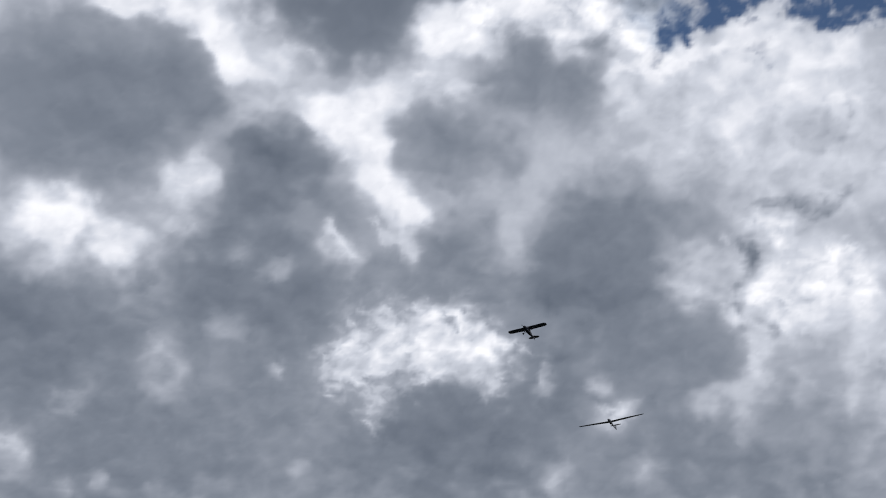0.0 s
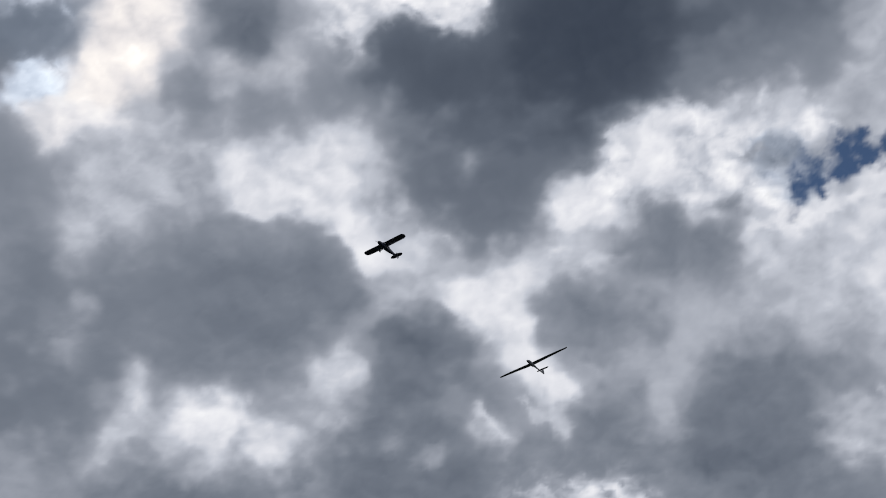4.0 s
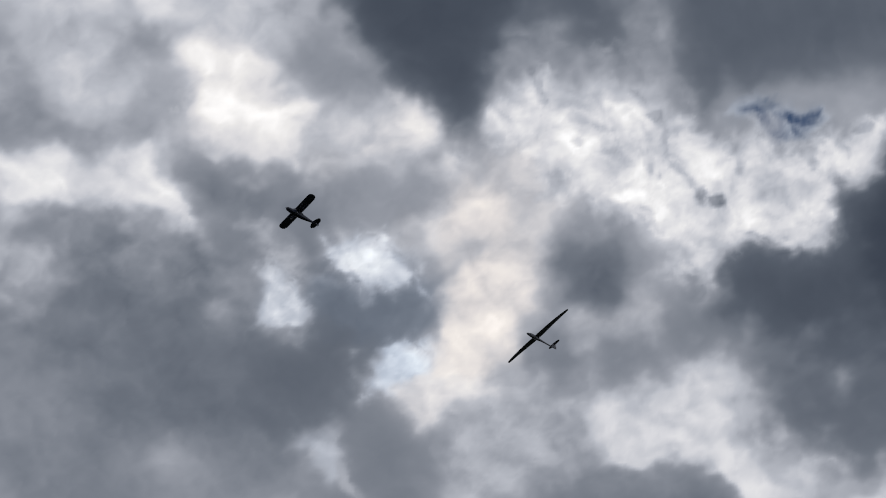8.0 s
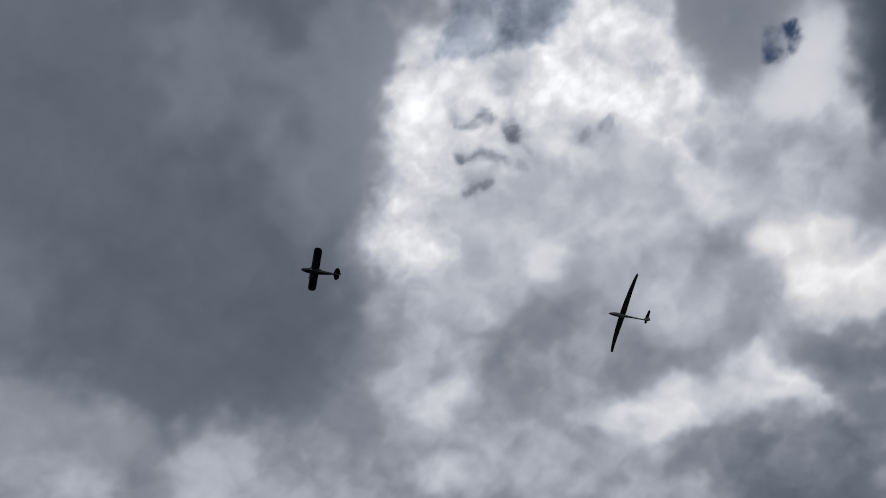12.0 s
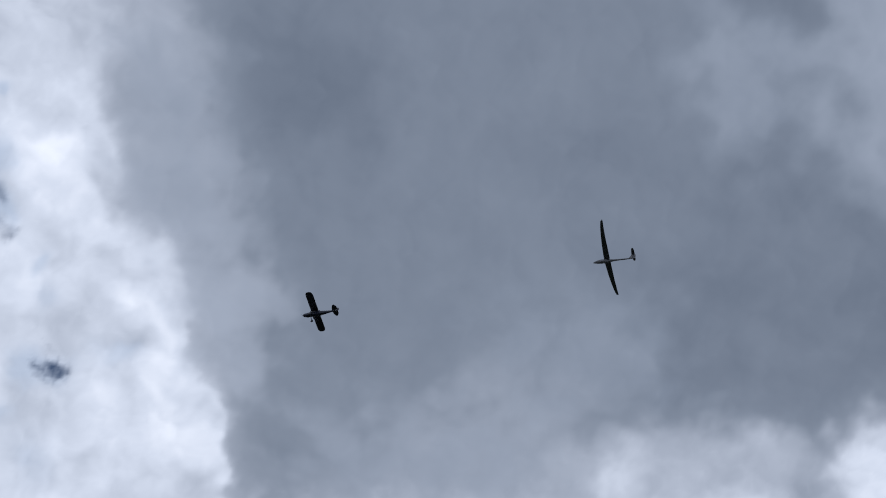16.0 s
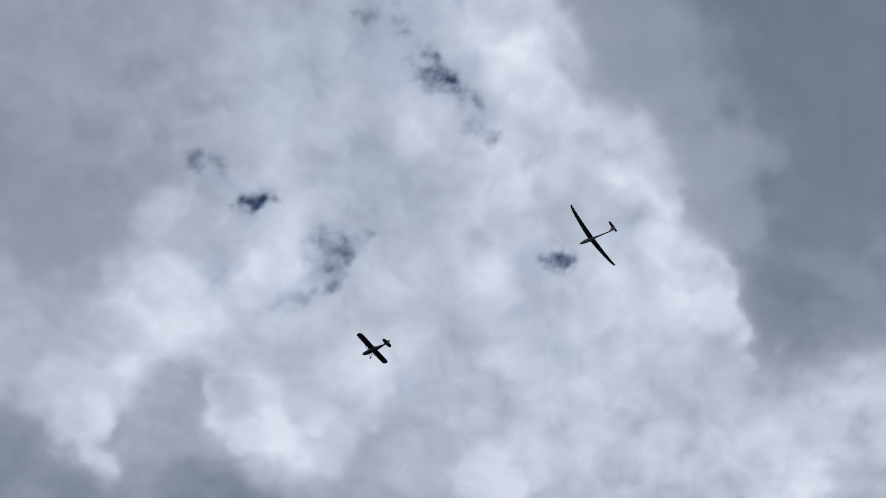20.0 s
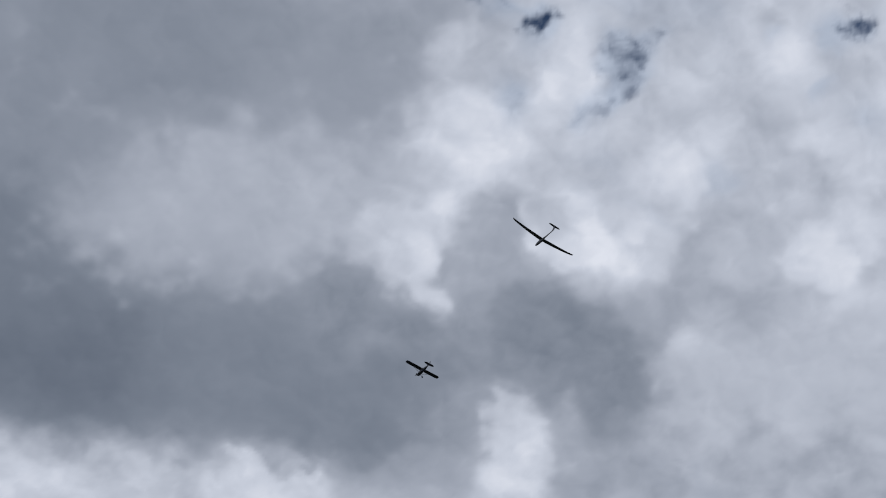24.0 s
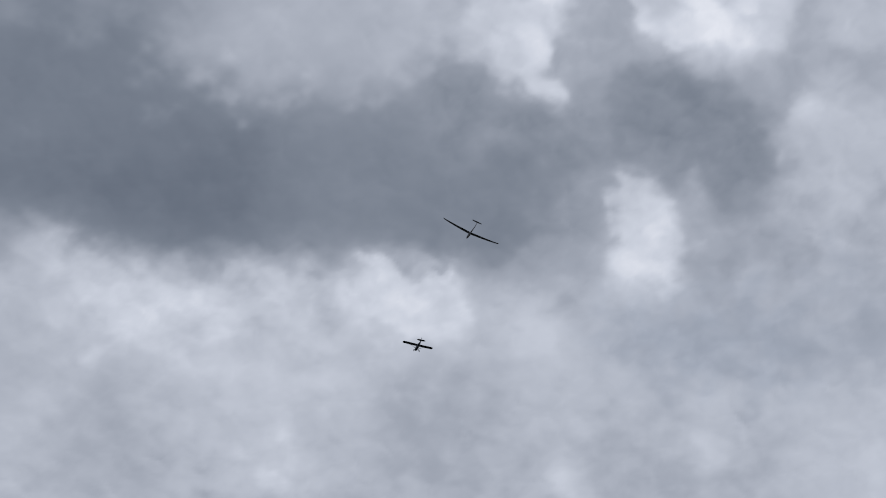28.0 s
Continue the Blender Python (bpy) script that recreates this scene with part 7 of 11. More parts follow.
cloud("bright_cloud", "grey folds behind the crumbling edge",
      mass(0.89, 0.63, 0, -30.66, 29.56, -30.10, 30.90, -28.41, 31.84, -28.54, 33.08, -29.87, 33.12, -31.33, 31.09),
      mass(0.84, 0.76, 0, -34.50, 27.51, -32.77, 29.01, -31.78, 31.10, -32.87, 31.92, -34.68, 29.99, -35.27, 28.13),
      streak(0.71, 0.19, 0, 0.17, -29.97, 30.36, -29.23, 30.66, -28.03, 31.16),
      streak(0.81, 0.19, 0, 0.15, -27.19, 31.62, -26.17, 32.19),
      mass(1.00, 0.63, 0, -34.40, 30.09, -33.30, 31.19, -33.67, 32.10, -34.90, 31.54, -35.26, 30.53),
      mass(1.02, 0.51, 0, -28.67, 34.32, -27.60, 35.28, -27.69, 36.53, -29.09, 36.14, -29.40, 34.96),
      mass(0.68, 0.76, 0, -37.09, 32.42, -35.29, 33.91, -33.83, 34.80, -34.29, 35.52, -35.99, 34.99, -37.62, 33.42))
cloud("dark_cloud", "slate bank with thin places beside the sun",
      mass(0.47, 1.42, 0, -33.5, 52.6, -27.8, 55.2, -24.1, 57.5, -24.3, 59.9, -27.1, 61.0, -35.3, 57.6),
      mass(0.41, 0.82, 0, -28.06, 46.28, -26.92, 46.91, -26.48, 48.29, -26.70, 49.63, -27.74, 50.67, -29.51, 50.39, -31.72, 48.86, -31.33, 47.80, -28.88, 48.60, -27.82, 48.19),
      mass(0.48, 0.69, -0.6, -24.75, 47.90, -23.62, 48.69, -23.70, 49.68, -24.94, 50.67, -25.87, 49.94, -25.25, 48.74),
      mass(0.50, 1.14, 0, -24.1, 57.5, -21.3, 58.0, -21.4, 60.4, -22.7, 61.6, -24.9, 60.5),
      mass(0.54, 1.07, 0, -28.9, 52.7, -25.0, 54.1, -22.6, 55.5, -23.0, 57.0, -25.8, 56.5, -28.8, 54.6),
      mass(0.46, 1.26, 0, -35.3, 57.6, -29.2, 59.8, -26.4, 62.0, -27.1, 63.8, -36.1, 60.1))
cloud("bright_cloud", "pale wisps and breaks along the slate bank",
      mass(0.72, 0.51, 0, -30.70, 51.14, -29.23, 51.63, -29.18, 52.17, -30.13, 52.20, -30.68, 51.77),
      streak(0.79, 0.23, 0, 0.17, -30.50, 52.25, -30.37, 52.92, -30.08, 53.45, -29.84, 54.17),
      puff(0.70, 0.34, 0, -26.30, 59.20, 0.54, 0.42, 19),
      mass(0.66, 0.57, 0, -28.02, 59.19, -26.86, 59.41, -26.95, 60.60, -27.88, 60.37),
      mass(0.90, 0.44, 0, -25.76, 63.04, -24.88, 62.13, -24.52, 62.65, -24.70, 63.80, -25.40, 64.07, -25.82, 63.73),
      mass(0.96, 0.44, 0, -22.82, 64.39, -21.79, 63.80, -20.95, 64.54, -21.46, 65.58, -23.36, 65.02),
      mass(0.92, 0.44, 0, -17.79, 63.98, -16.66, 63.46, -15.51, 63.92, -15.43, 64.73, -16.68, 64.65),
      mass(0.82, 0.63, 0, -30.21, 46.03, -28.71, 46.83, -28.43, 47.96, -29.08, 48.52, -30.74, 47.43),
      streak(0.83, 0.31, 0, 0.21, -26.35, 45.92, -26.26, 46.96, -26.03, 47.65))
cloud("sunlit_gap", "cyan-white holes near the hidden sun",
      mass(0.92, 0.57, -0.6, -27.62, 51.02, -26.94, 50.36, -25.60, 50.54, -24.59, 51.81, -24.54, 52.44, -26.03, 51.92),
      mass(1.03, 0.25, -1.4, -27.03, 50.63, -26.28, 50.50, -25.32, 51.15, -25.17, 51.78, -26.19, 51.66, -26.97, 51.17),
      mass(0.98, 0.44, -0.5, -25.97, 47.47, -25.18, 47.15, -24.76, 47.60, -24.92, 48.45, -25.67, 48.28))
cloud("cream_cloud", "cream-lit veil round the sun",
      mass(0.82, 0.82, 0.4, -20.86, 46.39, -17.10, 47.50, -18.54, 49.47, -19.27, 50.46, -20.67, 50.45, -21.09, 48.71),
      mass(0.95, 0.57, 0.8, -22.84, 49.16, -22.00, 49.43, -22.38, 50.72, -23.46, 51.99, -24.27, 52.33, -25.18, 52.22, -24.09, 50.97),
      mass(1.00, 0.25, 0.9, -22.79, 49.37, -22.24, 49.45, -22.48, 50.28, -22.96, 50.33),
      mass(0.97, 0.44, 0.4, -26.47, 52.17, -25.40, 52.14, -24.66, 52.81, -24.61, 53.44, -26.06, 53.51, -26.49, 52.98),
      streak(0.93, 0.11, 0.3, 0.10, -24.67, 53.66, -23.20, 54.34, -21.90, 54.84),
      mass(0.86, 0.57, 0.2, -19.32, 52.36, -17.49, 52.57, -15.59, 53.47, -15.99, 54.17, -17.80, 53.80, -19.10, 53.33))
cloud("grey_cloud", "loose grey scraps before the bright veil",
      mass(0.46, 0.76, 0, -18.90, 50.37, -17.81, 50.18, -16.58, 50.81, -16.48, 51.84, -17.44, 52.38, -18.73, 51.93, -19.10, 51.12),
      puff(0.37, 0.42, 0, -17.75, 51.30, 0.65, 0.54, 15),
      mass(0.54, 0.44, 0, -22.01, 52.26, -20.95, 52.28, -19.93, 52.89, -20.31, 53.39, -21.65, 53.08),
      mass(0.46, 0.51, 0, -21.29, 53.50, -20.33, 53.48, -19.75, 53.96, -20.17, 54.65, -21.05, 54.38),
      mass(0.56, 0.57, 0, -17.84, 54.90, -16.62, 54.82, -16.08, 55.56, -16.51, 56.36, -17.39, 56.03),
      mass(0.58, 0.57, 0, -22.25, 55.24, -20.67, 55.62, -19.78, 56.39, -20.24, 56.76, -21.79, 56.20),
      puff(0.54, 0.19, 0, -18.12, 54.12, 0.31, 0.19, 15),
      mass(0.59, 0.44, 0, -24.81, 52.55, -23.68, 52.73, -22.71, 53.46, -23.09, 53.95, -24.39, 53.52))
cloud("bright_rift", "white rift running down from the sun",
      mass(1.00, 0.38, 0, -15.58, 56.49, -14.32, 56.78, -14.19, 57.82, -14.98, 58.64, -14.49, 59.76, -13.95, 60.68, -14.40, 61.28, -14.79, 60.59, -15.26, 59.38, -15.74, 58.26, -16.19, 57.55),
      mass(0.91, 0.57, 0, -19.14, 56.26, -18.01, 56.57, -17.35, 57.35, -17.12, 57.92, -18.27, 57.62, -19.08, 56.99),
      mass(0.90, 0.44, 0, -20.94, 56.66, -19.54, 56.86, -18.82, 57.87, -20.23, 57.68),
      streak(0.77, 0.15, 0, 0.11, -15.14, 57.20, -14.73, 58.10, -14.86, 58.87))
cloud("dark_cloud", "blue-black heart of the storm cloud",
      mass(0.27, 0.95, 0, -6.83, 52.53, -4.14, 52.57, -1.11, 52.97, -0.86, 54.53, -2.18, 56.11, -4.16, 57.23, -6.16, 56.75, -7.32, 55.38, -7.54, 53.97),
      mass(0.31, 0.76, 0, -12.74, 53.34, -11.69, 52.78, -10.12, 53.00, -8.39, 53.62, -7.16, 54.43, -7.94, 56.27, -10.70, 55.96, -12.31, 54.63),
      mass(0.47, 0.82, 0, -0.66, 51.12, 1.24, 51.33, 1.04, 53.20, -0.12, 53.84, -1.32, 52.94),
      mass(0.36, 0.76, 0, 1.16, 52.08, 5.39, 51.69, 5.18, 54.65, 2.14, 55.20, 1.00, 53.58),
      mass(0.45, 0.95, 0, -0.69, 54.93, 2.15, 55.01, 5.16, 54.84, 5.03, 56.52, 1.33, 56.66, -1.12, 56.62),
      mass(0.36, 0.76, 0, -10.39, 56.81, -7.81, 56.88, -5.38, 57.65, -5.07, 58.67, -6.96, 58.79, -9.23, 58.22, -10.50, 57.39),
      mass(0.43, 0.69, 0, -13.04, 58.07, -10.65, 58.16, -10.45, 59.59, -11.96, 59.89, -13.04, 59.27),
      mass(0.54, 0.88, 0, -10.30, 58.82, -7.03, 59.17, -7.52, 60.68, -10.12, 60.44),
      mass(0.48, 0.63, 0, -9.66, 60.52, -7.75, 60.64, -7.18, 61.51, -8.72, 62.06, -9.60, 61.52),
      mass(0.77, 0.38, 0, -10.19, 58.24, -9.53, 57.87, -9.25, 58.31, -9.89, 58.54),
      mass(0.54, 0.82, 0, -15.45, 53.90, -13.17, 54.24, -12.74, 55.53, -15.27, 55.15))
cloud("torn_cloud", "torn bright cloud at the edge of the storm",
      mass(0.92, 0.55, 0, -3.90, 58.63, -2.58, 57.42, -0.30, 57.28, 1.31, 56.85, 3.89, 56.84, 4.86, 58.59, 2.19, 59.01, 0.71, 60.25, -1.78, 60.03, -3.78, 59.42),
      mass(0.99, 0.35, 0, -3.73, 58.26, -2.86, 57.78, -2.23, 58.24, -3.27, 59.09, -3.83, 58.93),
      mass(0.97, 0.35, 0, -6.66, 59.82, -5.65, 59.38, -4.28, 59.65, -4.15, 60.35, -5.63, 60.75, -6.66, 60.51),
      mass(0.95, 0.35, 0, -8.52, 62.29, -7.01, 61.93, -5.33, 61.87, -5.40, 62.35, -7.11, 62.51),
      mass(0.68, 0.30, -0.8, 1.99, 58.81, 3.74, 58.53, 4.75, 59.91, 3.49, 61.18, 2.48, 60.56),
      mass(0.97, 0.25, 0, 2.03, 60.53, 3.34, 60.89, 4.18, 61.40, 2.82, 61.53),
      streak(0.74, 0.11, 0, 0.10, -1.31, 58.14, -0.59, 57.83, -0.44, 58.42),
      streak(0.72, 0.11, 0, 0.10, 0.84, 59.11, 1.71, 59.36, 2.41, 59.03),
      mass(0.64, 0.20, 0, -1.06, 57.98, -0.49, 57.93, -0.47, 58.32, -0.99, 58.33),
      streak(0.66, 0.13, 0, 0.11, 0.40, 60.90, 1.33, 60.77),
      streak(0.79, 0.11, 0, 0.10, -0.35, 59.59, 0.05, 60.01, -0.22, 60.37),
      streak(0.81, 0.11, 0, 0.10, -2.56, 58.98, -1.71, 59.46))
cloud("grey_cloud", "grey heaps below the torn cloud",
      mass(0.48, 0.69, 0, -5.31, 61.77, -2.65, 61.30, -0.31, 61.13, 0.96, 61.99, 0.35, 63.29, -1.96, 63.11, -4.00, 62.51),
      mass(0.47, 0.63, 0, -7.39, 63.44, -6.21, 62.92, -5.11, 63.55, -4.81, 64.75, -5.87, 65.30, -7.01, 64.86),
      mass(0.73, 0.82, 0, -4.14, 63.47, -0.62, 63.60, -0.35, 65.15, -3.24, 65.49),
      mass(0.47, 0.76, 0, -0.47, 66.10, 3.05, 65.51, 4.04, 67.41, 2.66, 69.05, -0.33, 68.75, -1.16, 67.76),
      mass(1.00, 0.44, 0, -10.05, 62.63, -8.35, 62.71, -8.04, 63.74, -8.41, 64.47, -7.83, 65.33, -6.72, 66.07, -7.02, 66.41, -8.41, 65.83, -9.47, 64.89, -9.58, 64.09),
      mass(0.75, 0.63, 0, -3.29, 65.87, -1.93, 66.37, -1.92, 68.08, -2.93, 68.38, -3.51, 67.38),
      streak(0.93, 0.19, 0, 0.17, -10.66, 66.65, -10.16, 67.31, -9.74, 67.76))
cloud("grey_cloud", "streaked grey veil over the sun side",
      mass(0.69, 1.07, 0, -34.8, 30.7, -28.8, 34.5, -28.0, 37.4, -29.5, 39.2, -32.1, 38.1, -37.2, 34.5),
      streak(0.84, 0.38, 0, 0.23, -33.88, 33.79, -33.45, 35.85, -33.14, 36.95),
      streak(0.82, 0.38, 0, 0.19, -32.50, 34.67, -31.86, 36.85, -31.70, 37.84),
      streak(0.85, 0.34, 0, 0.23, -31.04, 34.25, -29.99, 35.32, -28.45, 36.01),
      mass(0.65, 0.76, 0, -25.01, 39.02, -23.20, 39.74, -22.75, 41.27, -23.55, 42.38, -25.03, 41.41, -25.44, 40.31),
      streak(0.78, 0.27, 0, 0.19, -23.70, 38.84, -22.73, 39.77, -22.39, 41.02),
      mass(0.54, 0.76, 0, -30.33, 41.13, -28.72, 41.83, -26.87, 43.06, -26.45, 44.18, -27.89, 44.06, -29.54, 43.37, -30.42, 42.20),
      mass(0.59, 0.82, 0, -25.19, 44.17, -23.31, 44.90, -22.07, 45.93, -22.69, 46.72, -24.40, 46.10, -25.43, 45.14),
      mass(0.51, 0.95, 0, -36.64, 35.11, -33.96, 37.10, -31.35, 38.95, -32.65, 39.06, -35.16, 37.46, -37.24, 36.07))
cloud("cream_cloud", "pinkish white tuft with small flecks",
      mass(0.99, 0.63, 0.3, -28.65, 38.09, -27.59, 37.93, -26.79, 38.70, -26.40, 39.80, -26.36, 41.13, -26.81, 41.99, -27.67, 42.19, -28.73, 41.38, -29.31, 40.16, -29.12, 38.93),
      mass(1.04, 0.44, 0.3, -28.56, 38.81, -27.54, 38.73, -27.15, 39.82, -27.12, 41.16, -27.97, 41.36, -28.74, 40.48, -28.93, 39.48),
      puff(0.78, 0.08, 0, -28.09, 39.96, 0.11, 0.08, 29),
      mass(0.95, 0.63, 0.2, -26.26, 41.41, -25.20, 41.75, -23.90, 43.08, -22.54, 43.32, -21.47, 43.63, -22.26, 44.76, -23.31, 44.90, -24.34, 43.95, -25.70, 43.69, -26.52, 42.37),
      mass(1.00, 0.44, 0.4, -24.56, 43.40, -23.55, 43.36, -22.88, 44.02, -23.58, 44.44, -24.42, 44.12))
cloud("bright_cloud", "long white streaks trailing off",
      mass(0.97, 0.57, 0, -37.54, 36.55, -35.36, 37.79, -34.31, 38.93, -32.76, 39.67, -31.64, 39.45, -30.99, 40.07, -31.09, 41.58, -31.22, 42.97, -31.84, 42.49, -32.77, 41.02, -34.61, 39.87, -36.14, 39.10, -38.04, 37.35),
      streak(1.03, 0.19, 0, 0.17, -32.48, 39.62, -31.74, 40.52, -31.46, 41.81, -31.36, 42.77),
      streak(1.02, 0.23, 0, 0.19, -37.30, 36.95, -35.89, 37.85, -34.66, 39.11),
      puff(0.73, 0.19, 0, -31.93, 45.92, 0.57, 0.23, 52))
cloud("dark_cloud", "hanging dark tip of the storm base",
      mass(0.37, 0.69, 0, -21.87, 38.06, -17.07, 40.37, -18.58, 42.63, -19.62, 43.85, -20.68, 44.54, -21.19, 44.08, -21.33, 42.83, -22.06, 41.83, -22.32, 40.40),
      mass(0.33, 0.76, 0, -18.26, 50.63, -17.10, 50.79, -16.43, 51.79, -17.09, 52.48, -18.18, 52.14, -18.58, 51.34),
      mass(0.45, 0.76, 0, -28.31, 47.83, -26.59, 48.50, -24.79, 50.05, -25.55, 50.56, -27.29, 49.90, -28.75, 48.70),
      mass(0.56, 0.76, 0, -19.97, 53.93, -17.40, 54.96, -15.98, 56.32, -16.13, 57.28, -18.51, 56.40, -20.01, 55.18),
      mass(0.45, 0.69, 0, -20.17, 57.30, -17.96, 58.05, -16.22, 59.28, -15.49, 60.54, -15.92, 61.58, -21.21, 59.66),
      mass(0.43, 0.76, 0, -13.18, 58.50, -11.40, 58.26, -9.63, 58.59, -8.38, 59.53, -7.93, 61.59, -11.65, 60.76, -12.96, 59.77),
      puff(0.48, 0.34, 0, -20.66, 54.07, 0.46, 0.65, 23))
cloud("sunlit_gap", "bluish white holes glowing through the bank",
      mass(0.99, 0.38, -0.8, -30.87, 47.09, -29.95, 46.05, -29.13, 45.94, -29.13, 46.94, -28.61, 47.67, -28.70, 48.61, -29.55, 48.26, -29.69, 47.52, -30.51, 47.62),
      mass(1.05, 0.20, -0.8, -29.93, 46.50, -29.35, 46.38, -29.51, 47.18, -30.09, 47.30),
      mass(1.01, 0.38, -0.9, -26.73, 46.23, -25.73, 46.75, -24.80, 47.44, -24.73, 48.34, -25.52, 48.39, -26.25, 47.80, -26.79, 46.86),
      mass(1.07, 0.20, -0.9, -25.94, 47.19, -24.93, 47.70, -25.18, 48.23, -26.00, 47.82),
      mass(1.04, 0.38, -1.2, -27.34, 50.53, -26.25, 50.42, -25.30, 51.11, -25.22, 52.02, -26.73, 51.93, -27.47, 51.34),
      streak(0.76, 0.23, -0.6, 0.15, -27.95, 47.13, -26.51, 48.33, -25.04, 49.50),
      mass(0.80, 0.44, 0, -30.78, 50.91, -30.06, 51.30, -29.78, 52.32, -29.92, 53.12, -30.57, 53.10, -30.70, 52.05))
cloud("cream_cloud", "cream light at the foot of the veil",
      mass(1.01, 0.51, 0.5, -26.73, 51.93, -25.26, 52.10, -23.48, 53.25, -22.87, 54.17, -24.45, 53.67, -25.59, 53.35, -26.39, 53.39, -26.77, 52.56),
      mass(0.86, 0.57, 0.6, -20.73, 48.92, -19.74, 48.93, -19.81, 50.19, -20.87, 51.43, -21.33, 50.80))
cloud("bright_cloud", "white shaft of cloud below the storm",
      mass(0.99, 0.51, 0, -15.52, 56.69, -14.37, 56.58, -13.69, 57.32, -13.86, 58.67, -13.93, 60.05, -13.92, 60.95, -14.61, 60.83, -15.13, 59.66, -16.00, 58.76, -15.74, 57.83),
      mass(0.94, 0.44, 0, -19.13, 56.36, -18.16, 56.74, -17.04, 57.67, -15.78, 58.23, -16.22, 58.68, -17.85, 57.78, -19.00, 56.93))
cloud("torn_cloud", "grey flecks and arcs in the white field",
      mass(1.01, 0.50, 0, -16.60, 46.25, -14.50, 46.91, -12.83, 48.60, -11.14, 50.25, -8.89, 51.62, -8.53, 53.15, -10.32, 52.97, -12.25, 51.90, -14.19, 50.78, -15.88, 49.07, -17.14, 47.50),
      mass(1.02, 0.40, 0, -7.75, 50.99, -6.22, 50.47, -5.20, 50.59, -4.93, 51.85, -7.26, 52.14),
      mass(0.85, 0.40, 0, -17.39, 44.22, -16.71, 44.31, -16.49, 45.45, -17.33, 45.73, -17.68, 45.15),
      streak(0.69, 0.13, 0, 0.11, -16.99, 44.40, -17.22, 45.46),
      puff(0.78, 0.11, 0, -13.74, 46.79, 0.27, 0.11, 21),
      puff(0.70, 0.10, 0, -13.42, 47.44, 0.23, 0.11, 21),
      streak(0.87, 0.11, 0, 0.10, -14.30, 46.99, -13.85, 48.21, -14.42, 49.02),
      streak(0.84, 0.10, 0, 0.08, -13.17, 48.26, -13.67, 49.52),
      streak(0.76, 0.11, 0, 0.10, -14.41, 48.41, -14.22, 49.10),
      puff(0.78, 0.10, 0, -16.50, 47.14, 0.17, 0.08, 23),
      mass(0.57, 0.12, 0, -12.87, 50.34, -12.48, 50.38, -12.56, 50.87, -12.84, 50.87),
      mass(0.54, 0.12, 0, -12.42, 50.81, -11.83, 50.82, -11.90, 51.31, -12.40, 51.19),
      puff(0.85, 0.11, 0, -12.04, 48.69, 0.27, 0.15, 20),
      streak(0.69, 0.11, 0, 0.10, -10.86, 49.53, -10.93, 50.32),
      streak(0.73, 0.11, 0, 0.10, -9.51, 49.59, -9.34, 50.36),
      streak(0.73, 0.11, 0, 0.10, -10.05, 49.20, -9.95, 49.85),
      puff(0.78, 0.11, 0, -6.12, 50.50, 0.31, 0.15, 17),
      puff(0.74, 0.11, 0, -5.61, 51.25, 0.19, 0.19, 17),
      mass(0.77, 0.35, -0.8, -10.38, 48.27, -9.27, 48.36, -8.00, 49.20, -7.62, 50.02, -8.36, 50.18, -9.61, 49.25))
cloud("dark_cloud", "broad smooth slate base",
      mass(0.43, 1.42, 0, -34.6, 7.5, -27.7, 18.9, -32.4, 22.0, -35.1, 23.2, -37.5, 25.0, -40.3, 26.0, -43.0, 26.8, -45.7, 24.2, -47.8, 20.4, -48.7, 17.0, -44.3, 13.1),
      mass(0.55, 0.95, 0, -30.02, 18.73, -28.66, 20.78, -31.76, 22.32, -34.43, 23.56, -35.34, 22.88, -33.24, 20.78))
cloud("dark_cloud", "smooth grey underside with faint folds",
      mass(0.48, 1.89, 0, -33.0, -0.4, -30.7, 15.1, -41.4, 17.1, -43.6, 12.1, -44.9, 5.7, -45.0, 1.8, -40.6, -0.2),
      mass(0.43, 1.42, 0, -36.7, -1.1, -36.0, 1.7, -37.3, 4.3, -39.9, 3.8, -40.7, 1.7, -39.7, -0.5),
      mass(0.45, 1.26, 0, -39.7, 10.6, -38.6, 13.4, -38.5, 16.0, -39.5, 15.9, -40.5, 12.9),
      mass(0.55, 1.58, -0.15, -34.1, 15.4, -33.5, 17.3, -34.1, 19.9, -36.9, 20.3, -38.1, 18.0, -36.9, 16.1),
      mass(0.58, 1.26, -0.15, -31.6, 19.9, -30.9, 22.5, -38.3, 24.3, -38.6, 22.3, -36.2, 20.9),
      mass(0.46, 1.58, 0, -40.0, 17.5, -38.8, 20.9, -40.1, 22.6, -42.2, 22.2, -42.6, 19.1),
      mass(0.53, 1.58, -0.15, -45.6, 9.7, -44.4, 14.4, -45.1, 16.7, -47.2, 15.9, -48.0, 11.6),
      mass(0.46, 1.42, 0, -44.3, 18.3, -42.5, 22.6, -43.6, 24.3, -45.8, 23.3, -47.3, 20.1, -46.2, 18.6),
      mass(0.57, 1.42, -0.15, -50.3, 3.2, -49.5, 8.5, -49.4, 12.9, -51.0, 12.7, -52.4, 5.2),
      mass(0.58, 1.58, -0.15, -37.7, -4.7, -37.6, -2.9, -40.2, -1.7, -42.8, -1.0, -44.1, -2.4, -43.4, -3.7, -40.9, -4.5),
      mass(0.61, 1.33, -0.15, -44.5, -2.6, -44.4, -0.5, -46.2, 0.8, -48.6, 0.6, -49.0, -0.7, -47.9, -1.6))
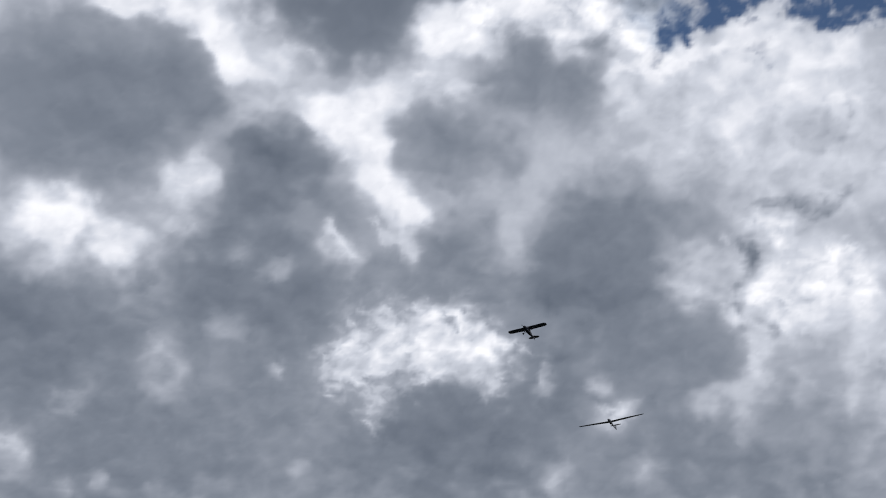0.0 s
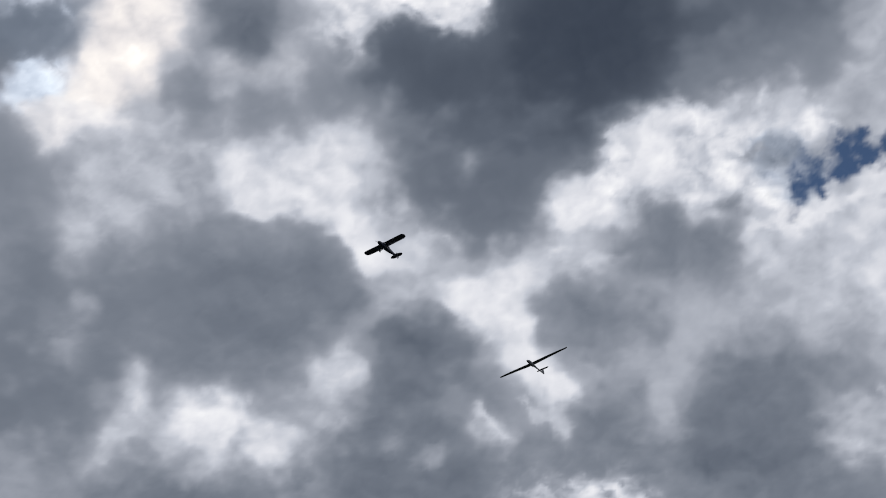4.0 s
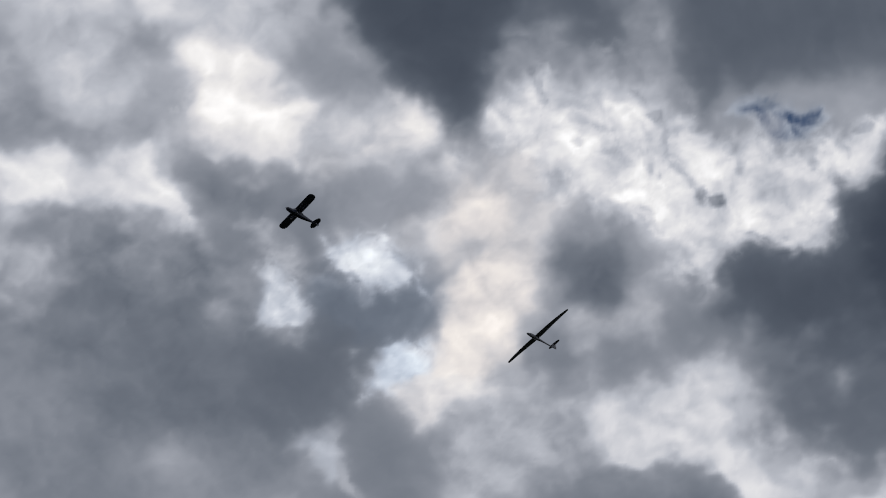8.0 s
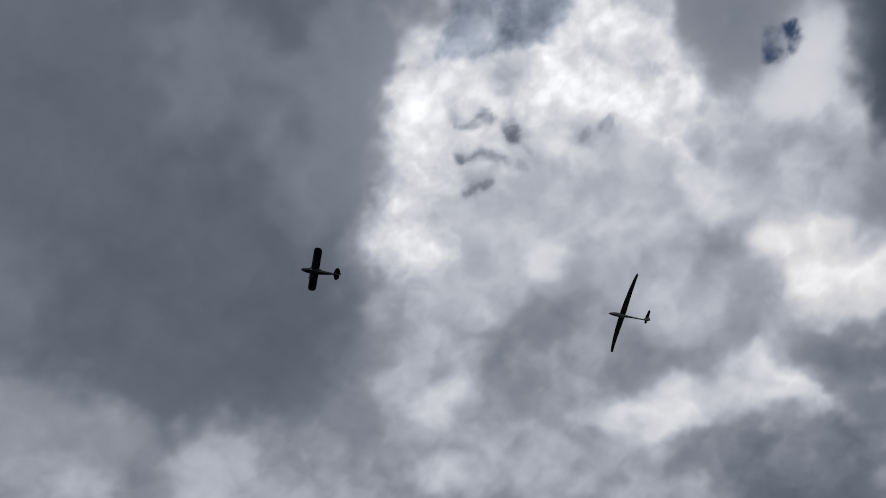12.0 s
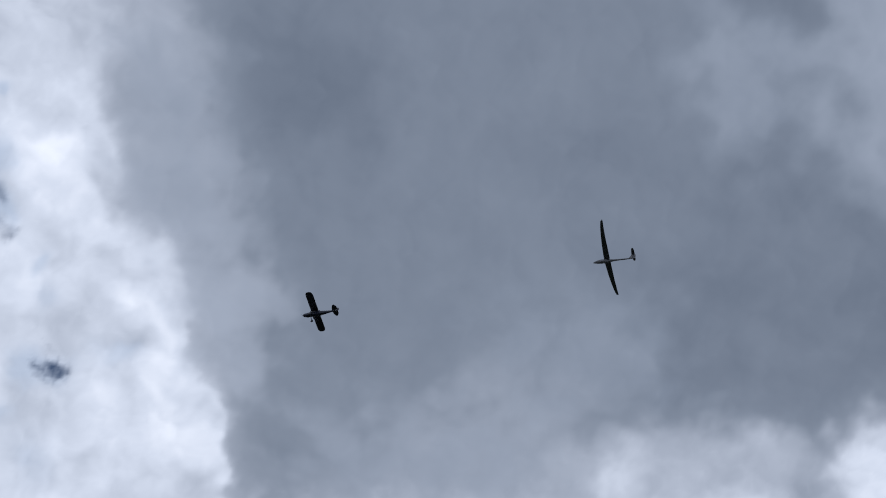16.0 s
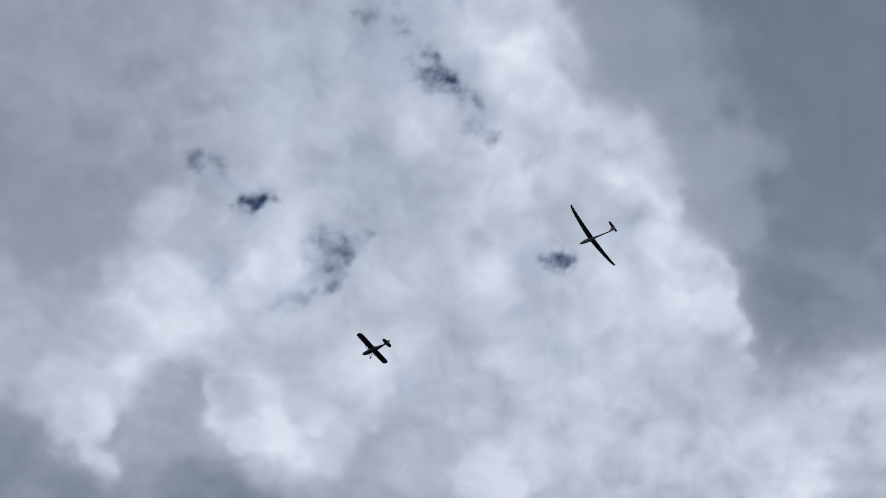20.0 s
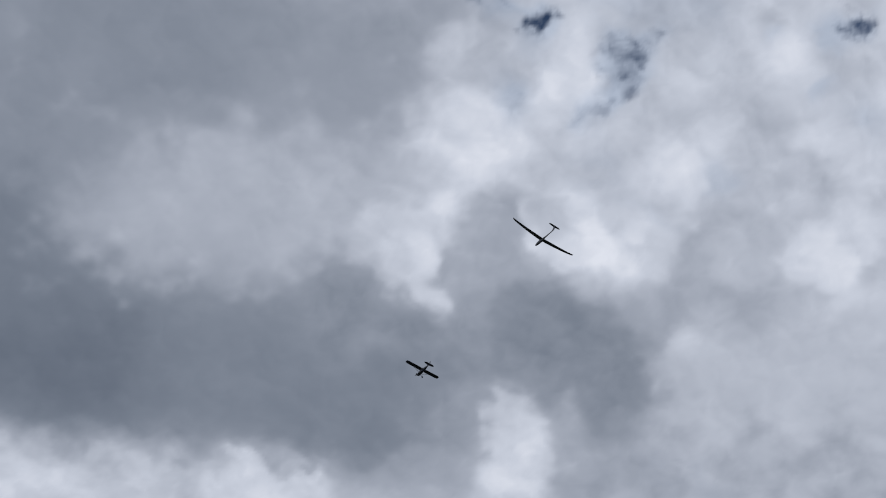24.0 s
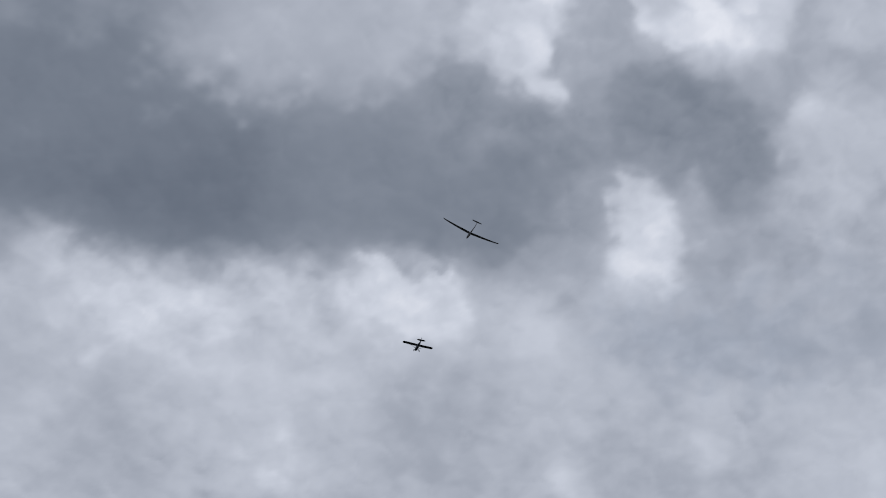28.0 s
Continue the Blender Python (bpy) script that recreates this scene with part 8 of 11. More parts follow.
cloud("white_cumulus", "white cloud tops rising under the base",
      mass(0.79, 0.76, 0, -50.52, 14.20, -49.36, 15.15, -48.62, 16.81, -49.38, 17.82, -48.42, 19.42, -48.30, 20.71, -49.32, 21.32, -50.51, 21.95, -52.26, 14.23),
      mass(0.85, 0.63, 0, -48.85, 19.27, -48.21, 20.26, -48.81, 21.02, -49.58, 20.27),
      mass(0.82, 0.69, 0, -47.27, 23.12, -45.65, 24.69, -45.78, 26.23, -48.35, 26.72, -49.20, 23.89),
      mass(0.83, 0.63, 0, -49.78, 14.99, -49.18, 16.01, -49.99, 16.80, -50.64, 15.56))
cloud("grey_cloud", "grey veil at the shoulder of the cumulus",
      mass(0.66, 1.42, 0, -35.9, -19.5, -37.4, -13.5, -40.3, -13.7, -42.9, -15.6, -42.1, -18.9, -39.1, -20.3),
      mass(0.71, 1.42, -0.3, -43.3, -14.8, -43.9, -10.9, -45.6, -10.3, -46.5, -12.7, -45.6, -15.2),
      mass(0.58, 1.42, 0, -36.4, -27.6, -37.4, -23.1, -39.9, -21.4, -41.8, -23.2, -40.3, -28.8),
      mass(0.69, 0.95, 0, -44.13, -29.47, -45.21, -25.85, -46.92, -24.96, -48.21, -25.95, -46.70, -30.18))
cloud("grey_cloud", "grey rounded heads under the cumulus",
      mass(0.61, 0.51, 0, -49.40, -26.02, -49.30, -25.09, -49.70, -23.83, -50.84, -22.73, -52.28, -21.91, -53.59, -21.50, -53.69, -23.83, -52.87, -26.39, -50.88, -26.37),
      mass(0.58, 0.51, 0, -49.25, -30.85, -50.16, -28.44, -51.45, -27.63, -52.51, -27.44, -51.43, -31.41),
      mass(0.64, 0.44, 0, -51.66, -18.32, -51.74, -17.19, -52.85, -16.71, -53.54, -14.53, -54.39, -13.29, -56.08, -12.66, -55.70, -16.34, -54.52, -17.98, -53.23, -18.41))
cloud("white_cumulus", "lit folds of the cumulus",
      mass(0.83, 0.95, 0, -50.96, -20.93, -51.62, -19.24, -52.98, -18.60, -53.62, -19.19, -53.02, -20.69, -52.09, -21.18),
      mass(0.83, 0.95, 0, -45.18, -24.08, -45.31, -22.33, -46.75, -21.56, -47.89, -22.51, -47.18, -24.13),
      mass(0.86, 0.44, 0, -45.06, -17.37, -45.30, -16.41, -46.23, -16.72, -46.26, -17.40),
      mass(0.92, 0.63, 0, -56.80, 0.53, -56.30, 1.69, -57.26, 2.02, -58.16, 1.24, -58.09, 0.14),
      mass(0.73, 0.38, 0, -56.93, 2.93, -56.77, 3.82, -57.71, 3.93, -57.87, 3.04),
      puff(0.64, 0.10, 0, -56.50, 2.59, 0.27, 0.10, 93))
cloud("dark_cloud", "dark level belly of the long deck",
      mass(0.43, 1.64, 0, -41.9, -44.0, -42.6, -41.7, -45.1, -37.9, -47.6, -36.8, -48.5, -38.9, -46.8, -42.0, -44.5, -43.8),
      mass(0.47, 1.64, 0, -35.8, -43.9, -39.6, -39.3, -44.1, -37.6, -44.2, -40.0, -41.6, -43.7, -38.6, -46.4),
      mass(0.51, 1.64, 0, -46.7, -36.1, -49.0, -32.1, -51.2, -30.1, -52.9, -31.8, -51.6, -35.2, -49.2, -37.3),
      mass(0.67, 1.31, 0, -41.1, -36.8, -42.6, -34.5, -44.2, -32.6, -45.9, -30.5, -46.2, -31.8, -44.3, -35.0, -42.6, -37.1))
cloud("grey_cloud", "rounded heads standing over the deck",
      mass(0.55, 0.51, 0, -48.72, -30.74, -48.40, -29.43, -48.82, -28.33, -49.83, -27.88, -50.73, -27.89, -50.86, -28.79, -49.87, -30.38),
      mass(0.53, 0.51, 0, -51.01, -27.79, -51.15, -26.79, -52.10, -25.74, -52.80, -25.08, -54.04, -25.25, -53.69, -26.68, -52.24, -28.00),
      mass(0.65, 0.29, 0, -50.02, -24.51, -49.47, -23.92, -50.24, -22.55, -51.38, -21.64, -52.58, -21.02, -52.81, -21.40, -52.02, -23.30, -51.79, -25.29, -50.73, -25.20),
      mass(0.52, 0.47, 0, -53.14, -24.47, -52.63, -23.38, -53.02, -21.00, -54.09, -19.28, -55.14, -19.31, -56.14, -18.56, -57.52, -18.75, -58.07, -20.32, -58.22, -22.24, -56.92, -23.12, -55.98, -23.67, -54.88, -24.93),
      mass(0.64, 0.25, 0, -54.99, -18.73, -54.51, -17.98, -54.72, -16.85, -55.38, -16.32, -55.76, -16.63, -55.57, -17.52, -55.61, -18.54),
      mass(0.74, 0.36, 0, -53.27, -18.35, -54.58, -18.27, -54.73, -18.85, -53.75, -19.10),
      mass(0.62, 0.36, 0, -55.57, -30.05, -55.80, -28.49, -56.53, -26.70, -57.30, -26.18, -57.32, -27.17, -56.72, -29.05, -56.03, -30.05),
      mass(0.64, 1.31, -0.3, -59.5, -27.3, -61.5, -22.9, -63.4, -21.2, -64.4, -22.3, -62.3, -26.1),
      mass(0.71, 0.51, 0, -53.90, -15.24, -54.00, -14.09, -55.37, -13.78, -55.53, -14.81))
cloud("white_cumulus", "white light between and below the heads",
      mass(0.86, 0.51, 0, -48.54, -26.27, -48.25, -24.51, -48.70, -23.73, -50.24, -24.90, -50.44, -26.09, -49.64, -26.68),
      mass(0.87, 0.47, 0, -50.00, -21.39, -52.31, -16.87, -53.94, -16.96, -54.12, -18.79, -52.92, -19.92, -51.97, -20.94),
      mass(0.82, 0.87, 0, -56.23, -26.12, -55.86, -24.95, -56.57, -24.01, -57.88, -23.79, -59.16, -24.50, -59.07, -25.96, -58.19, -26.78, -57.33, -26.12),
      mass(0.87, 0.22, 0, -51.77, -36.22, -52.25, -35.38, -53.44, -34.43, -53.95, -34.04, -54.76, -32.97, -55.00, -33.42, -54.03, -34.82, -52.60, -35.91),
      mass(0.56, 0.25, 0, -53.02, -34.58, -53.87, -33.55, -54.33, -33.21, -53.97, -34.20, -53.44, -34.58),
      mass(0.83, 0.65, 0, -52.56, -36.76, -54.97, -33.11, -55.99, -33.33, -55.84, -34.84, -53.80, -37.02),
      mass(0.79, 0.73, 0, -43.77, -45.56, -45.89, -44.30, -47.85, -42.85, -50.10, -40.95, -50.59, -42.52, -48.47, -44.82, -45.72, -45.95),
      mass(0.68, 0.29, 0, -52.12, -38.23, -52.30, -37.47, -52.99, -37.50, -53.50, -38.30, -52.98, -38.54),
      mass(0.75, 0.36, 0, -51.88, -36.53, -52.45, -36.40, -52.89, -37.14, -52.32, -37.27),
      mass(0.78, 0.73, 0, -54.45, -43.84, -55.20, -42.23, -56.58, -41.98, -56.15, -43.52),
      mass(0.78, 0.44, 0, -62.61, -32.64, -63.11, -32.35, -63.64, -32.37, -63.33, -32.93))
cloud("bright_cloud", "bright veil at the shoulder of the cumulus",
      mass(0.78, 0.76, 0, -23.68, 54.65, -21.03, 54.94, -18.48, 55.91, -16.89, 57.41, -18.83, 57.79, -21.03, 57.09, -23.09, 55.98),
      mass(0.90, 0.44, 0, -25.14, 53.32, -23.44, 53.65, -22.47, 54.29, -21.91, 54.82, -23.60, 54.29),
      streak(0.88, 0.23, 0, 0.19, -21.09, 56.29, -19.83, 56.94, -18.44, 56.94),
      mass(0.63, 0.44, 0, -21.76, 55.15, -20.93, 55.55, -20.83, 56.16, -21.68, 55.85),
      mass(0.84, 0.57, 0, -26.30, 56.06, -25.07, 56.61, -25.07, 57.60, -26.62, 57.34),
      mass(0.74, 0.63, 0, -24.95, 54.30, -23.68, 54.65, -23.90, 55.57, -25.22, 55.39))
cloud("white_cumulus", "soft lit and shaded lumps of the cumulus",
      mass(0.72, 0.76, 0, -40.92, -15.19, -41.38, -13.56, -42.51, -12.64, -43.18, -13.37, -42.55, -14.79),
      mass(0.82, 0.76, 0, -42.29, -12.83, -42.28, -11.54, -43.04, -10.34, -44.01, -10.45, -44.02, -11.75, -43.28, -12.74),
      mass(0.72, 0.76, 0, -43.89, -12.60, -44.01, -10.45, -44.84, -10.11, -45.25, -11.46, -44.67, -12.70),
      mass(0.82, 0.76, 0, -44.31, -9.61, -44.30, -8.09, -45.30, -7.97, -45.78, -8.89, -45.29, -9.72),
      mass(0.74, 0.76, 0, -46.93, -7.47, -46.90, -5.92, -47.56, -5.09, -47.87, -6.00, -47.54, -7.30),
      mass(0.83, 0.76, 0, -48.17, -6.92, -48.34, -5.16, -49.02, -4.10, -49.51, -5.25, -49.19, -6.57),
      mass(0.74, 0.76, 0, -49.53, -8.83, -49.49, -7.49, -50.40, -6.22, -50.85, -7.61, -50.33, -8.69),
      mass(0.83, 0.76, 0, -48.08, -10.91, -48.26, -9.59, -49.28, -9.25, -49.72, -10.41, -49.02, -11.23),
      mass(0.73, 0.76, 0, -48.78, -14.08, -48.83, -12.54, -49.70, -11.97, -50.08, -13.35, -49.55, -14.18),
      mass(0.82, 0.76, 0, -49.55, -16.38, -49.67, -14.63, -50.77, -13.88, -51.12, -15.25, -50.31, -16.48),
      mass(0.72, 0.76, 0, -49.04, -20.67, -49.31, -18.54, -50.29, -17.58, -50.55, -19.15, -49.84, -20.57),
      mass(0.81, 0.76, 0, -47.14, -22.08, -47.34, -20.41, -48.47, -19.72, -48.76, -21.05, -48.08, -22.23),
      mass(0.74, 0.76, 0, -51.37, -12.61, -51.43, -10.82, -52.48, -10.25, -52.87, -11.64, -52.13, -12.69),
      mass(0.82, 0.76, 0, -51.74, -9.95, -51.96, -8.17, -52.97, -7.81, -53.42, -8.98, -52.70, -10.04),
      mass(0.81, 0.76, 0, -51.37, -6.31, -51.35, -4.28, -52.37, -3.69, -52.84, -5.08, -52.34, -6.39),
      mass(0.74, 0.76, 0, -52.91, -4.18, -52.83, -2.59, -53.83, -1.99, -54.32, -3.38),
      mass(0.80, 0.76, 0, -43.40, -17.68, -43.29, -16.18, -44.21, -15.45, -44.79, -16.60, -44.20, -17.59),
      mass(0.74, 0.76, 0, -39.33, -20.34, -39.93, -18.39, -41.14, -18.17, -41.23, -19.64, -40.45, -20.54),
      mass(0.80, 0.76, 0, -41.03, -17.73, -41.34, -16.10, -42.37, -15.83, -42.72, -17.15, -41.98, -17.88))
cloud("grey_cloud", "ragged lobes at the top of the heads",
      mass(0.72, 0.29, 0, -50.10, -21.09, -50.15, -20.11, -51.05, -19.57, -51.63, -20.60, -51.06, -21.33),
      mass(0.70, 0.29, 0, -52.51, -20.54, -53.07, -19.81, -54.06, -19.04, -54.03, -20.03, -53.30, -20.68),
      mass(0.75, 0.29, 0, -51.01, -18.31, -51.55, -17.59, -52.33, -17.72, -52.14, -18.61),
      mass(0.77, 0.29, 0, -52.51, -17.31, -52.78, -16.22, -53.83, -16.22, -53.74, -17.39),
      mass(0.72, 0.36, 0, -53.21, -14.74, -53.53, -13.70, -54.27, -12.62, -55.84, -13.29, -55.37, -14.99, -54.29, -15.10),
      mass(0.72, 0.36, 0, -49.31, -19.20, -49.70, -18.17, -50.40, -18.02, -50.02, -19.06),
      mass(0.83, 0.58, 0, -50.78, -16.98, -50.36, -15.59, -51.05, -14.48, -51.92, -15.35, -51.74, -16.70),
      mass(0.68, 0.36, 0, -48.24, -27.84, -48.64, -26.75, -49.71, -26.83, -49.31, -27.93),
      mass(0.64, 0.51, 0, -54.23, -19.12, -54.25, -18.13, -55.13, -18.05, -55.11, -19.04),
      mass(0.86, 0.33, 0, -48.41, -27.15, -48.61, -26.21, -49.52, -25.14, -50.49, -25.41, -50.39, -26.41, -49.60, -27.03),
      mass(0.83, 0.25, 0, -50.56, -26.50, -50.80, -25.85, -51.75, -25.31, -51.88, -25.91, -51.21, -26.33))
cloud("grey_cloud", "slate bank broken by thin wisps",
      mass(0.59, 1.26, 0, -37.6, 47.8, -33.7, 50.3, -31.1, 53.2, -29.0, 55.5, -30.4, 57.8, -39.9, 52.9),
      mass(0.46, 0.95, 0, -36.69, 45.71, -32.40, 47.31, -28.41, 49.39, -27.79, 50.94, -29.33, 51.74, -33.44, 49.79, -37.40, 47.26),
      mass(0.49, 0.69, -0.8, -28.09, 46.77, -27.28, 47.76, -25.35, 49.01, -23.66, 49.68, -23.78, 50.69, -25.62, 50.37, -27.23, 49.48, -28.26, 48.40),
      puff(0.73, 0.42, 0, -36.00, 49.54, 0.88, 0.69, 28),
      puff(0.72, 0.34, 0, -32.68, 53.36, 0.61, 0.38, 26),
      mass(0.84, 0.38, -0.4, -31.03, 51.39, -30.41, 51.36, -29.96, 52.09, -30.16, 53.27, -30.62, 53.17, -30.69, 52.39),
      streak(0.75, 0.23, 0, 0.13, -30.16, 53.27, -29.80, 54.28, -29.54, 54.92),
      mass(0.68, 0.95, 0, -18.66, 49.85, -16.02, 50.51, -15.77, 52.02, -16.99, 52.87, -18.90, 52.04, -19.25, 50.89),
      puff(0.38, 0.50, 0, -17.56, 51.25, 0.77, 0.69, 18),
      mass(0.50, 0.63, 0, -21.36, 52.84, -20.14, 52.86, -19.79, 54.01, -20.69, 54.53, -21.51, 54.03),
      mass(0.53, 0.63, 0, -18.34, 54.08, -17.12, 54.06, -16.68, 55.01, -17.53, 55.36, -18.36, 54.90),
      mass(0.49, 0.88, 0, -21.34, 58.01, -19.10, 58.04, -16.66, 58.98, -15.54, 60.20, -14.83, 61.18, -16.65, 62.28, -21.78, 60.92),
      mass(0.52, 0.76, 0, -7.19, 63.44, -5.47, 63.16, -3.20, 63.12, -2.53, 65.46, -7.05, 64.80),
      mass(0.58, 0.57, 0, -29.07, 42.31, -27.87, 42.23, -26.83, 43.11, -26.54, 44.71, -27.82, 44.36, -28.78, 43.28),
      mass(0.63, 0.57, 0, -25.73, 44.43, -24.60, 43.96, -23.35, 44.37, -22.33, 45.40, -22.18, 46.29, -23.97, 46.00, -25.57, 45.23))
cloud("sunlit_gap", "ragged bluish white holes in the slate",
      mass(0.97, 0.25, -0.6, -31.00, 47.13, -30.48, 46.74, -29.46, 45.73, -29.20, 46.27, -28.79, 47.31, -28.84, 48.35, -29.43, 48.29, -30.17, 47.74, -30.42, 47.19),
      mass(1.03, 0.20, -0.6, -30.18, 46.88, -29.48, 46.35, -29.47, 47.21, -30.09, 47.56),
      mass(0.92, 0.38, -0.7, -26.79, 46.50, -26.03, 46.40, -25.35, 47.11, -24.93, 47.91, -24.44, 48.53, -25.38, 48.46, -26.15, 47.94, -26.69, 47.17),
      mass(1.03, 0.20, -0.7, -25.90, 47.30, -25.14, 47.51, -25.32, 48.28, -25.94, 48.02),
      mass(1.02, 0.25, -1.3, -27.33, 50.71, -26.77, 50.21, -25.75, 50.74, -25.28, 51.77, -25.88, 51.74, -26.94, 51.30),
      streak(0.76, 0.19, -0.8, 0.13, -24.37, 48.98, -24.22, 49.88, -25.06, 50.18))
cloud("cream_cloud", "cream glow before the hidden sun",
      mass(0.92, 0.82, 0.8, -21.41, 46.79, -19.59, 47.66, -19.88, 49.22, -21.22, 48.94, -22.08, 47.99),
      mass(0.95, 0.63, 1, -23.37, 50.22, -22.33, 49.36, -21.27, 49.75, -22.04, 51.97, -23.23, 52.57, -24.37, 52.34),
      mass(0.96, 0.38, 0.3, -26.65, 51.84, -25.30, 52.18, -24.01, 52.69, -24.05, 53.51, -25.70, 53.28, -26.34, 53.34, -26.64, 52.48),
      mass(0.90, 0.57, 0.3, -30.02, 39.76, -28.19, 39.78, -26.32, 40.22, -26.71, 41.70, -27.60, 42.14, -28.96, 41.52, -29.95, 40.63),
      mass(0.82, 0.57, 0.1, -26.32, 41.87, -24.40, 42.28, -22.87, 43.11, -22.26, 44.60, -23.62, 44.47, -25.18, 44.24, -26.60, 44.26, -26.49, 42.84),
      streak(0.91, 0.27, 0, 0.25, -31.88, 40.32, -31.71, 41.46, -31.42, 42.88),
      streak(0.80, 0.23, 0, 0.15, -29.34, 43.76, -28.91, 44.71, -28.44, 45.87))
cloud("dark_cloud", "blue-black bulk of the storm cloud",
      mass(0.27, 0.88, 0, -6.99, 53.12, -5.01, 51.39, -3.21, 51.18, 0.25, 52.00, -0.58, 56.26, -3.37, 56.96, -6.02, 56.67, -7.32, 55.42),
      mass(0.34, 0.63, 0, -12.87, 53.47, -11.32, 52.97, -9.39, 53.56, -8.13, 54.05, -7.81, 55.51, -10.47, 55.89, -12.97, 54.65),
      mass(0.42, 0.76, 0, -12.85, 58.50, -11.07, 58.14, -9.82, 58.83, -7.13, 58.41, -6.11, 59.00, -6.96, 60.59, -11.12, 60.11, -12.83, 59.31))
cloud("torn_cloud", "torn white field with small dark flecks",
      mass(0.97, 0.40, 0, -16.54, 46.25, -14.86, 46.80, -13.71, 47.56, -12.56, 48.31, -11.55, 49.60, -9.68, 50.30, -7.55, 50.82, -4.96, 50.23, -5.03, 51.00, -7.03, 51.44, -8.09, 52.08, -8.37, 53.20, -9.39, 53.56, -10.59, 52.86, -11.95, 52.71, -13.09, 53.41, -13.80, 53.41, -13.75, 52.41, -14.40, 51.41, -14.77, 50.28, -15.07, 48.97, -16.33, 47.75),
      mass(0.82, 0.35, 0, -14.44, 46.93, -13.50, 47.62, -13.99, 48.49, -14.57, 48.10),
      mass(0.86, 0.30, 0, -12.03, 49.66, -10.85, 49.59, -10.58, 50.26, -11.76, 50.34),
      mass(0.88, 0.35, 0, -11.05, 51.14, -9.59, 51.71, -10.01, 52.41, -11.04, 51.94),
      mass(0.88, 0.30, 0, -14.06, 49.48, -13.04, 49.98, -13.53, 50.85, -14.28, 50.22),
      mass(0.72, 0.30, -0.8, -10.24, 48.16, -9.35, 48.20, -8.70, 49.16, -7.39, 49.28, -7.83, 50.16, -8.68, 49.95, -9.38, 49.18, -10.18, 48.77),
      mass(0.68, 0.12, 0, -13.80, 46.32, -13.44, 46.64, -13.47, 47.13, -13.84, 46.82),
      streak(0.59, 0.10, 0, 0.10, -13.63, 47.28, -13.18, 47.48),
      streak(0.72, 0.11, 0, 0.10, -12.83, 50.45, -12.61, 50.91),
      mass(0.58, 0.12, 0, -12.40, 50.97, -11.95, 50.85, -11.97, 51.29, -12.33, 51.23),
      puff(0.86, 0.10, 0, -16.42, 47.17, 0.15, 0.08, 18),
      streak(0.84, 0.11, 0, 0.11, -14.04, 47.86, -13.94, 48.70, -14.32, 49.20),
      streak(0.83, 0.11, 0, 0.10, -13.41, 48.46, -13.68, 49.39),
      streak(0.76, 0.13, 0, 0.11, -10.85, 49.59, -11.33, 50.06),
      streak(0.64, 0.10, 0, 0.08, -6.54, 50.37, -5.79, 50.48),
      puff(0.77, 0.10, 0, -9.20, 50.22, 0.31, 0.10, 14),
      streak(0.56, 0.15, 0, 0.13, -17.08, 44.04, -17.24, 45.21),
      streak(0.79, 0.11, 0, 0.10, -9.74, 49.68, -9.68, 50.30),
      streak(0.79, 0.11, 0, 0.10, -8.35, 50.43, -7.69, 50.49))
cloud("bright_cloud", "bright breaks beneath the storm",
      mass(0.81, 0.76, 0, -15.79, 56.09, -13.11, 56.83, -13.57, 59.32, -15.61, 58.77),
      mass(0.94, 0.44, 0, -19.51, 56.58, -18.77, 56.20, -17.60, 57.18, -17.14, 58.13, -18.22, 57.60),
      mass(0.97, 0.38, 0, -15.44, 59.02, -14.25, 59.14, -13.55, 60.12, -13.81, 61.05, -14.46, 61.18, -14.80, 60.20),
      mass(0.95, 0.44, 0, -6.83, 60.03, -5.76, 59.45, -4.21, 59.72, -3.46, 60.42, -4.29, 61.05, -6.11, 60.94),
      mass(0.95, 0.44, 0, -3.85, 58.62, -2.93, 58.00, -0.88, 57.74, -1.30, 59.78, -3.04, 59.53),
      mass(0.96, 0.44, 0, -11.37, 62.41, -10.01, 62.32, -9.18, 61.90, -8.00, 61.94, -6.33, 61.86, -4.97, 62.00, -6.47, 62.42, -7.73, 62.77, -8.65, 63.56, -10.46, 63.10))
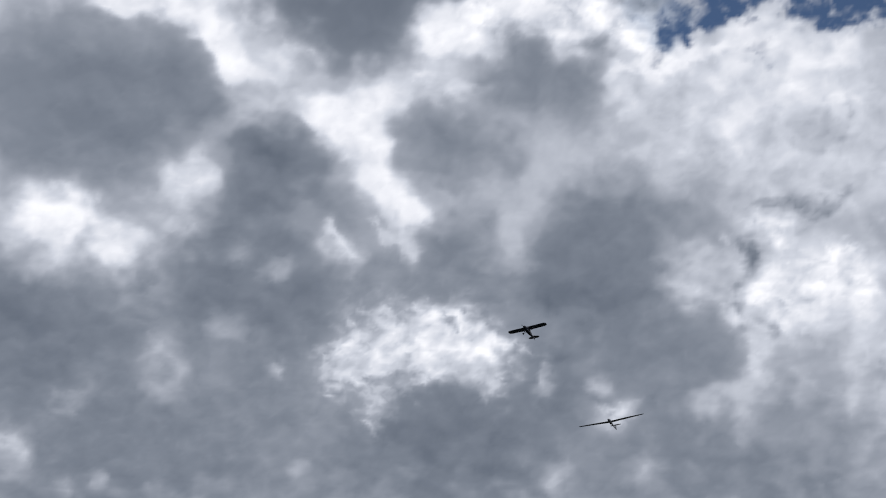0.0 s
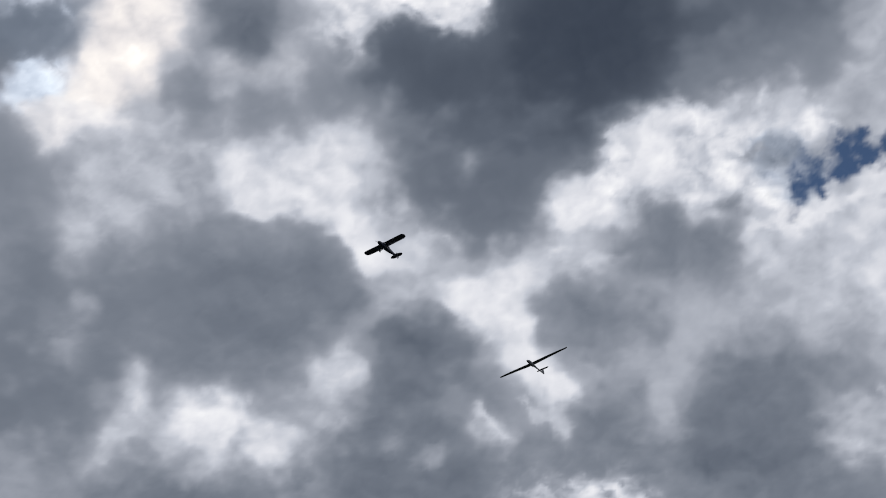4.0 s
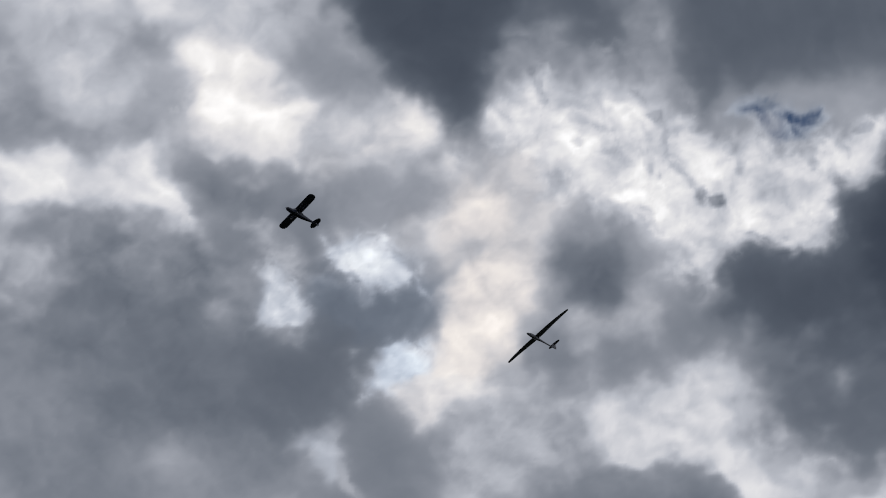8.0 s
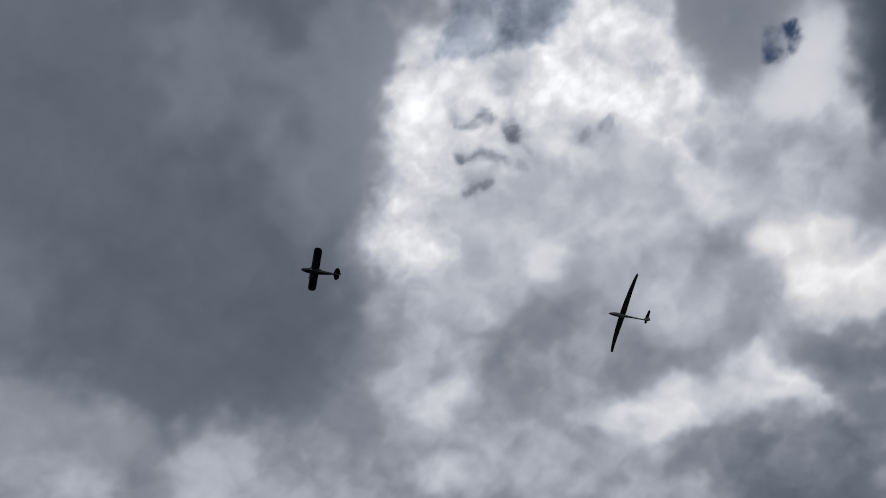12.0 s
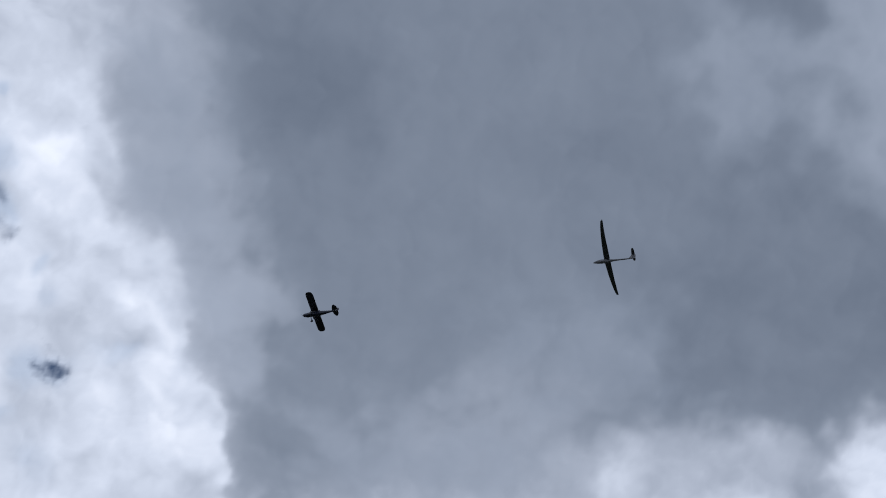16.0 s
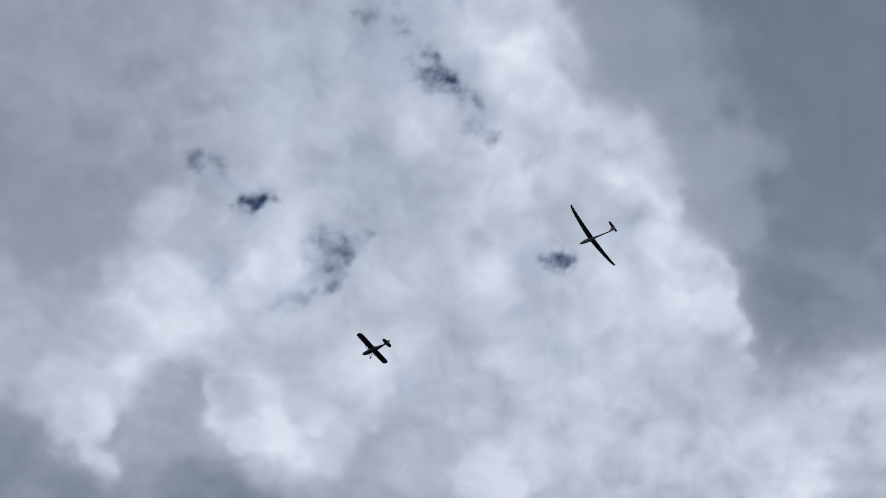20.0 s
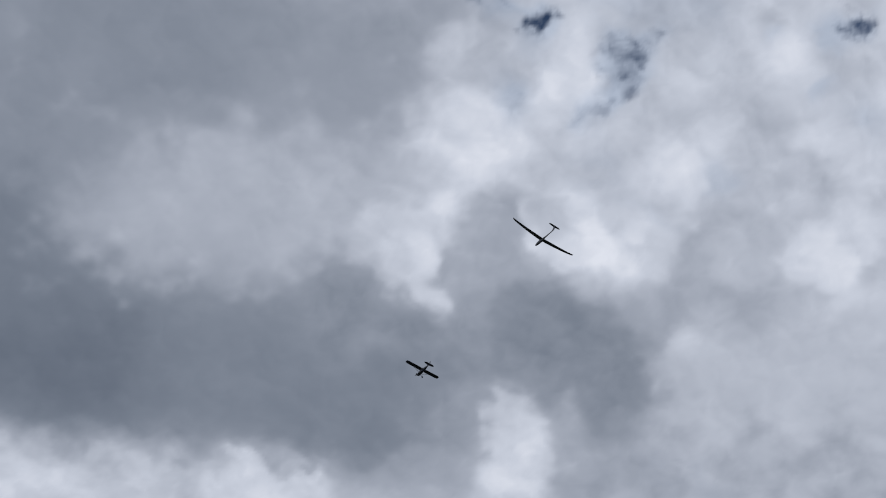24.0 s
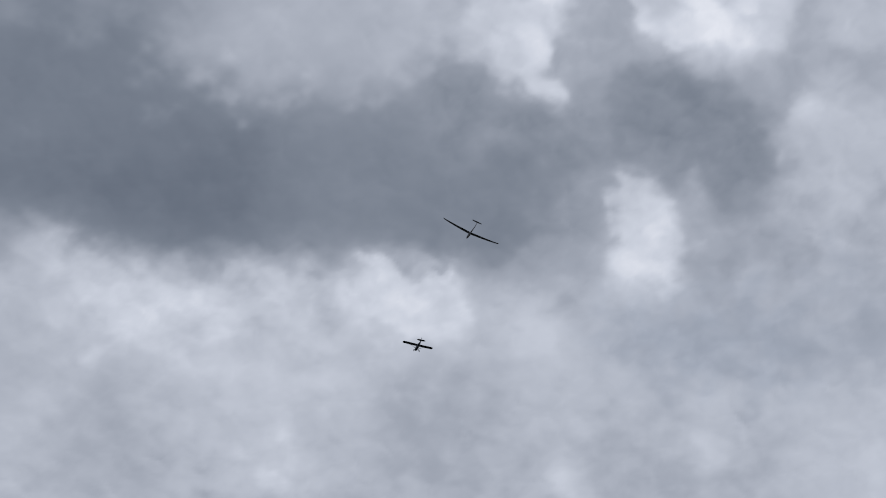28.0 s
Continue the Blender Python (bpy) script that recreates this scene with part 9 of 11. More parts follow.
cloud("grey_cloud", "grey folds above the long streaks",
      mass(0.77, 0.95, 0, -36.80, 26.42, -34.53, 28.44, -32.64, 31.03, -34.06, 32.09, -36.38, 30.60, -37.45, 28.36),
      mass(0.50, 0.76, 0, -38.02, 30.91, -36.20, 32.02, -35.03, 33.27, -34.45, 34.26, -35.43, 34.45, -36.94, 32.90, -38.08, 31.63),
      mass(0.47, 0.63, 0, -40.15, 28.94, -39.04, 30.50, -38.64, 31.64, -39.51, 31.36, -40.78, 29.65),
      mass(0.52, 0.76, 0, -30.63, 35.35, -29.37, 35.83, -29.02, 36.82, -30.01, 37.05, -30.93, 36.10),
      mass(0.52, 0.95, 0, -38.70, 32.36, -34.85, 35.44, -34.02, 36.87, -35.93, 36.81, -39.09, 33.81),
      mass(0.49, 0.95, 0, -30.87, 40.79, -28.35, 41.89, -26.92, 43.36, -26.43, 44.63, -27.74, 44.93, -29.97, 43.38, -31.09, 41.84),
      mass(0.48, 1.26, 0, -39.9, 36.5, -34.8, 40.8, -32.5, 43.4, -30.7, 46.7, -32.4, 48.3, -36.2, 46.5, -40.4, 40.6),
      mass(0.60, 0.63, 0, -25.19, 39.34, -23.89, 39.76, -22.69, 41.48, -23.23, 42.29, -24.81, 41.48, -25.57, 40.26),
      mass(0.45, 0.57, -0.6, -28.32, 47.36, -26.57, 48.04, -25.14, 49.17, -24.08, 50.04, -25.11, 50.78, -27.28, 49.90, -28.50, 48.42),
      mass(0.52, 0.63, 0, -21.09, 53.30, -19.80, 53.34, -19.62, 54.73, -20.82, 55.39, -21.61, 54.54),
      puff(0.37, 0.46, 0, -17.53, 51.93, 0.80, 0.65, 27),
      mass(0.53, 0.82, 0, -24.83, 54.51, -19.73, 56.59, -17.67, 58.63, -17.41, 60.38, -26.28, 55.87),
      mass(0.54, 0.63, 0, -18.83, 55.13, -16.12, 56.04, -15.87, 57.81, -18.14, 56.53),
      mass(0.50, 1.07, 0, -42.5, 30.9, -39.9, 33.8, -39.9, 36.5, -43.0, 36.7, -45.2, 34.0))
cloud("dark_cloud", "dark hanging lobe of the storm",
      mass(0.31, 0.76, 0, -22.50, 38.13, -21.07, 36.79, -16.11, 39.94, -17.72, 42.54, -19.50, 44.16, -20.93, 44.78, -21.01, 43.70, -21.69, 42.35, -22.33, 40.56))
cloud("bright_cloud", "streaked white cloud and pale wisps",
      mass(0.93, 0.51, 0, -38.29, 35.55, -37.26, 36.70, -35.20, 37.66, -34.00, 38.63, -34.42, 39.54, -35.82, 39.16, -37.19, 38.03, -37.50, 37.00),
      mass(1.02, 0.25, 0, -36.59, 37.27, -34.92, 38.02, -34.41, 38.80, -35.47, 39.08, -36.27, 38.29),
      mass(0.96, 0.38, 0, -33.24, 39.48, -32.30, 39.71, -31.59, 40.25, -31.58, 40.99),
      streak(0.97, 0.19, 0, 0.17, -31.82, 40.57, -31.57, 41.73, -31.49, 42.77),
      streak(0.78, 0.23, 0, 0.15, -35.17, 38.69, -34.30, 40.13, -33.24, 40.96),
      mass(0.88, 0.51, 0, -36.73, 27.24, -36.00, 27.64, -36.59, 28.63, -37.32, 28.22),
      mass(0.90, 0.63, 0, -29.00, 33.93, -27.98, 34.71, -28.33, 35.89, -29.25, 35.68, -29.30, 34.67),
      streak(0.68, 0.34, 0, 0.23, -38.83, 38.66, -37.83, 40.28, -36.67, 41.73),
      puff(0.76, 0.27, 0, -31.80, 45.92, 0.61, 0.25, 53),
      mass(0.83, 0.44, -0.4, -30.99, 51.41, -29.98, 51.38, -29.51, 52.14, -29.75, 52.90, -31.23, 51.94),
      mass(0.94, 0.44, 0, -19.23, 56.63, -18.29, 56.78, -17.09, 57.66, -16.25, 58.46, -17.48, 58.31, -19.03, 57.15),
      streak(0.79, 0.23, 0, 0.15, -28.98, 44.32, -28.49, 45.60, -28.26, 46.47))
cloud("cream_cloud", "pinkish tuft speckled with dark flecks",
      mass(0.98, 0.38, 0.3, -28.49, 37.94, -27.56, 38.14, -26.78, 38.94, -26.69, 39.95, -27.10, 41.10, -27.61, 41.81, -28.60, 41.47, -28.95, 40.62, -28.88, 39.59, -28.78, 38.70),
      mass(0.90, 0.44, 0.3, -26.33, 43.29, -25.01, 43.34, -23.27, 43.93, -21.62, 43.43, -21.77, 44.26, -22.80, 44.42, -24.38, 43.99, -25.60, 44.01),
      mass(0.99, 0.38, 0.3, -22.45, 43.49, -21.57, 43.35, -21.52, 44.07, -22.39, 44.21),
      mass(0.97, 0.63, 0.8, -23.07, 49.73, -21.86, 49.09, -20.50, 49.43, -20.36, 51.29, -21.58, 52.81, -23.39, 53.13, -24.45, 51.84),
      mass(1.00, 0.38, 0.4, -26.40, 52.71, -24.98, 52.65, -23.39, 53.13, -22.30, 53.95, -23.06, 54.30, -24.81, 53.64, -26.21, 53.27),
      puff(0.79, 0.08, 0, -28.20, 39.96, 0.11, 0.10, 36),
      puff(0.86, 0.08, 0, -28.25, 38.35, 0.11, 0.08, 36),
      puff(0.88, 0.08, 0, -27.60, 40.15, 0.10, 0.11, 35))
cloud("sunlit_gap", "glowing bluish breaks under the veil",
      mass(1.01, 0.25, -0.6, -30.95, 47.11, -29.94, 46.27, -29.20, 45.83, -29.27, 46.73, -28.63, 47.40, -28.89, 48.39, -29.87, 47.97, -30.33, 47.42),
      mass(1.03, 0.38, -0.7, -26.79, 46.74, -25.61, 47.03, -24.88, 47.96, -24.81, 48.68, -25.94, 48.32, -26.54, 47.59),
      mass(1.05, 0.25, -1.3, -27.42, 50.72, -26.45, 50.30, -25.52, 50.98, -25.56, 51.86, -26.86, 51.75, -27.50, 51.25))
cloud("torn_cloud", "white field with dark torn specks",
      mass(0.99, 0.40, 0, -18.76, 44.61, -17.26, 45.04, -16.07, 46.37, -13.92, 46.89, -12.27, 48.18, -11.16, 49.58, -12.46, 51.90, -14.72, 50.78, -16.43, 49.47, -17.82, 47.60, -19.19, 45.70),
      puff(0.68, 0.10, 0, -17.25, 45.22, 0.23, 0.15, 30),
      mass(0.52, 0.12, 0, -13.65, 47.25, -13.14, 47.41, -13.23, 47.68, -13.62, 47.52),
      puff(0.81, 0.10, 0, -16.57, 47.20, 0.19, 0.08, 29),
      streak(0.69, 0.11, 0, 0.10, -14.13, 48.50, -14.23, 49.10),
      streak(0.69, 0.10, 0, 0.08, -13.61, 48.99, -13.90, 49.49),
      mass(0.86, 0.35, 0, -18.20, 47.39, -17.35, 48.08, -17.94, 48.64, -18.51, 48.11))
cloud("bright_cloud", "soft grey-white folds beside the base",
      mass(0.85, 0.82, 0, -33.89, 27.83, -31.26, 30.46, -29.31, 33.01, -30.49, 34.66, -33.66, 32.16, -35.26, 29.29),
      mass(0.83, 0.95, 0, -31.86, 33.54, -30.58, 35.79, -31.01, 37.71, -33.05, 37.06, -33.77, 34.90),
      mass(0.73, 0.95, 0, -36.34, 32.15, -34.15, 34.10, -35.31, 35.46, -37.66, 34.94, -37.95, 33.25),
      mass(0.79, 0.76, 0, -26.75, 35.56, -24.46, 37.95, -24.97, 39.40, -27.06, 37.89, -27.83, 36.38),
      mass(0.90, 0.82, 0, -36.44, 29.30, -35.75, 30.95, -37.37, 32.06, -37.94, 30.57),
      mass(1.00, 0.51, 0, -34.40, 30.82, -33.02, 31.70, -33.53, 32.33, -34.79, 31.61),
      mass(1.00, 0.44, 0, -28.99, 34.35, -28.37, 35.73, -29.01, 36.48, -29.66, 35.38),
      mass(0.68, 0.63, 0, -38.88, 30.94, -37.95, 31.91, -38.82, 33.04, -39.76, 32.06),
      mass(0.67, 1.07, 0, -45.0, 26.4, -42.0, 29.8, -38.6, 35.6, -40.8, 37.1, -47.2, 27.8),
      mass(0.56, 0.95, 0, -35.49, 40.17, -30.33, 44.84, -30.78, 46.54, -34.44, 43.44, -36.13, 40.90),
      mass(0.80, 0.63, 0, -42.05, 30.09, -41.19, 30.33, -40.72, 31.36, -41.33, 31.50, -42.04, 30.62),
      puff(0.82, 0.46, 0, -42.85, 32.36, 0.42, 0.42, 56),
      puff(0.77, 0.50, 0, -50.32, 19.66, 0.88, 0.65, 63),
      puff(0.82, 0.42, 0, -47.42, 25.83, 0.73, 0.34, 60),
      mass(0.95, 0.57, 0, -37.95, 35.69, -36.31, 36.70, -34.62, 38.20, -32.61, 39.42, -31.33, 40.61, -31.25, 42.15, -31.00, 43.28, -32.44, 41.97, -33.78, 40.27, -35.88, 39.10, -37.30, 37.94),
      mass(1.08, 0.25, 0, -36.65, 37.21, -34.86, 38.37, -34.83, 39.16, -36.44, 38.41),
      streak(1.08, 0.19, 0, 0.17, -31.61, 40.29, -31.54, 41.83, -31.35, 42.75),
      mass(1.04, 0.57, 0.2, -28.78, 37.36, -27.29, 38.07, -26.15, 39.80, -25.51, 41.08, -26.87, 42.99, -28.88, 41.93, -29.39, 40.21, -29.02, 38.87))
cloud("torn_cloud", "crumbling white front with clustered cracks",
      mass(1.04, 0.35, 0, -32.54, 23.59, -31.19, 24.21, -31.03, 25.12, -29.82, 25.83, -28.28, 27.31, -26.00, 28.75, -24.74, 30.38, -25.71, 31.63, -25.44, 33.51, -25.77, 34.02, -26.95, 32.56, -28.29, 33.04, -28.35, 32.03, -28.81, 30.80, -30.15, 29.67, -30.42, 28.31, -31.88, 28.29, -33.36, 27.22, -34.66, 27.06, -35.47, 25.52, -34.29, 24.48),
      mass(1.08, 0.25, 0, -29.51, 29.22, -27.56, 29.89, -26.12, 31.42, -26.20, 32.26, -27.67, 31.01, -28.91, 30.35),
      mass(1.08, 0.25, 0, -34.17, 24.66, -32.51, 24.33, -32.31, 24.97, -33.85, 25.48),
      mass(1.03, 0.40, 0, -37.59, 25.87, -36.05, 26.42, -35.64, 27.71, -36.37, 28.72, -37.36, 28.33, -38.21, 27.05),
      mass(0.92, 0.35, 0, -30.14, 26.05, -29.12, 27.14, -29.63, 27.75, -30.69, 26.94),
      mass(0.96, 0.35, 0, -32.40, 25.53, -30.76, 27.51, -31.35, 28.70, -32.99, 27.75, -33.41, 26.47),
      mass(0.63, 0.25, -0.8, -31.19, 24.21, -29.75, 24.25, -29.19, 25.39, -28.07, 25.63, -26.47, 26.53, -27.00, 27.42, -28.37, 26.86, -29.42, 26.06, -30.63, 24.85),
      mass(0.50, 0.15, -0.7, -28.94, 25.73, -28.14, 26.19, -27.34, 26.64, -27.40, 27.20, -28.41, 26.64),
      streak(0.78, 0.15, 0, 0.13, -32.23, 25.94, -31.66, 26.58, -31.54, 27.27),
      streak(0.63, 0.10, 0, 0.10, -32.35, 26.28, -31.66, 27.09),
      mass(0.63, 0.15, 0, -31.39, 27.81, -31.30, 28.27, -31.60, 28.35, -31.64, 28.12),
      streak(0.82, 0.15, 0, 0.11, -30.86, 27.71, -31.15, 28.30),
      streak(0.73, 0.13, 0, 0.11, -33.30, 26.79, -32.67, 27.53, -32.47, 28.30),
      streak(0.77, 0.15, 0, 0.13, -34.11, 27.86, -33.48, 28.08, -33.14, 28.37),
      mass(0.61, 0.12, 0, -34.09, 27.71, -33.70, 28.10, -34.00, 28.18),
      mass(0.72, 0.20, 0, -29.99, 30.21, -29.06, 30.46, -28.67, 30.83, -29.17, 30.80, -30.05, 30.52),
      streak(0.85, 0.15, 0, 0.11, -31.74, 29.49, -31.54, 29.09),
      streak(0.82, 0.15, 0, 0.11, -30.53, 26.83, -30.29, 27.18))
cloud("dark_cloud", "grey wedge of cloud round a blue slit",
      mass(0.58, 0.57, 0, -23.28, 29.78, -20.36, 33.10, -22.08, 33.98, -23.36, 34.22, -24.51, 34.34, -25.31, 33.67, -25.61, 32.07),
      mass(0.95, 0.57, 0, -23.25, 34.65, -21.27, 34.35, -20.36, 35.14, -21.82, 36.34, -23.93, 36.22, -25.13, 35.09, -24.49, 34.07))
cloud("grey_cloud", "dull veil at the edge of the cumulus",
      mass(0.61, 1.42, 0, -33.2, -29.1, -36.6, -20.0, -40.3, -19.8, -42.3, -22.2, -41.6, -26.5, -39.5, -31.5),
      mass(0.74, 0.95, -0.3, -37.83, -17.30, -39.15, -14.17, -41.49, -14.36, -42.52, -16.42, -40.78, -18.17))
cloud("white_cumulus", "rounded foot of the cumulus over the grey heads",
      mass(0.77, 0.57, 0, -47.39, -27.74, -47.77, -26.06, -49.02, -25.92, -49.67, -26.98, -48.69, -28.07),
      mass(0.70, 0.76, -0.2, -38.16, -16.23, -38.56, -13.74, -40.72, -13.77, -41.85, -15.77, -40.17, -16.92),
      mass(0.69, 0.76, -0.3, -43.28, -15.64, -43.57, -12.60, -44.79, -11.50, -45.96, -12.62, -45.20, -15.16),
      mass(0.63, 0.88, 0, -37.25, -22.41, -37.57, -19.94, -39.69, -18.76, -41.22, -20.44, -40.32, -22.81))
cloud("torn_cloud", "small grey flecks and arcs in the white field",
      streak(0.69, 0.13, 0, 0.11, -16.99, 44.40, -17.22, 45.46),
      puff(0.78, 0.11, 0, -13.74, 46.79, 0.27, 0.11, 21),
      puff(0.70, 0.10, 0, -13.42, 47.44, 0.23, 0.11, 21),
      streak(0.87, 0.11, 0, 0.10, -14.30, 46.99, -13.85, 48.21, -14.42, 49.02),
      streak(0.84, 0.10, 0, 0.08, -13.17, 48.26, -13.67, 49.52),
      streak(0.76, 0.11, 0, 0.10, -14.41, 48.41, -14.22, 49.10),
      puff(0.78, 0.10, 0, -16.50, 47.14, 0.17, 0.08, 23),
      mass(0.57, 0.12, 0, -12.87, 50.34, -12.48, 50.38, -12.56, 50.87, -12.84, 50.87),
      mass(0.54, 0.12, 0, -12.42, 50.81, -11.83, 50.82, -11.90, 51.31, -12.40, 51.19),
      puff(0.85, 0.11, 0, -12.04, 48.69, 0.27, 0.15, 20),
      streak(0.69, 0.11, 0, 0.10, -10.86, 49.53, -10.93, 50.32),
      streak(0.73, 0.11, 0, 0.10, -9.51, 49.59, -9.34, 50.36),
      streak(0.73, 0.11, 0, 0.10, -10.05, 49.20, -9.95, 49.85),
      puff(0.78, 0.11, 0, -6.12, 50.50, 0.31, 0.15, 17),
      puff(0.74, 0.11, 0, -5.61, 51.25, 0.19, 0.19, 17),
      mass(0.80, 0.25, 0, -9.94, 48.93, -9.44, 48.81, -8.73, 49.35, -9.30, 49.66),
      mass(0.84, 0.22, 0, -15.69, 47.47, -14.91, 47.89, -14.97, 48.60, -15.65, 48.23),
      mass(0.82, 0.22, 0, -12.88, 47.55, -12.20, 47.91, -12.21, 48.52, -12.93, 48.25),
      mass(0.86, 0.30, 0, -19.35, 44.83, -18.46, 45.02, -18.18, 46.00, -19.15, 45.99),
      mass(0.84, 0.25, 0, -10.53, 51.07, -9.53, 51.51, -9.94, 51.98, -10.63, 51.65),
      mass(0.85, 0.25, 0, -11.69, 51.07, -11.11, 51.38, -11.53, 51.85),
      streak(0.81, 0.13, 0, 0.11, -16.32, 46.16, -15.87, 46.77, -15.50, 47.03),
      streak(0.78, 0.11, 0, 0.10, -13.32, 49.24, -12.95, 49.79, -12.89, 50.23),
      streak(0.75, 0.11, 0, 0.10, -8.80, 50.14, -8.29, 50.61, -8.28, 51.22),
      streak(0.77, 0.11, 0, 0.10, -7.15, 50.58, -6.91, 51.15))
cloud("dark_cloud", "dull grey deck of cloud overhead",
      mass(0.54, 1.31, 0, -33.7, -34.3, -37.9, -27.3, -40.9, -27.2, -41.9, -30.2, -40.2, -33.5, -37.6, -35.2),
      mass(0.58, 1.09, 0, -40.87, -28.15, -41.93, -25.74, -44.33, -23.96, -45.19, -24.87, -43.97, -27.26, -42.45, -28.48))
cloud("grey_cloud", "thin bluish places in the cumulus",
      mass(0.72, 0.36, -0.8, -45.64, -16.35, -45.70, -15.44, -46.72, -14.68, -48.25, -15.52, -48.02, -16.37, -46.83, -16.48),
      mass(0.74, 0.33, -0.7, -47.93, -18.62, -47.44, -18.05, -47.72, -16.85, -48.04, -17.10, -47.83, -17.85),
      mass(0.72, 0.33, -0.7, -44.04, -19.10, -44.00, -18.25, -44.56, -17.67, -44.70, -18.32),
      mass(0.72, 0.33, -0.7, -48.92, -8.55, -48.25, -7.89, -48.48, -6.55, -49.05, -6.63, -48.86, -7.54, -49.62, -8.24))
cloud("grey_cloud", "grey shoulders round the white break",
      mass(0.58, 0.36, 0, -54.24, -27.28, -54.71, -25.64, -55.66, -25.52, -56.34, -26.32, -56.79, -27.13, -55.75, -28.19),
      mass(0.65, 0.44, 0, -56.97, -23.02, -57.27, -21.99, -59.93, -23.16, -59.59, -24.28),
      mass(0.62, 0.29, 0, -55.78, -29.89, -56.00, -28.34, -56.60, -26.74, -57.22, -26.33, -57.21, -27.38, -56.67, -29.02))
cloud("dark_cloud", "edges of the storm cloud and the slate bank",
      mass(0.43, 0.82, 0, -30.93, 47.96, -28.07, 48.91, -27.35, 50.21, -28.04, 51.58, -29.82, 51.29, -31.78, 50.27),
      mass(0.52, 0.82, 0, -28.73, 51.52, -26.90, 52.42, -27.06, 54.42, -24.67, 54.44, -22.47, 55.17, -22.84, 56.48, -27.72, 54.99, -29.18, 53.61),
      mass(0.49, 0.82, 0, -0.66, 51.12, 1.45, 51.36, 1.28, 53.04, -0.14, 54.03, -1.11, 52.97),
      mass(0.41, 0.76, 0, 1.12, 52.45, 5.39, 51.69, 5.18, 54.65, 2.14, 55.20, 0.96, 53.95),
      mass(0.53, 0.82, 0, -0.73, 55.31, 2.14, 55.20, 5.15, 55.02, 5.03, 56.52, 1.31, 56.85, -0.92, 56.83))
cloud("grey_cloud", "round dark puff before the cream veil",
      mass(0.43, 0.57, 0, -18.79, 50.40, -17.81, 50.18, -16.58, 50.81, -16.48, 51.84, -17.42, 52.29, -18.62, 51.96))
cloud("bright_rift", "thin brilliant core of the rift",
      mass(1.01, 0.25, 0, -15.58, 56.49, -14.46, 56.85, -14.30, 57.79, -14.95, 58.55, -14.60, 59.73, -14.07, 60.65, -14.43, 61.21, -14.77, 60.50, -15.24, 59.28, -15.60, 58.19, -15.98, 57.40))
cloud("bright_cloud", "sunlit veil over the shoulder of the cumulus",
      mass(0.76, 0.82, 0, -25.11, 53.43, -19.61, 54.73, -20.24, 56.91, -22.18, 57.44, -23.78, 57.44, -25.92, 56.87),
      mass(0.89, 0.51, 0, -20.18, 56.53, -19.13, 55.79, -15.52, 56.07, -15.32, 57.84, -16.08, 58.29, -17.92, 58.15, -19.68, 57.61),
      mass(0.81, 0.57, 0, -14.60, 56.02, -13.25, 56.23, -13.54, 58.50, -12.96, 59.56, -13.49, 60.07, -14.53, 58.94),
      mass(0.78, 0.57, 0, -12.96, 59.56, -11.32, 59.68, -10.60, 60.84, -11.02, 61.47, -12.20, 61.33, -12.95, 60.54),
      mass(0.82, 0.63, 0, -8.86, 61.51, -6.70, 61.41, -4.57, 61.84, -4.36, 62.53, -6.53, 62.59, -8.43, 62.24),
      mass(0.63, 0.38, 0, -21.73, 56.09, -21.23, 56.11, -21.24, 56.72, -21.76, 56.72))
cloud("bright_rift", "blazing core of the slanting rift",
      mass(0.97, 0.25, 0, -19.84, 57.22, -18.30, 57.65, -16.56, 58.37, -15.22, 58.87, -14.63, 59.70, -13.89, 60.40, -13.40, 61.36, -14.13, 61.44, -14.65, 60.78, -15.45, 59.67, -16.95, 58.68, -18.61, 58.08),
      mass(0.96, 0.25, 0, -11.35, 62.42, -9.91, 62.58, -8.52, 63.41, -7.83, 64.06, -8.37, 64.80, -7.69, 65.64, -6.73, 66.21, -6.38, 66.72, -7.26, 66.76, -8.20, 65.99, -9.12, 64.92, -10.02, 63.85, -11.04, 63.04),
      mass(0.98, 0.38, 0, -23.57, 64.08, -22.81, 63.87, -21.65, 64.15, -21.29, 64.92, -21.71, 65.26, -22.89, 65.03))
cloud("grey_cloud", "dull grey folds ahead of the bright tuft",
      mass(0.53, 0.82, 0, -39.10, 29.21, -36.83, 31.44, -35.32, 33.65, -36.93, 34.80, -39.70, 32.96, -40.69, 30.87),
      mass(0.56, 0.95, 0, -42.11, 26.62, -39.63, 29.76, -41.48, 31.71, -44.24, 28.77),
      puff(0.84, 0.27, 0, -43.09, 31.69, 0.27, 0.31, 64))
cloud("bright_cloud", "light grey folds below the crumbling edge",
      mass(0.82, 0.95, 0, -40.24, 28.39, -38.19, 31.29, -40.19, 33.25, -42.19, 31.29, -42.34, 29.40),
      mass(0.78, 0.95, 0, -40.36, 33.34, -38.09, 37.04, -36.46, 40.19, -37.67, 42.05, -42.60, 34.44),
      mass(0.74, 0.76, 0, -37.67, 32.96, -35.65, 34.81, -36.22, 36.07, -38.04, 34.60),
      mass(0.94, 0.51, 0, -41.18, 30.32, -39.78, 30.86, -39.35, 31.62, -40.61, 31.75, -41.58, 31.00),
      mass(0.91, 0.57, 0, -43.16, 31.52, -42.21, 32.04, -42.12, 32.98, -43.03, 32.93, -43.58, 31.96),
      mass(0.80, 0.76, 0, -38.83, 27.72, -37.61, 29.54, -37.95, 30.92, -39.43, 29.47))
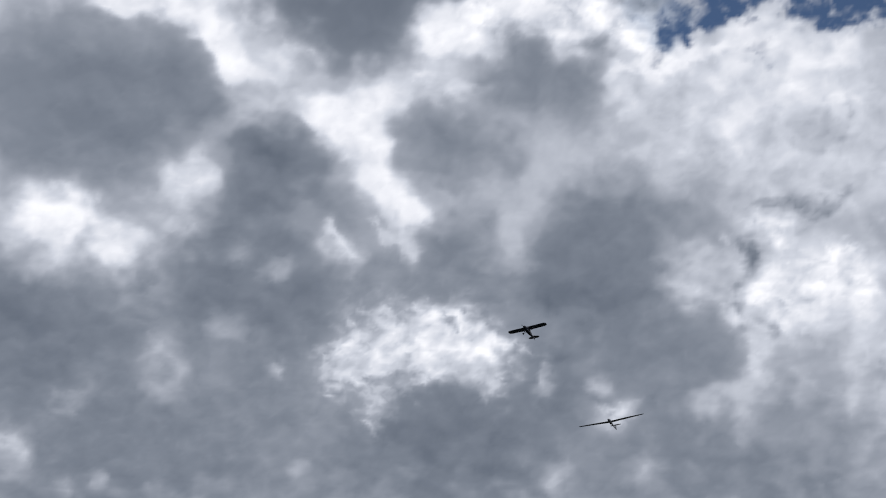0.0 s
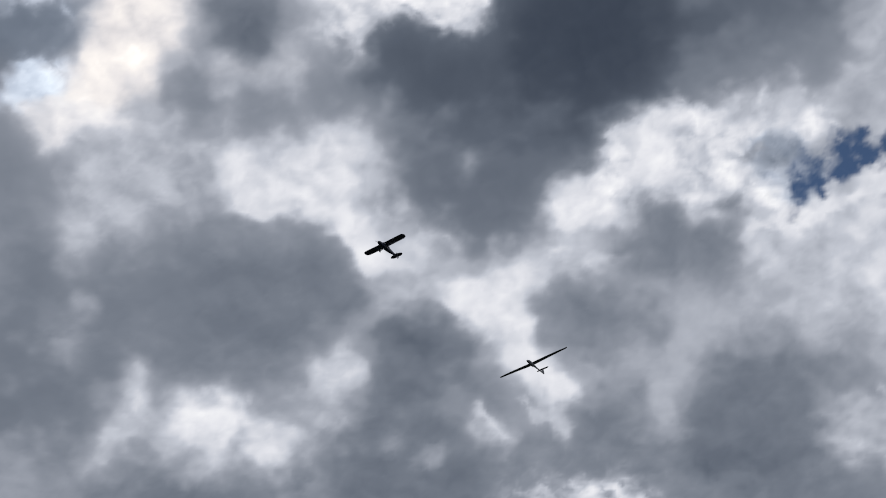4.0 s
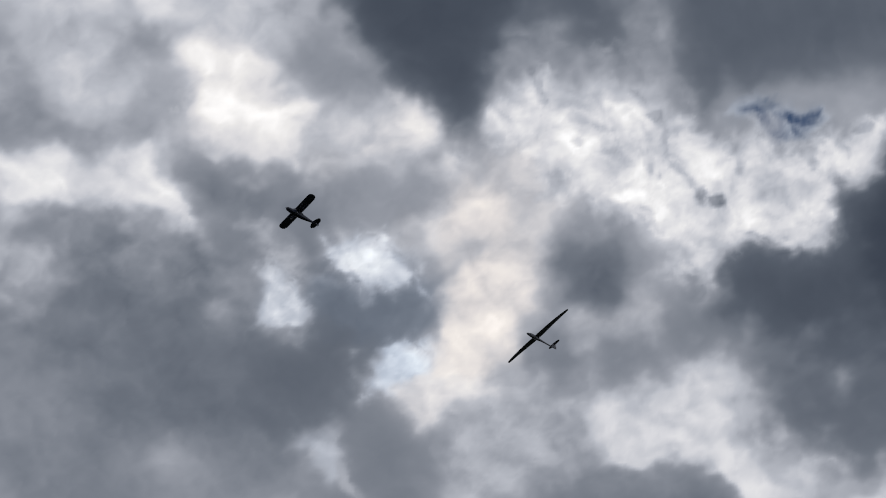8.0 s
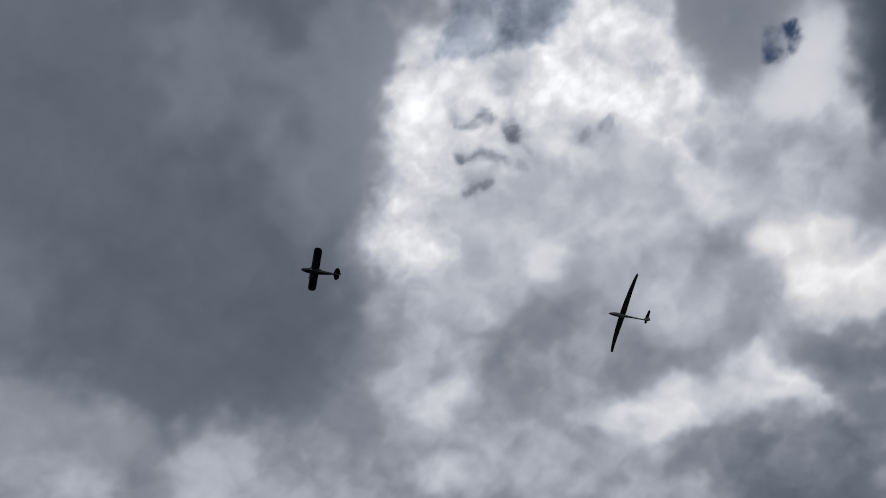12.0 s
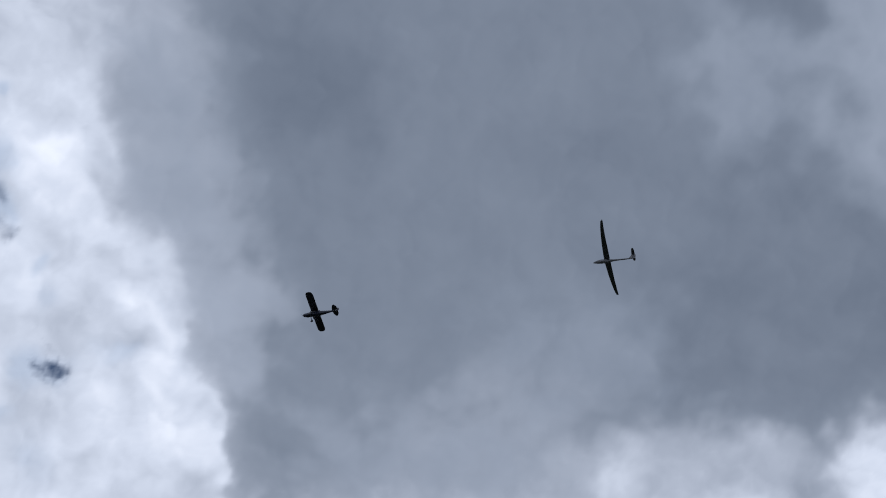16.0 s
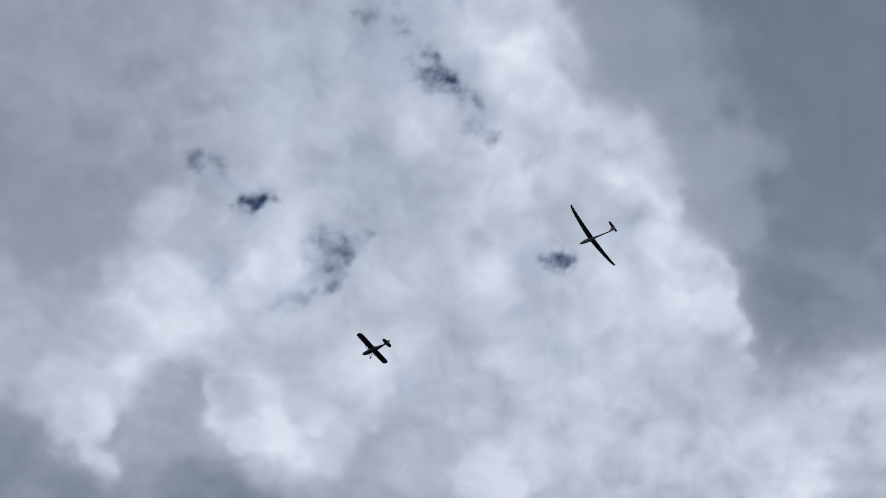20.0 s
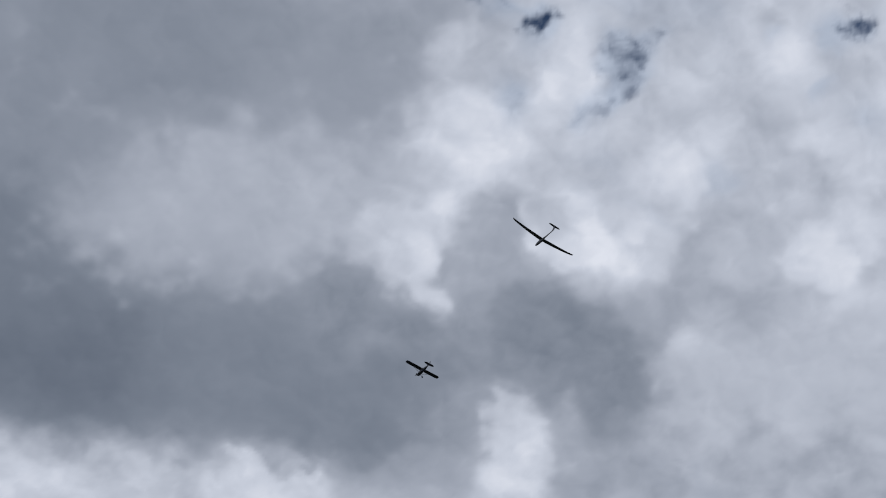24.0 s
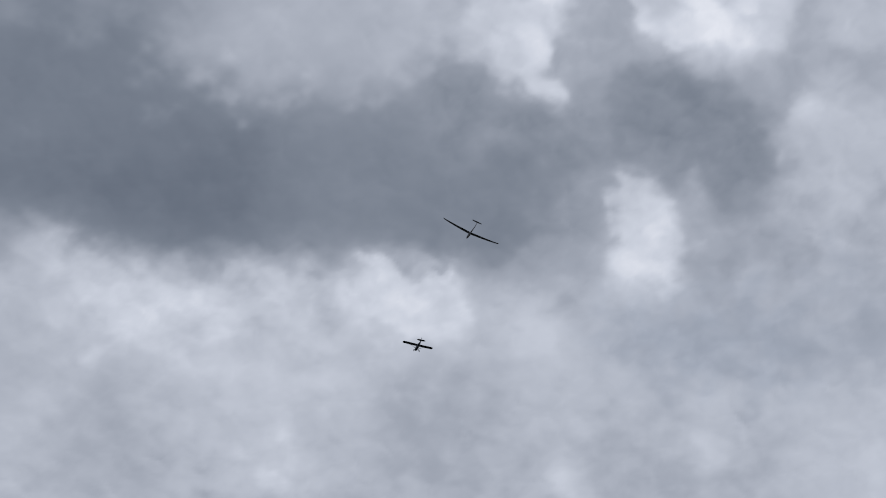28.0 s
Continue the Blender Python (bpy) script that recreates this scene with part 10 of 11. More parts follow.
cloud("grey_cloud", "faint pale foot of the base",
      mass(0.65, 0.88, 0, -50.10, 12.36, -48.47, 16.36, -47.10, 20.80, -49.03, 21.64, -52.20, 13.20),
      puff(0.76, 0.46, 0, -50.56, 15.10, 0.88, 0.50, 70))
cloud("torn_cloud", "small dark cracks in the crumbling edge",
      streak(0.53, 0.10, 0, 0.11, -32.00, 26.59, -31.40, 26.88, -31.42, 27.24),
      mass(0.45, 0.12, 0, -31.54, 27.94, -31.13, 28.27, -31.46, 28.47, -31.70, 28.21),
      streak(0.56, 0.10, 0, 0.11, -33.23, 26.98, -32.89, 27.40, -32.51, 27.68, -32.37, 28.32),
      streak(0.54, 0.10, 0, 0.11, -34.12, 27.79, -33.69, 28.17, -33.22, 28.41),
      streak(0.61, 0.13, 0, 0.15, -30.06, 30.29, -29.23, 30.66, -28.77, 30.87),
      streak(0.73, 0.11, 0, 0.10, -32.15, 28.92, -32.11, 29.37),
      puff(0.78, 0.10, 0, -30.46, 26.98, 0.23, 0.08, 61))

opening(1.20, 0.38, 3.00, 60.67, 3.61, 59.79, 3.84, 59.18, 4.91, 59.36, 5.02, 58.60, 5.96, 58.36, 6.64, 58.73, 7.30, 58.37, 7.79, 58.73, 7.09, 59.32, 6.20, 59.92, 5.29, 60.24, 4.38, 60.67, 3.64, 60.86)
opening(1.25, 0.46, 7.83, 56.62, 8.73, 56.03, 10.42, 55.63, 12.20, 57.18, 12.73, 58.81, 11.47, 59.47, 9.90, 59.62, 8.83, 59.45, 8.10, 58.57, 8.79, 57.98, 8.20, 57.40)
opening(0.70, 0.38, 3.13, 60.90, 3.64, 60.75, 3.49, 61.33, 3.03, 61.32)
opening(0.60, 0.38, 7.33, 60.17, 7.96, 60.34, 7.84, 61.24, 7.34, 60.84)
opening(0.55, 0.38, 2.41, 59.93, 3.00, 60.23, 2.72, 60.67, 2.31, 60.39)
opening(1.10, 0.31, -23.35, 33.79, -22.67, 33.54, -21.95, 33.96, -22.36, 34.41, -23.04, 34.49, -23.44, 34.03)
opening(0.45, 0.31, -32.46, 23.13, -31.70, 23.58, -30.88, 24.24, -31.30, 24.33, -32.13, 23.67)
opening(0.50, 0.34, -46.08, -16.74, -46.03, -15.64, -46.71, -15.19, -47.50, -15.55, -47.49, -16.29, -46.74, -16.58)
opening(0.30, 0.23, -47.77, -18.52, -47.47, -17.92, -47.57, -17.29, -47.85, -17.26, -47.86, -17.92)
opening(0.30, 0.27, -47.12, -16.69, -47.40, -15.96, -47.88, -16.33, -47.57, -16.94)
opening(0.75, 0.34, -10.18, 48.34, -9.29, 48.41, -8.39, 49.03, -7.65, 49.71, -7.82, 50.20, -8.68, 49.83, -9.38, 49.88, -9.75, 49.04)
opening(0.35, 0.31, -6.39, 50.32, -5.75, 50.38, -5.77, 50.77, -6.38, 50.62)
opening(1.05, 0.46, -41.08, -11.32, -40.94, -10.62, -41.59, -10.12, -42.16, -9.52, -42.56, -9.81, -42.13, -10.66, -41.68, -11.19)
opening(0.49, 0.54, -39.00, -12.85, -38.98, -11.75, -40.01, -11.00, -40.85, -10.85, -40.33, -11.51, -39.47, -12.28)
opening(0.56, 0.46, -43.76, -10.09, -43.53, -9.31, -43.95, -8.61, -44.35, -9.03, -44.04, -9.73)
opening(0.49, 0.23, -42.52, -9.46, -42.50, -9.19, -43.41, -8.95, -43.62, -9.19)
opening(0.63, 0.46, -42.28, -20.40, -42.20, -19.70, -43.00, -19.14, -43.07, -19.84)
opening(0.98, 0.38, -44.07, -18.93, -43.93, -18.29, -44.39, -17.62, -44.65, -18.30, -44.46, -18.84)
opening(0.42, 0.46, -46.50, -16.89, -46.25, -15.95, -47.07, -15.40, -47.69, -15.27, -47.92, -15.95, -47.31, -16.79)
opening(0.56, 0.27, -47.84, -18.27, -47.54, -17.64, -47.85, -16.86, -48.13, -17.03, -47.80, -17.68)
opening(0.49, 0.34, -46.28, -15.12, -46.09, -14.36, -46.43, -14.01, -46.71, -14.70)
opening(0.98, 0.42, -48.55, -8.11, -48.13, -7.36, -48.51, -6.55, -48.96, -6.50, -48.92, -7.32)
opening(0.35, 0.34, -38.32, -10.55, -38.26, -9.98, -38.70, -10.03, -38.64, -10.59)
opening(0.70, 0.38, 3.12, 59.64, 3.70, 58.91, 4.80, 59.34, 4.70, 60.47, 3.38, 60.42)
opening(0.50, 0.46, -10.23, 48.49, -9.33, 48.52, -8.03, 49.29, -7.62, 50.02, -7.95, 50.32, -8.70, 49.87, -9.54, 49.07)
opening(0.60, 0.23, -8.53, 49.42, -7.89, 49.53, -7.96, 50.01, -8.56, 49.81)
opening(0.50, 0.38, -10.11, 48.09, -9.61, 48.33, -9.57, 49.03, -10.15, 48.68)
opening(0.90, 0.38, -8.70, 49.16, -7.73, 49.30, -7.63, 49.82, -8.36, 50.03, -8.74, 49.74)
opening(1.00, 0.23, -23.28, 34.03, -21.95, 34.13, -22.19, 34.44, -23.14, 34.43)
opening(0.60, 0.34, -46.31, -16.40, -46.20, -15.59, -46.95, -15.41, -47.69, -15.67, -47.34, -16.28)
opening(0.50, 0.27, -47.91, -18.44, -47.59, -17.58, -47.84, -16.72, -48.05, -17.11, -47.92, -17.87)
opening(0.50, 0.34, -38.84, -13.37, -38.83, -12.51, -39.53, -12.01, -39.40, -13.06)
opening(0.50, 0.34, -43.78, -10.10, -43.53, -9.28, -43.86, -8.57, -44.13, -9.28)
opening(0.40, 0.31, -46.11, -20.63, -46.00, -19.93, -46.60, -19.95, -46.55, -20.50)
opening(0.70, 0.42, -45.91, -16.18, -45.86, -15.39, -46.73, -14.91, -47.99, -15.65, -47.88, -16.20, -46.82, -16.24)
opening(0.40, 0.27, -47.87, -18.42, -47.56, -17.86, -47.70, -17.31, -47.92, -17.65)
opening(0.50, 0.31, -44.07, -18.81, -44.03, -18.27, -44.45, -17.78, -44.58, -18.27)
opening(0.70, 0.34, -48.34, -7.92, -48.11, -7.29, -48.54, -6.57, -48.93, -6.80, -48.71, -7.49)
opening(0.30, 0.31, -49.25, -8.78, -48.81, -8.29, -49.00, -8.03, -49.74, -8.50)


NOISE = {}


def gradient_noise(x, y, seed):
    if seed not in NOISE:
        angle = np.random.default_rng(seed).random((256, 256)) * 2 * np.pi
        NOISE[seed] = np.cos(angle), np.sin(angle)
    gx, gy = NOISE[seed]
    xi, yi = np.floor(x).astype(int), np.floor(y).astype(int)
    u, v = x - xi, y - yi
    su, sv = u * u * u * (u * (u * 6 - 15) + 10), v * v * v * (v * (v * 6 - 15) + 10)

    def corner(i, j):
        r, c = (xi + i) % 256, (yi + j) % 256
        return gx[r, c] * (u - i) + gy[r, c] * (v - j)

    low = corner(0, 0) * (1 - su) + corner(1, 0) * su
    top = corner(0, 1) * (1 - su) + corner(1, 1) * su
    return 1.5 * (low * (1 - sv) + top * sv)


def fbm(x, y, size, octaves, seed, rough=0.5):
    total, gain = 0, 1.0
    for k in range(octaves):
        total = total + gain * gradient_noise(x / size * 2 ** k + 17.3 * k, y / size * 2 ** k - 9.1 * k, seed + k)
        gain *= rough
    return total


def heaps(x, y, size, octaves, seed):
    """Rounded lumps piled on larger lumps."""
    total, gain = 0, 1.0
    for k in range(octaves):
        spots = np.random.default_rng(seed + k).random((2, 256, 256))
        u, v = x / size * 2 ** k, y / size * 2 ** k
        ui, vi = np.floor(u).astype(int), np.floor(v).astype(int)
        best = np.ones(x.shape)
        for i in (-1, 0, 1):
            for j in (-1, 0, 1):
                r, c = (ui + i) % 256, (vi + j) % 256
                best = np.minimum(best, (u - ui - i - spots[0][r, c]) ** 2 + (v - vi - j - spots[1][r, c]) ** 2)
        total = total + gain * np.sqrt(np.maximum(1.02 - best, 0))
        gain *= 0.5
    return total


def smooth(e0, e1, x):
    k = np.clip((x - e0) / (e1 - e0), 0, 1)
    return k * k * (3 - 2 * k)


def distance(x, y, line, closed):
    """How far places lie from a line; inside a closed one it is negative."""
    best = np.full(x.shape, 1e9)
    inside = np.zeros(x.shape, dtype=bool)
    n = len(line)
    for i in range(n if closed else n - 1):
        (x0, y0), (x1, y1) = line[i], line[(i + 1) % n]
        dx, dy = x1 - x0, y1 - y0
        k = np.clip(((x - x0) * dx + (y - y0) * dy) / (dx * dx + dy * dy + 1e-12), 0, 1)
        best = np.minimum(best, (x - x0 - k * dx) ** 2 + (y - y0 - k * dy) ** 2)
        if closed and y0 != y1:
            inside ^= ((y0 > y) != (y1 > y)) & (x < x0 + (y - y0) / dy * dx)
    best = np.sqrt(best)
    return np.where(inside, -best, best)


def softened(field, n):
    """The mean over a neighbourhood of n steps to each side."""
    for axis in (0, 1, 0, 1):
        ends = [(n + 1, n) if k == axis else (0, 0) for k in (0, 1)]
        total = np.cumsum(np.pad(field, ends, mode="edge"), axis=axis)
        high, low = [slice(None)] * 2, [slice(None)] * 2
        high[axis], low[axis] = slice(2 * n + 1, None), slice(0, -2 * n - 1)
        field = (total[tuple(high)] - total[tuple(low)]) / (2 * n + 1)
    return field


def build_sky():
    az = np.concatenate([np.arange(-146, 20, STEP * 1.25), np.arange(20, 215, 3.0)])
    el = np.concatenate([[-3, 0, 3, 6], np.arange(9, 60, STEP), np.arange(60, 89, 1.5), [89.5]])
    AZ, EL = np.meshgrid(np.append(az, 214.0), el)
    zen = 90 - EL
    A, B = zen * np.sin(np.radians(AZ)), zen * np.cos(np.radians(AZ))
    # texture places: shapes grow smaller and flatter towards the horizon
    far_scale = np.degrees(np.tan(np.radians(0.68 * np.minimum(zen, 93)))) / 0.68 / np.maximum(zen, 1e-6)
    U, V = A * far_scale, B * far_scale
    bend_a, bend_b = 0.2 * fbm(U, V, 4.0, 2, 11), 0.2 * fbm(U, V, 4.0, 2, 31)
    curl_a, curl_b = bend_a + 0.32 * fbm(U, V, 1.7, 4, 21, 0.48), bend_b + 0.32 * fbm(U, V, 1.7, 4, 41, 0.48)
    shred_a, shred_b = bend_a + 0.26 * fbm(U, V, 1.4, 5, 21, 0.5), bend_b + 0.26 * fbm(U, V, 1.4, 5, 41, 0.5)
    frayed = fbm(U + bend_a, V + bend_b, 1.8, 3, 121, 0.4)
    fine_frayed = fbm(U + curl_a, V + curl_b, 0.8, 5, 131, 0.5)
    patchy = [fbm(U + curl_a, V + curl_b, 2.4, 4, seed, 0.45) for seed in (141, 151, 161, 171)]
    # thin holds the brightness painted into the cloud emission
    thin = 0.64 + 0.06 * fbm(U + curl_a, V + curl_b, 14.0, 3, 51)
    warm = np.zeros_like(thin)
    rough = np.full_like(thin, 0.6)
    owner = np.full(thin.shape, -1)
    hole = np.zeros_like(thin)

    def weight(billow, torn, patch):
        kind, value, soft, tone, half, line = billow
        reach = half + soft * 2.6 + 0.9
        far = np.hypot(line[:, 0], line[:, 1])
        turn = np.degrees(np.arctan2(line[:, 0], line[:, 1]))
        turn = np.where(turn > 100, turn - 360, turn)
        side = reach / np.sin(np.radians(np.clip(far.min() - reach, 10, 80)))
        i0, i1 = np.searchsorted(el, (90 - far.max() - reach, 90 - far.min() + reach))
        j0, j1 = np.searchsorted(az, (turn.min() - side, turn.max() + side))
        box = (slice(i0, i1), slice(j0, j1))
        wa, wb = (shred_a, shred_b) if torn > 1 else (curl_a, curl_b)
        # a small billow keeps its place: the bends shrink with it
        size = min(1.0, 0.35 + 0.22 * np.ptp(line, axis=0).max())
        d = distance(A[box] + size * wa[box], B[box] + size * wb[box], line, kind == "mass") - half
        ragged = torn > 1 or soft < 0.25
        d = d + (max(0.7 * soft, 0.12) * fine_frayed[box] if ragged else (0.9 if size > 0.8 else 0.5) * soft * frayed[box])
        # a clear rim within a wide soft halo
        w = 0.7 * smooth(1.0, -1.0, d / soft) + 0.3 * smooth(1.0, -1.0, d / (2.2 * soft))
        # thinner and denser places within the billow
        part = min(1.0, np.ptp(line, axis=0).max() / 3.0)
        return box, w * np.clip(1 - 0.03 * part + part * (0.2 if torn < 0.35 else 0.38 if torn < 0.6 else 0.6) * patch[box], 0.15, 1)

    count = 0
    for name, label, billows in CLOUDS:
        torn = TEXTURE[name]
        for one in billows:
            box, w = weight(one, torn, patchy[count % 4])
            thin[box] += (one[1] - thin[box]) * w
            warm[box] += (one[3] - warm[box]) * w
            rough[box] += (torn - rough[box]) * w
            owner[box][w > 0.5] = count
            count += 1
    for one in GAPS:
        box, w = weight(one, 2.0, np.zeros_like(thin))
        hole[box] = np.maximum(hole[box], one[1] * w)
    # painted brightness blurred sideways, standing in for scattered light
    thin += 0.32 * (softened(thin, 9) - thin)
    base = thin.copy()
    na, nb = U + curl_a, V + curl_b
    lumps = fbm(U + bend_a, V + bend_b, 2.6, 3, 71, 0.5)
    # rounded heaps, sunward sides painted brighter in the emission
    to_sun = np.radians(SUN_AZIMUTH)
    su, sv = (90 - SUN_ELEVATION) * np.sin(to_sun) - A, (90 - SUN_ELEVATION) * np.cos(to_sun) - B
    near = 0.3 / (np.hypot(su, sv) + 4)
    relief = heaps(na + su * near, nb + sv * near, 2.3, 3, 61) - heaps(na, nb, 2.3, 3, 61)
    grain = fbm(U + shred_a, V + shred_b, 0.7, 4, 91, 0.5)
    broken = fbm(na, nb, 2.0, 5, 191, 0.5)
    thin += np.clip(rough - 0.3, 0.05, 1) * 0.14 * (broken - 0.05)
    thin += rough * (0.03 * lumps - 0.11 * relief) + np.maximum(rough - 0.6, 0) * 0.035 * grain
    torn = fbm(U + shred_a, V + shred_b, 0.9, 5, 81, 0.5)
    thin += np.clip(rough - 0.9, 0, 0.9) * 0.07 * (smooth(-0.25, 0.1, torn) - 0.75)
    hole = smooth(0.05, 1.25, hole * (1 + 0.55 * torn))
    er, ar = np.radians(EL), np.radians(AZ)
    reach = 1 / np.sqrt((np.cos(er) / 4300) ** 2 + (np.sin(er) / 1250) ** 2)
    reach *= 1 - 0.10 * (0.75 - np.clip(base, 0.3, 1)) - 0.012 * lumps
    reach[:, -1] = reach[:, 0]
    P = np.stack([np.cos(er) * np.sin(ar) * reach, np.cos(er) * np.cos(ar) * reach, np.sin(er) * reach], -1)
    rows, cols = zen.shape
    ids = np.arange(rows * cols).reshape(rows, cols)
    quads = np.stack([ids[:-1, :-1], ids[1:, :-1], ids[1:, 1:], ids[:-1, 1:]], -1).reshape(-1, 4)
    P = P.reshape(-1, 3)
    fields = {"glow_level": thin.ravel(), "warmth": warm.ravel(), "opening": hole.ravel(), "raggedness": rough.ravel()}

    def sheet(name, faces):
        used, inverse = np.unique(faces, return_inverse=True)
        me = bpy.data.meshes.new(name)
        me.vertices.add(len(used))
        me.vertices.foreach_set("co", P[used].astype(np.float32).ravel())
        me.loops.add(faces.size)
        me.loops.foreach_set("vertex_index", inverse.astype(np.int32).ravel())
        me.polygons.add(len(faces))
        me.polygons.foreach_set("loop_start", np.arange(0, faces.size, 4, dtype=np.int32))
        me.polygons.foreach_set("use_smooth", np.ones(len(faces), dtype=bool))
        for key, values in fields.items():
            me.attributes.new(key, "FLOAT", "POINT").data.foreach_set("value", values[used].astype(np.float32))
        me.update(calc_edges=True)
        me.materials.append(vapour)
        return new(name, me)

    def largest(mask):
        """Keeps the largest connected patch of a mask."""
        i, j = np.nonzero(mask)
        if not len(i):
            return mask
        i0, i1, j0, j1 = i.min(), i.max() + 1, j.min(), j.max() + 1
        part_mask = mask[i0:i1, j0:j1]
        runs, root, size, last = [], [], [], []
        for row in part_mask:
            edge = np.flatnonzero(np.diff(np.concatenate([[0], row.astype(np.int8), [0]])))
            here = []
            for lo, hi in zip(edge[::2], edge[1::2]):
                k = len(root)
                root.append(k)
                size.append(hi - lo)
                for plo, phi, p in last:
                    if plo < hi and lo < phi:
                        a, b = k, p
                        while root[a] != a:
                            a = root[a]
                        while root[b] != b:
                            b = root[b]
                        if a != b:
                            root[b] = a
                            size[a] += size[b]
                here.append((lo, hi, k))
            last = here
            runs.append(here)

        def top(k):
            while root[k] != k:
                k = root[k]
            return k

        best = max((top(k) for k in range(len(root))), key=lambda k: size[k])
        kept = np.zeros_like(mask)
        for n, here in enumerate(runs):
            for lo, hi, k in here:
                if top(k) == best:
                    kept[i0 + n, j0 + lo:j0 + hi] = True
        return kept

    cell = owner[:-1, :-1].copy()
    grid = np.full(cell.shape, -1)
    number = 0
    for name, label, lobes in CLOUDS:
        body = largest((cell >= number) & (cell < number + len(lobes)))
        pieces = []
        for k in range(len(lobes)):
            piece = largest(body & (cell == number + k))
            if piece.sum() >= 60:
                pieces.append((number + k, piece))
                grid[piece] = number + k
        number += len(lobes)
    own = grid.ravel()
    number = 0
    for name, label, lobes in CLOUDS:
        ids_here = [k for k in range(number, number + len(lobes)) if (own == k).any()]
        number += len(lobes)
        if len(ids_here) == 1:
            tagged(sheet(name, quads[own == ids_here[0]]), label, "cloud", group="clouds")
        elif ids_here:
            top = tagged(new(name), label, "cloud", group="clouds")
            for k in ids_here:
                sheet("billow", quads[own == k]).parent = top
    tagged(sheet("backdrop", quads[own == -1]), "thin pale cloud veil with small gaps of blue sky", "sky", kind="structure")


# how strongly each kind of cloud is torn and billowed
TEXTURE = {"dark_cloud": 0.3, "grey_cloud": 0.5, "hazy_cloud": 0.4, "bright_cloud": 0.9, "white_cumulus": 0.62, "torn_cloud": 1.4, "cream_cloud": 1.0, "sunlit_gap": 1.4, "bright_rift": 0.8}
STEP = 0.085
build_sky()

# ---- helpers for the aircraft ----
def part(name, bm, material, parent, label=""):
    """One mesh object under a thing or a part."""
    bmesh.ops.recalc_face_normals(bm, faces=bm.faces)
    me = bpy.data.meshes.new(name)
    bm.to_mesh(me)
    bm.free()
    me.materials.append(material)
    for p in me.polygons:
        p.use_smooth = True
    ob = new(name, me)
    ob.parent = parent
    if label:
        tagged(ob, label)
    return ob


def loft(rings):
    """A closed skin through rings of equally many points, with both ends capped."""
    bm = bmesh.new()
    rows = [[bm.verts.new(p) for p in ring] for ring in rings]
    n = len(rows[0])
    for a, b in zip(rows, rows[1:]):
        for i in range(n):
            bm.faces.new((a[i], a[(i + 1) % n], b[(i + 1) % n], b[i]))
    bm.faces.new(rows[0])
    bm.faces.new(rows[-1])
    return bm


def oval(y, z, w, h, square=2.0, n=16):
    """A fuselage section across y: half width w, half height h; square above 2 gives flatter sides."""
    ring = []
    for i in range(n):
        c, s = math.cos(2 * math.pi * i / n), math.sin(2 * math.pi * i / n)
        ring.append((w * math.copysign(abs(c) ** (2 / square), c), y, z + h * math.copysign(abs(s) ** (2 / square), s)))
    return ring


def foil(chord, thick, n=9):
    """A wing section as (y, z): nose at y = 0, trailing edge at y = -chord."""
    top, low = [], []
    for i in range(n):
        x = 0.5 - 0.5 * math.cos(math.pi * i / (n - 1))
        t = 5 * thick * (0.2969 * x ** 0.5 - 0.126 * x - 0.3516 * x * x + 0.2843 * x ** 3 - 0.1015 * x ** 4) + 0.004
        c = 0.12 * thick * 4 * x * (1 - x)
        top.append((-x * chord, (c + t) * chord))
        low.append((-x * chord, (c - t) * chord))
    return top + low[::-1]


def wing(stations, upright=False):
    """A lofted surface; stations: (out, nose y, height, chord, thickness). upright turns it into a fin."""
    rings = []
    for out, y, z, chord, thick in stations:
        if upright:
            rings.append([(dz, y + dy, out) for dy, dz in foil(chord, thick)])
        else:
            rings.append([(out, y + dy, z + dz) for dy, dz in foil(chord, thick)])
    return loft(rings)


def rod(a, b, ra, rb=None, n=10, flat=1.0):
    a, b = Vector(a), Vector(b)
    rb = ra if rb is None else rb
    q = (b - a).to_track_quat("Z", "Y")
    rings = []
    for p, r in ((a, ra), (b, rb)):
        rings.append([p + q @ Vector((r * math.cos(2 * math.pi * i / n), r * flat * math.sin(2 * math.pi * i / n), 0)) for i in range(n)])
    return loft(rings)


def wheel_ring(centre, radius, tube, n=20, m=10):
    """A tyre round the x axis."""
    bm = bmesh.new()
    c = Vector(centre)
    rows = []
    for i in range(n):
        a = 2 * math.pi * i / n
        out = Vector((0, math.cos(a), math.sin(a)))
        rows.append([bm.verts.new(c + out * (radius - tube + tube * math.cos(2 * math.pi * j / m)) + Vector((tube * 0.8 * math.sin(2 * math.pi * j / m), 0, 0))) for j in range(m)])
    for i in range(n):
        for j in range(m):
            bm.faces.new((rows[i][j], rows[(i + 1) % n][j], rows[(i + 1) % n][(j + 1) % m], rows[i][(j + 1) % m]))
    return bm


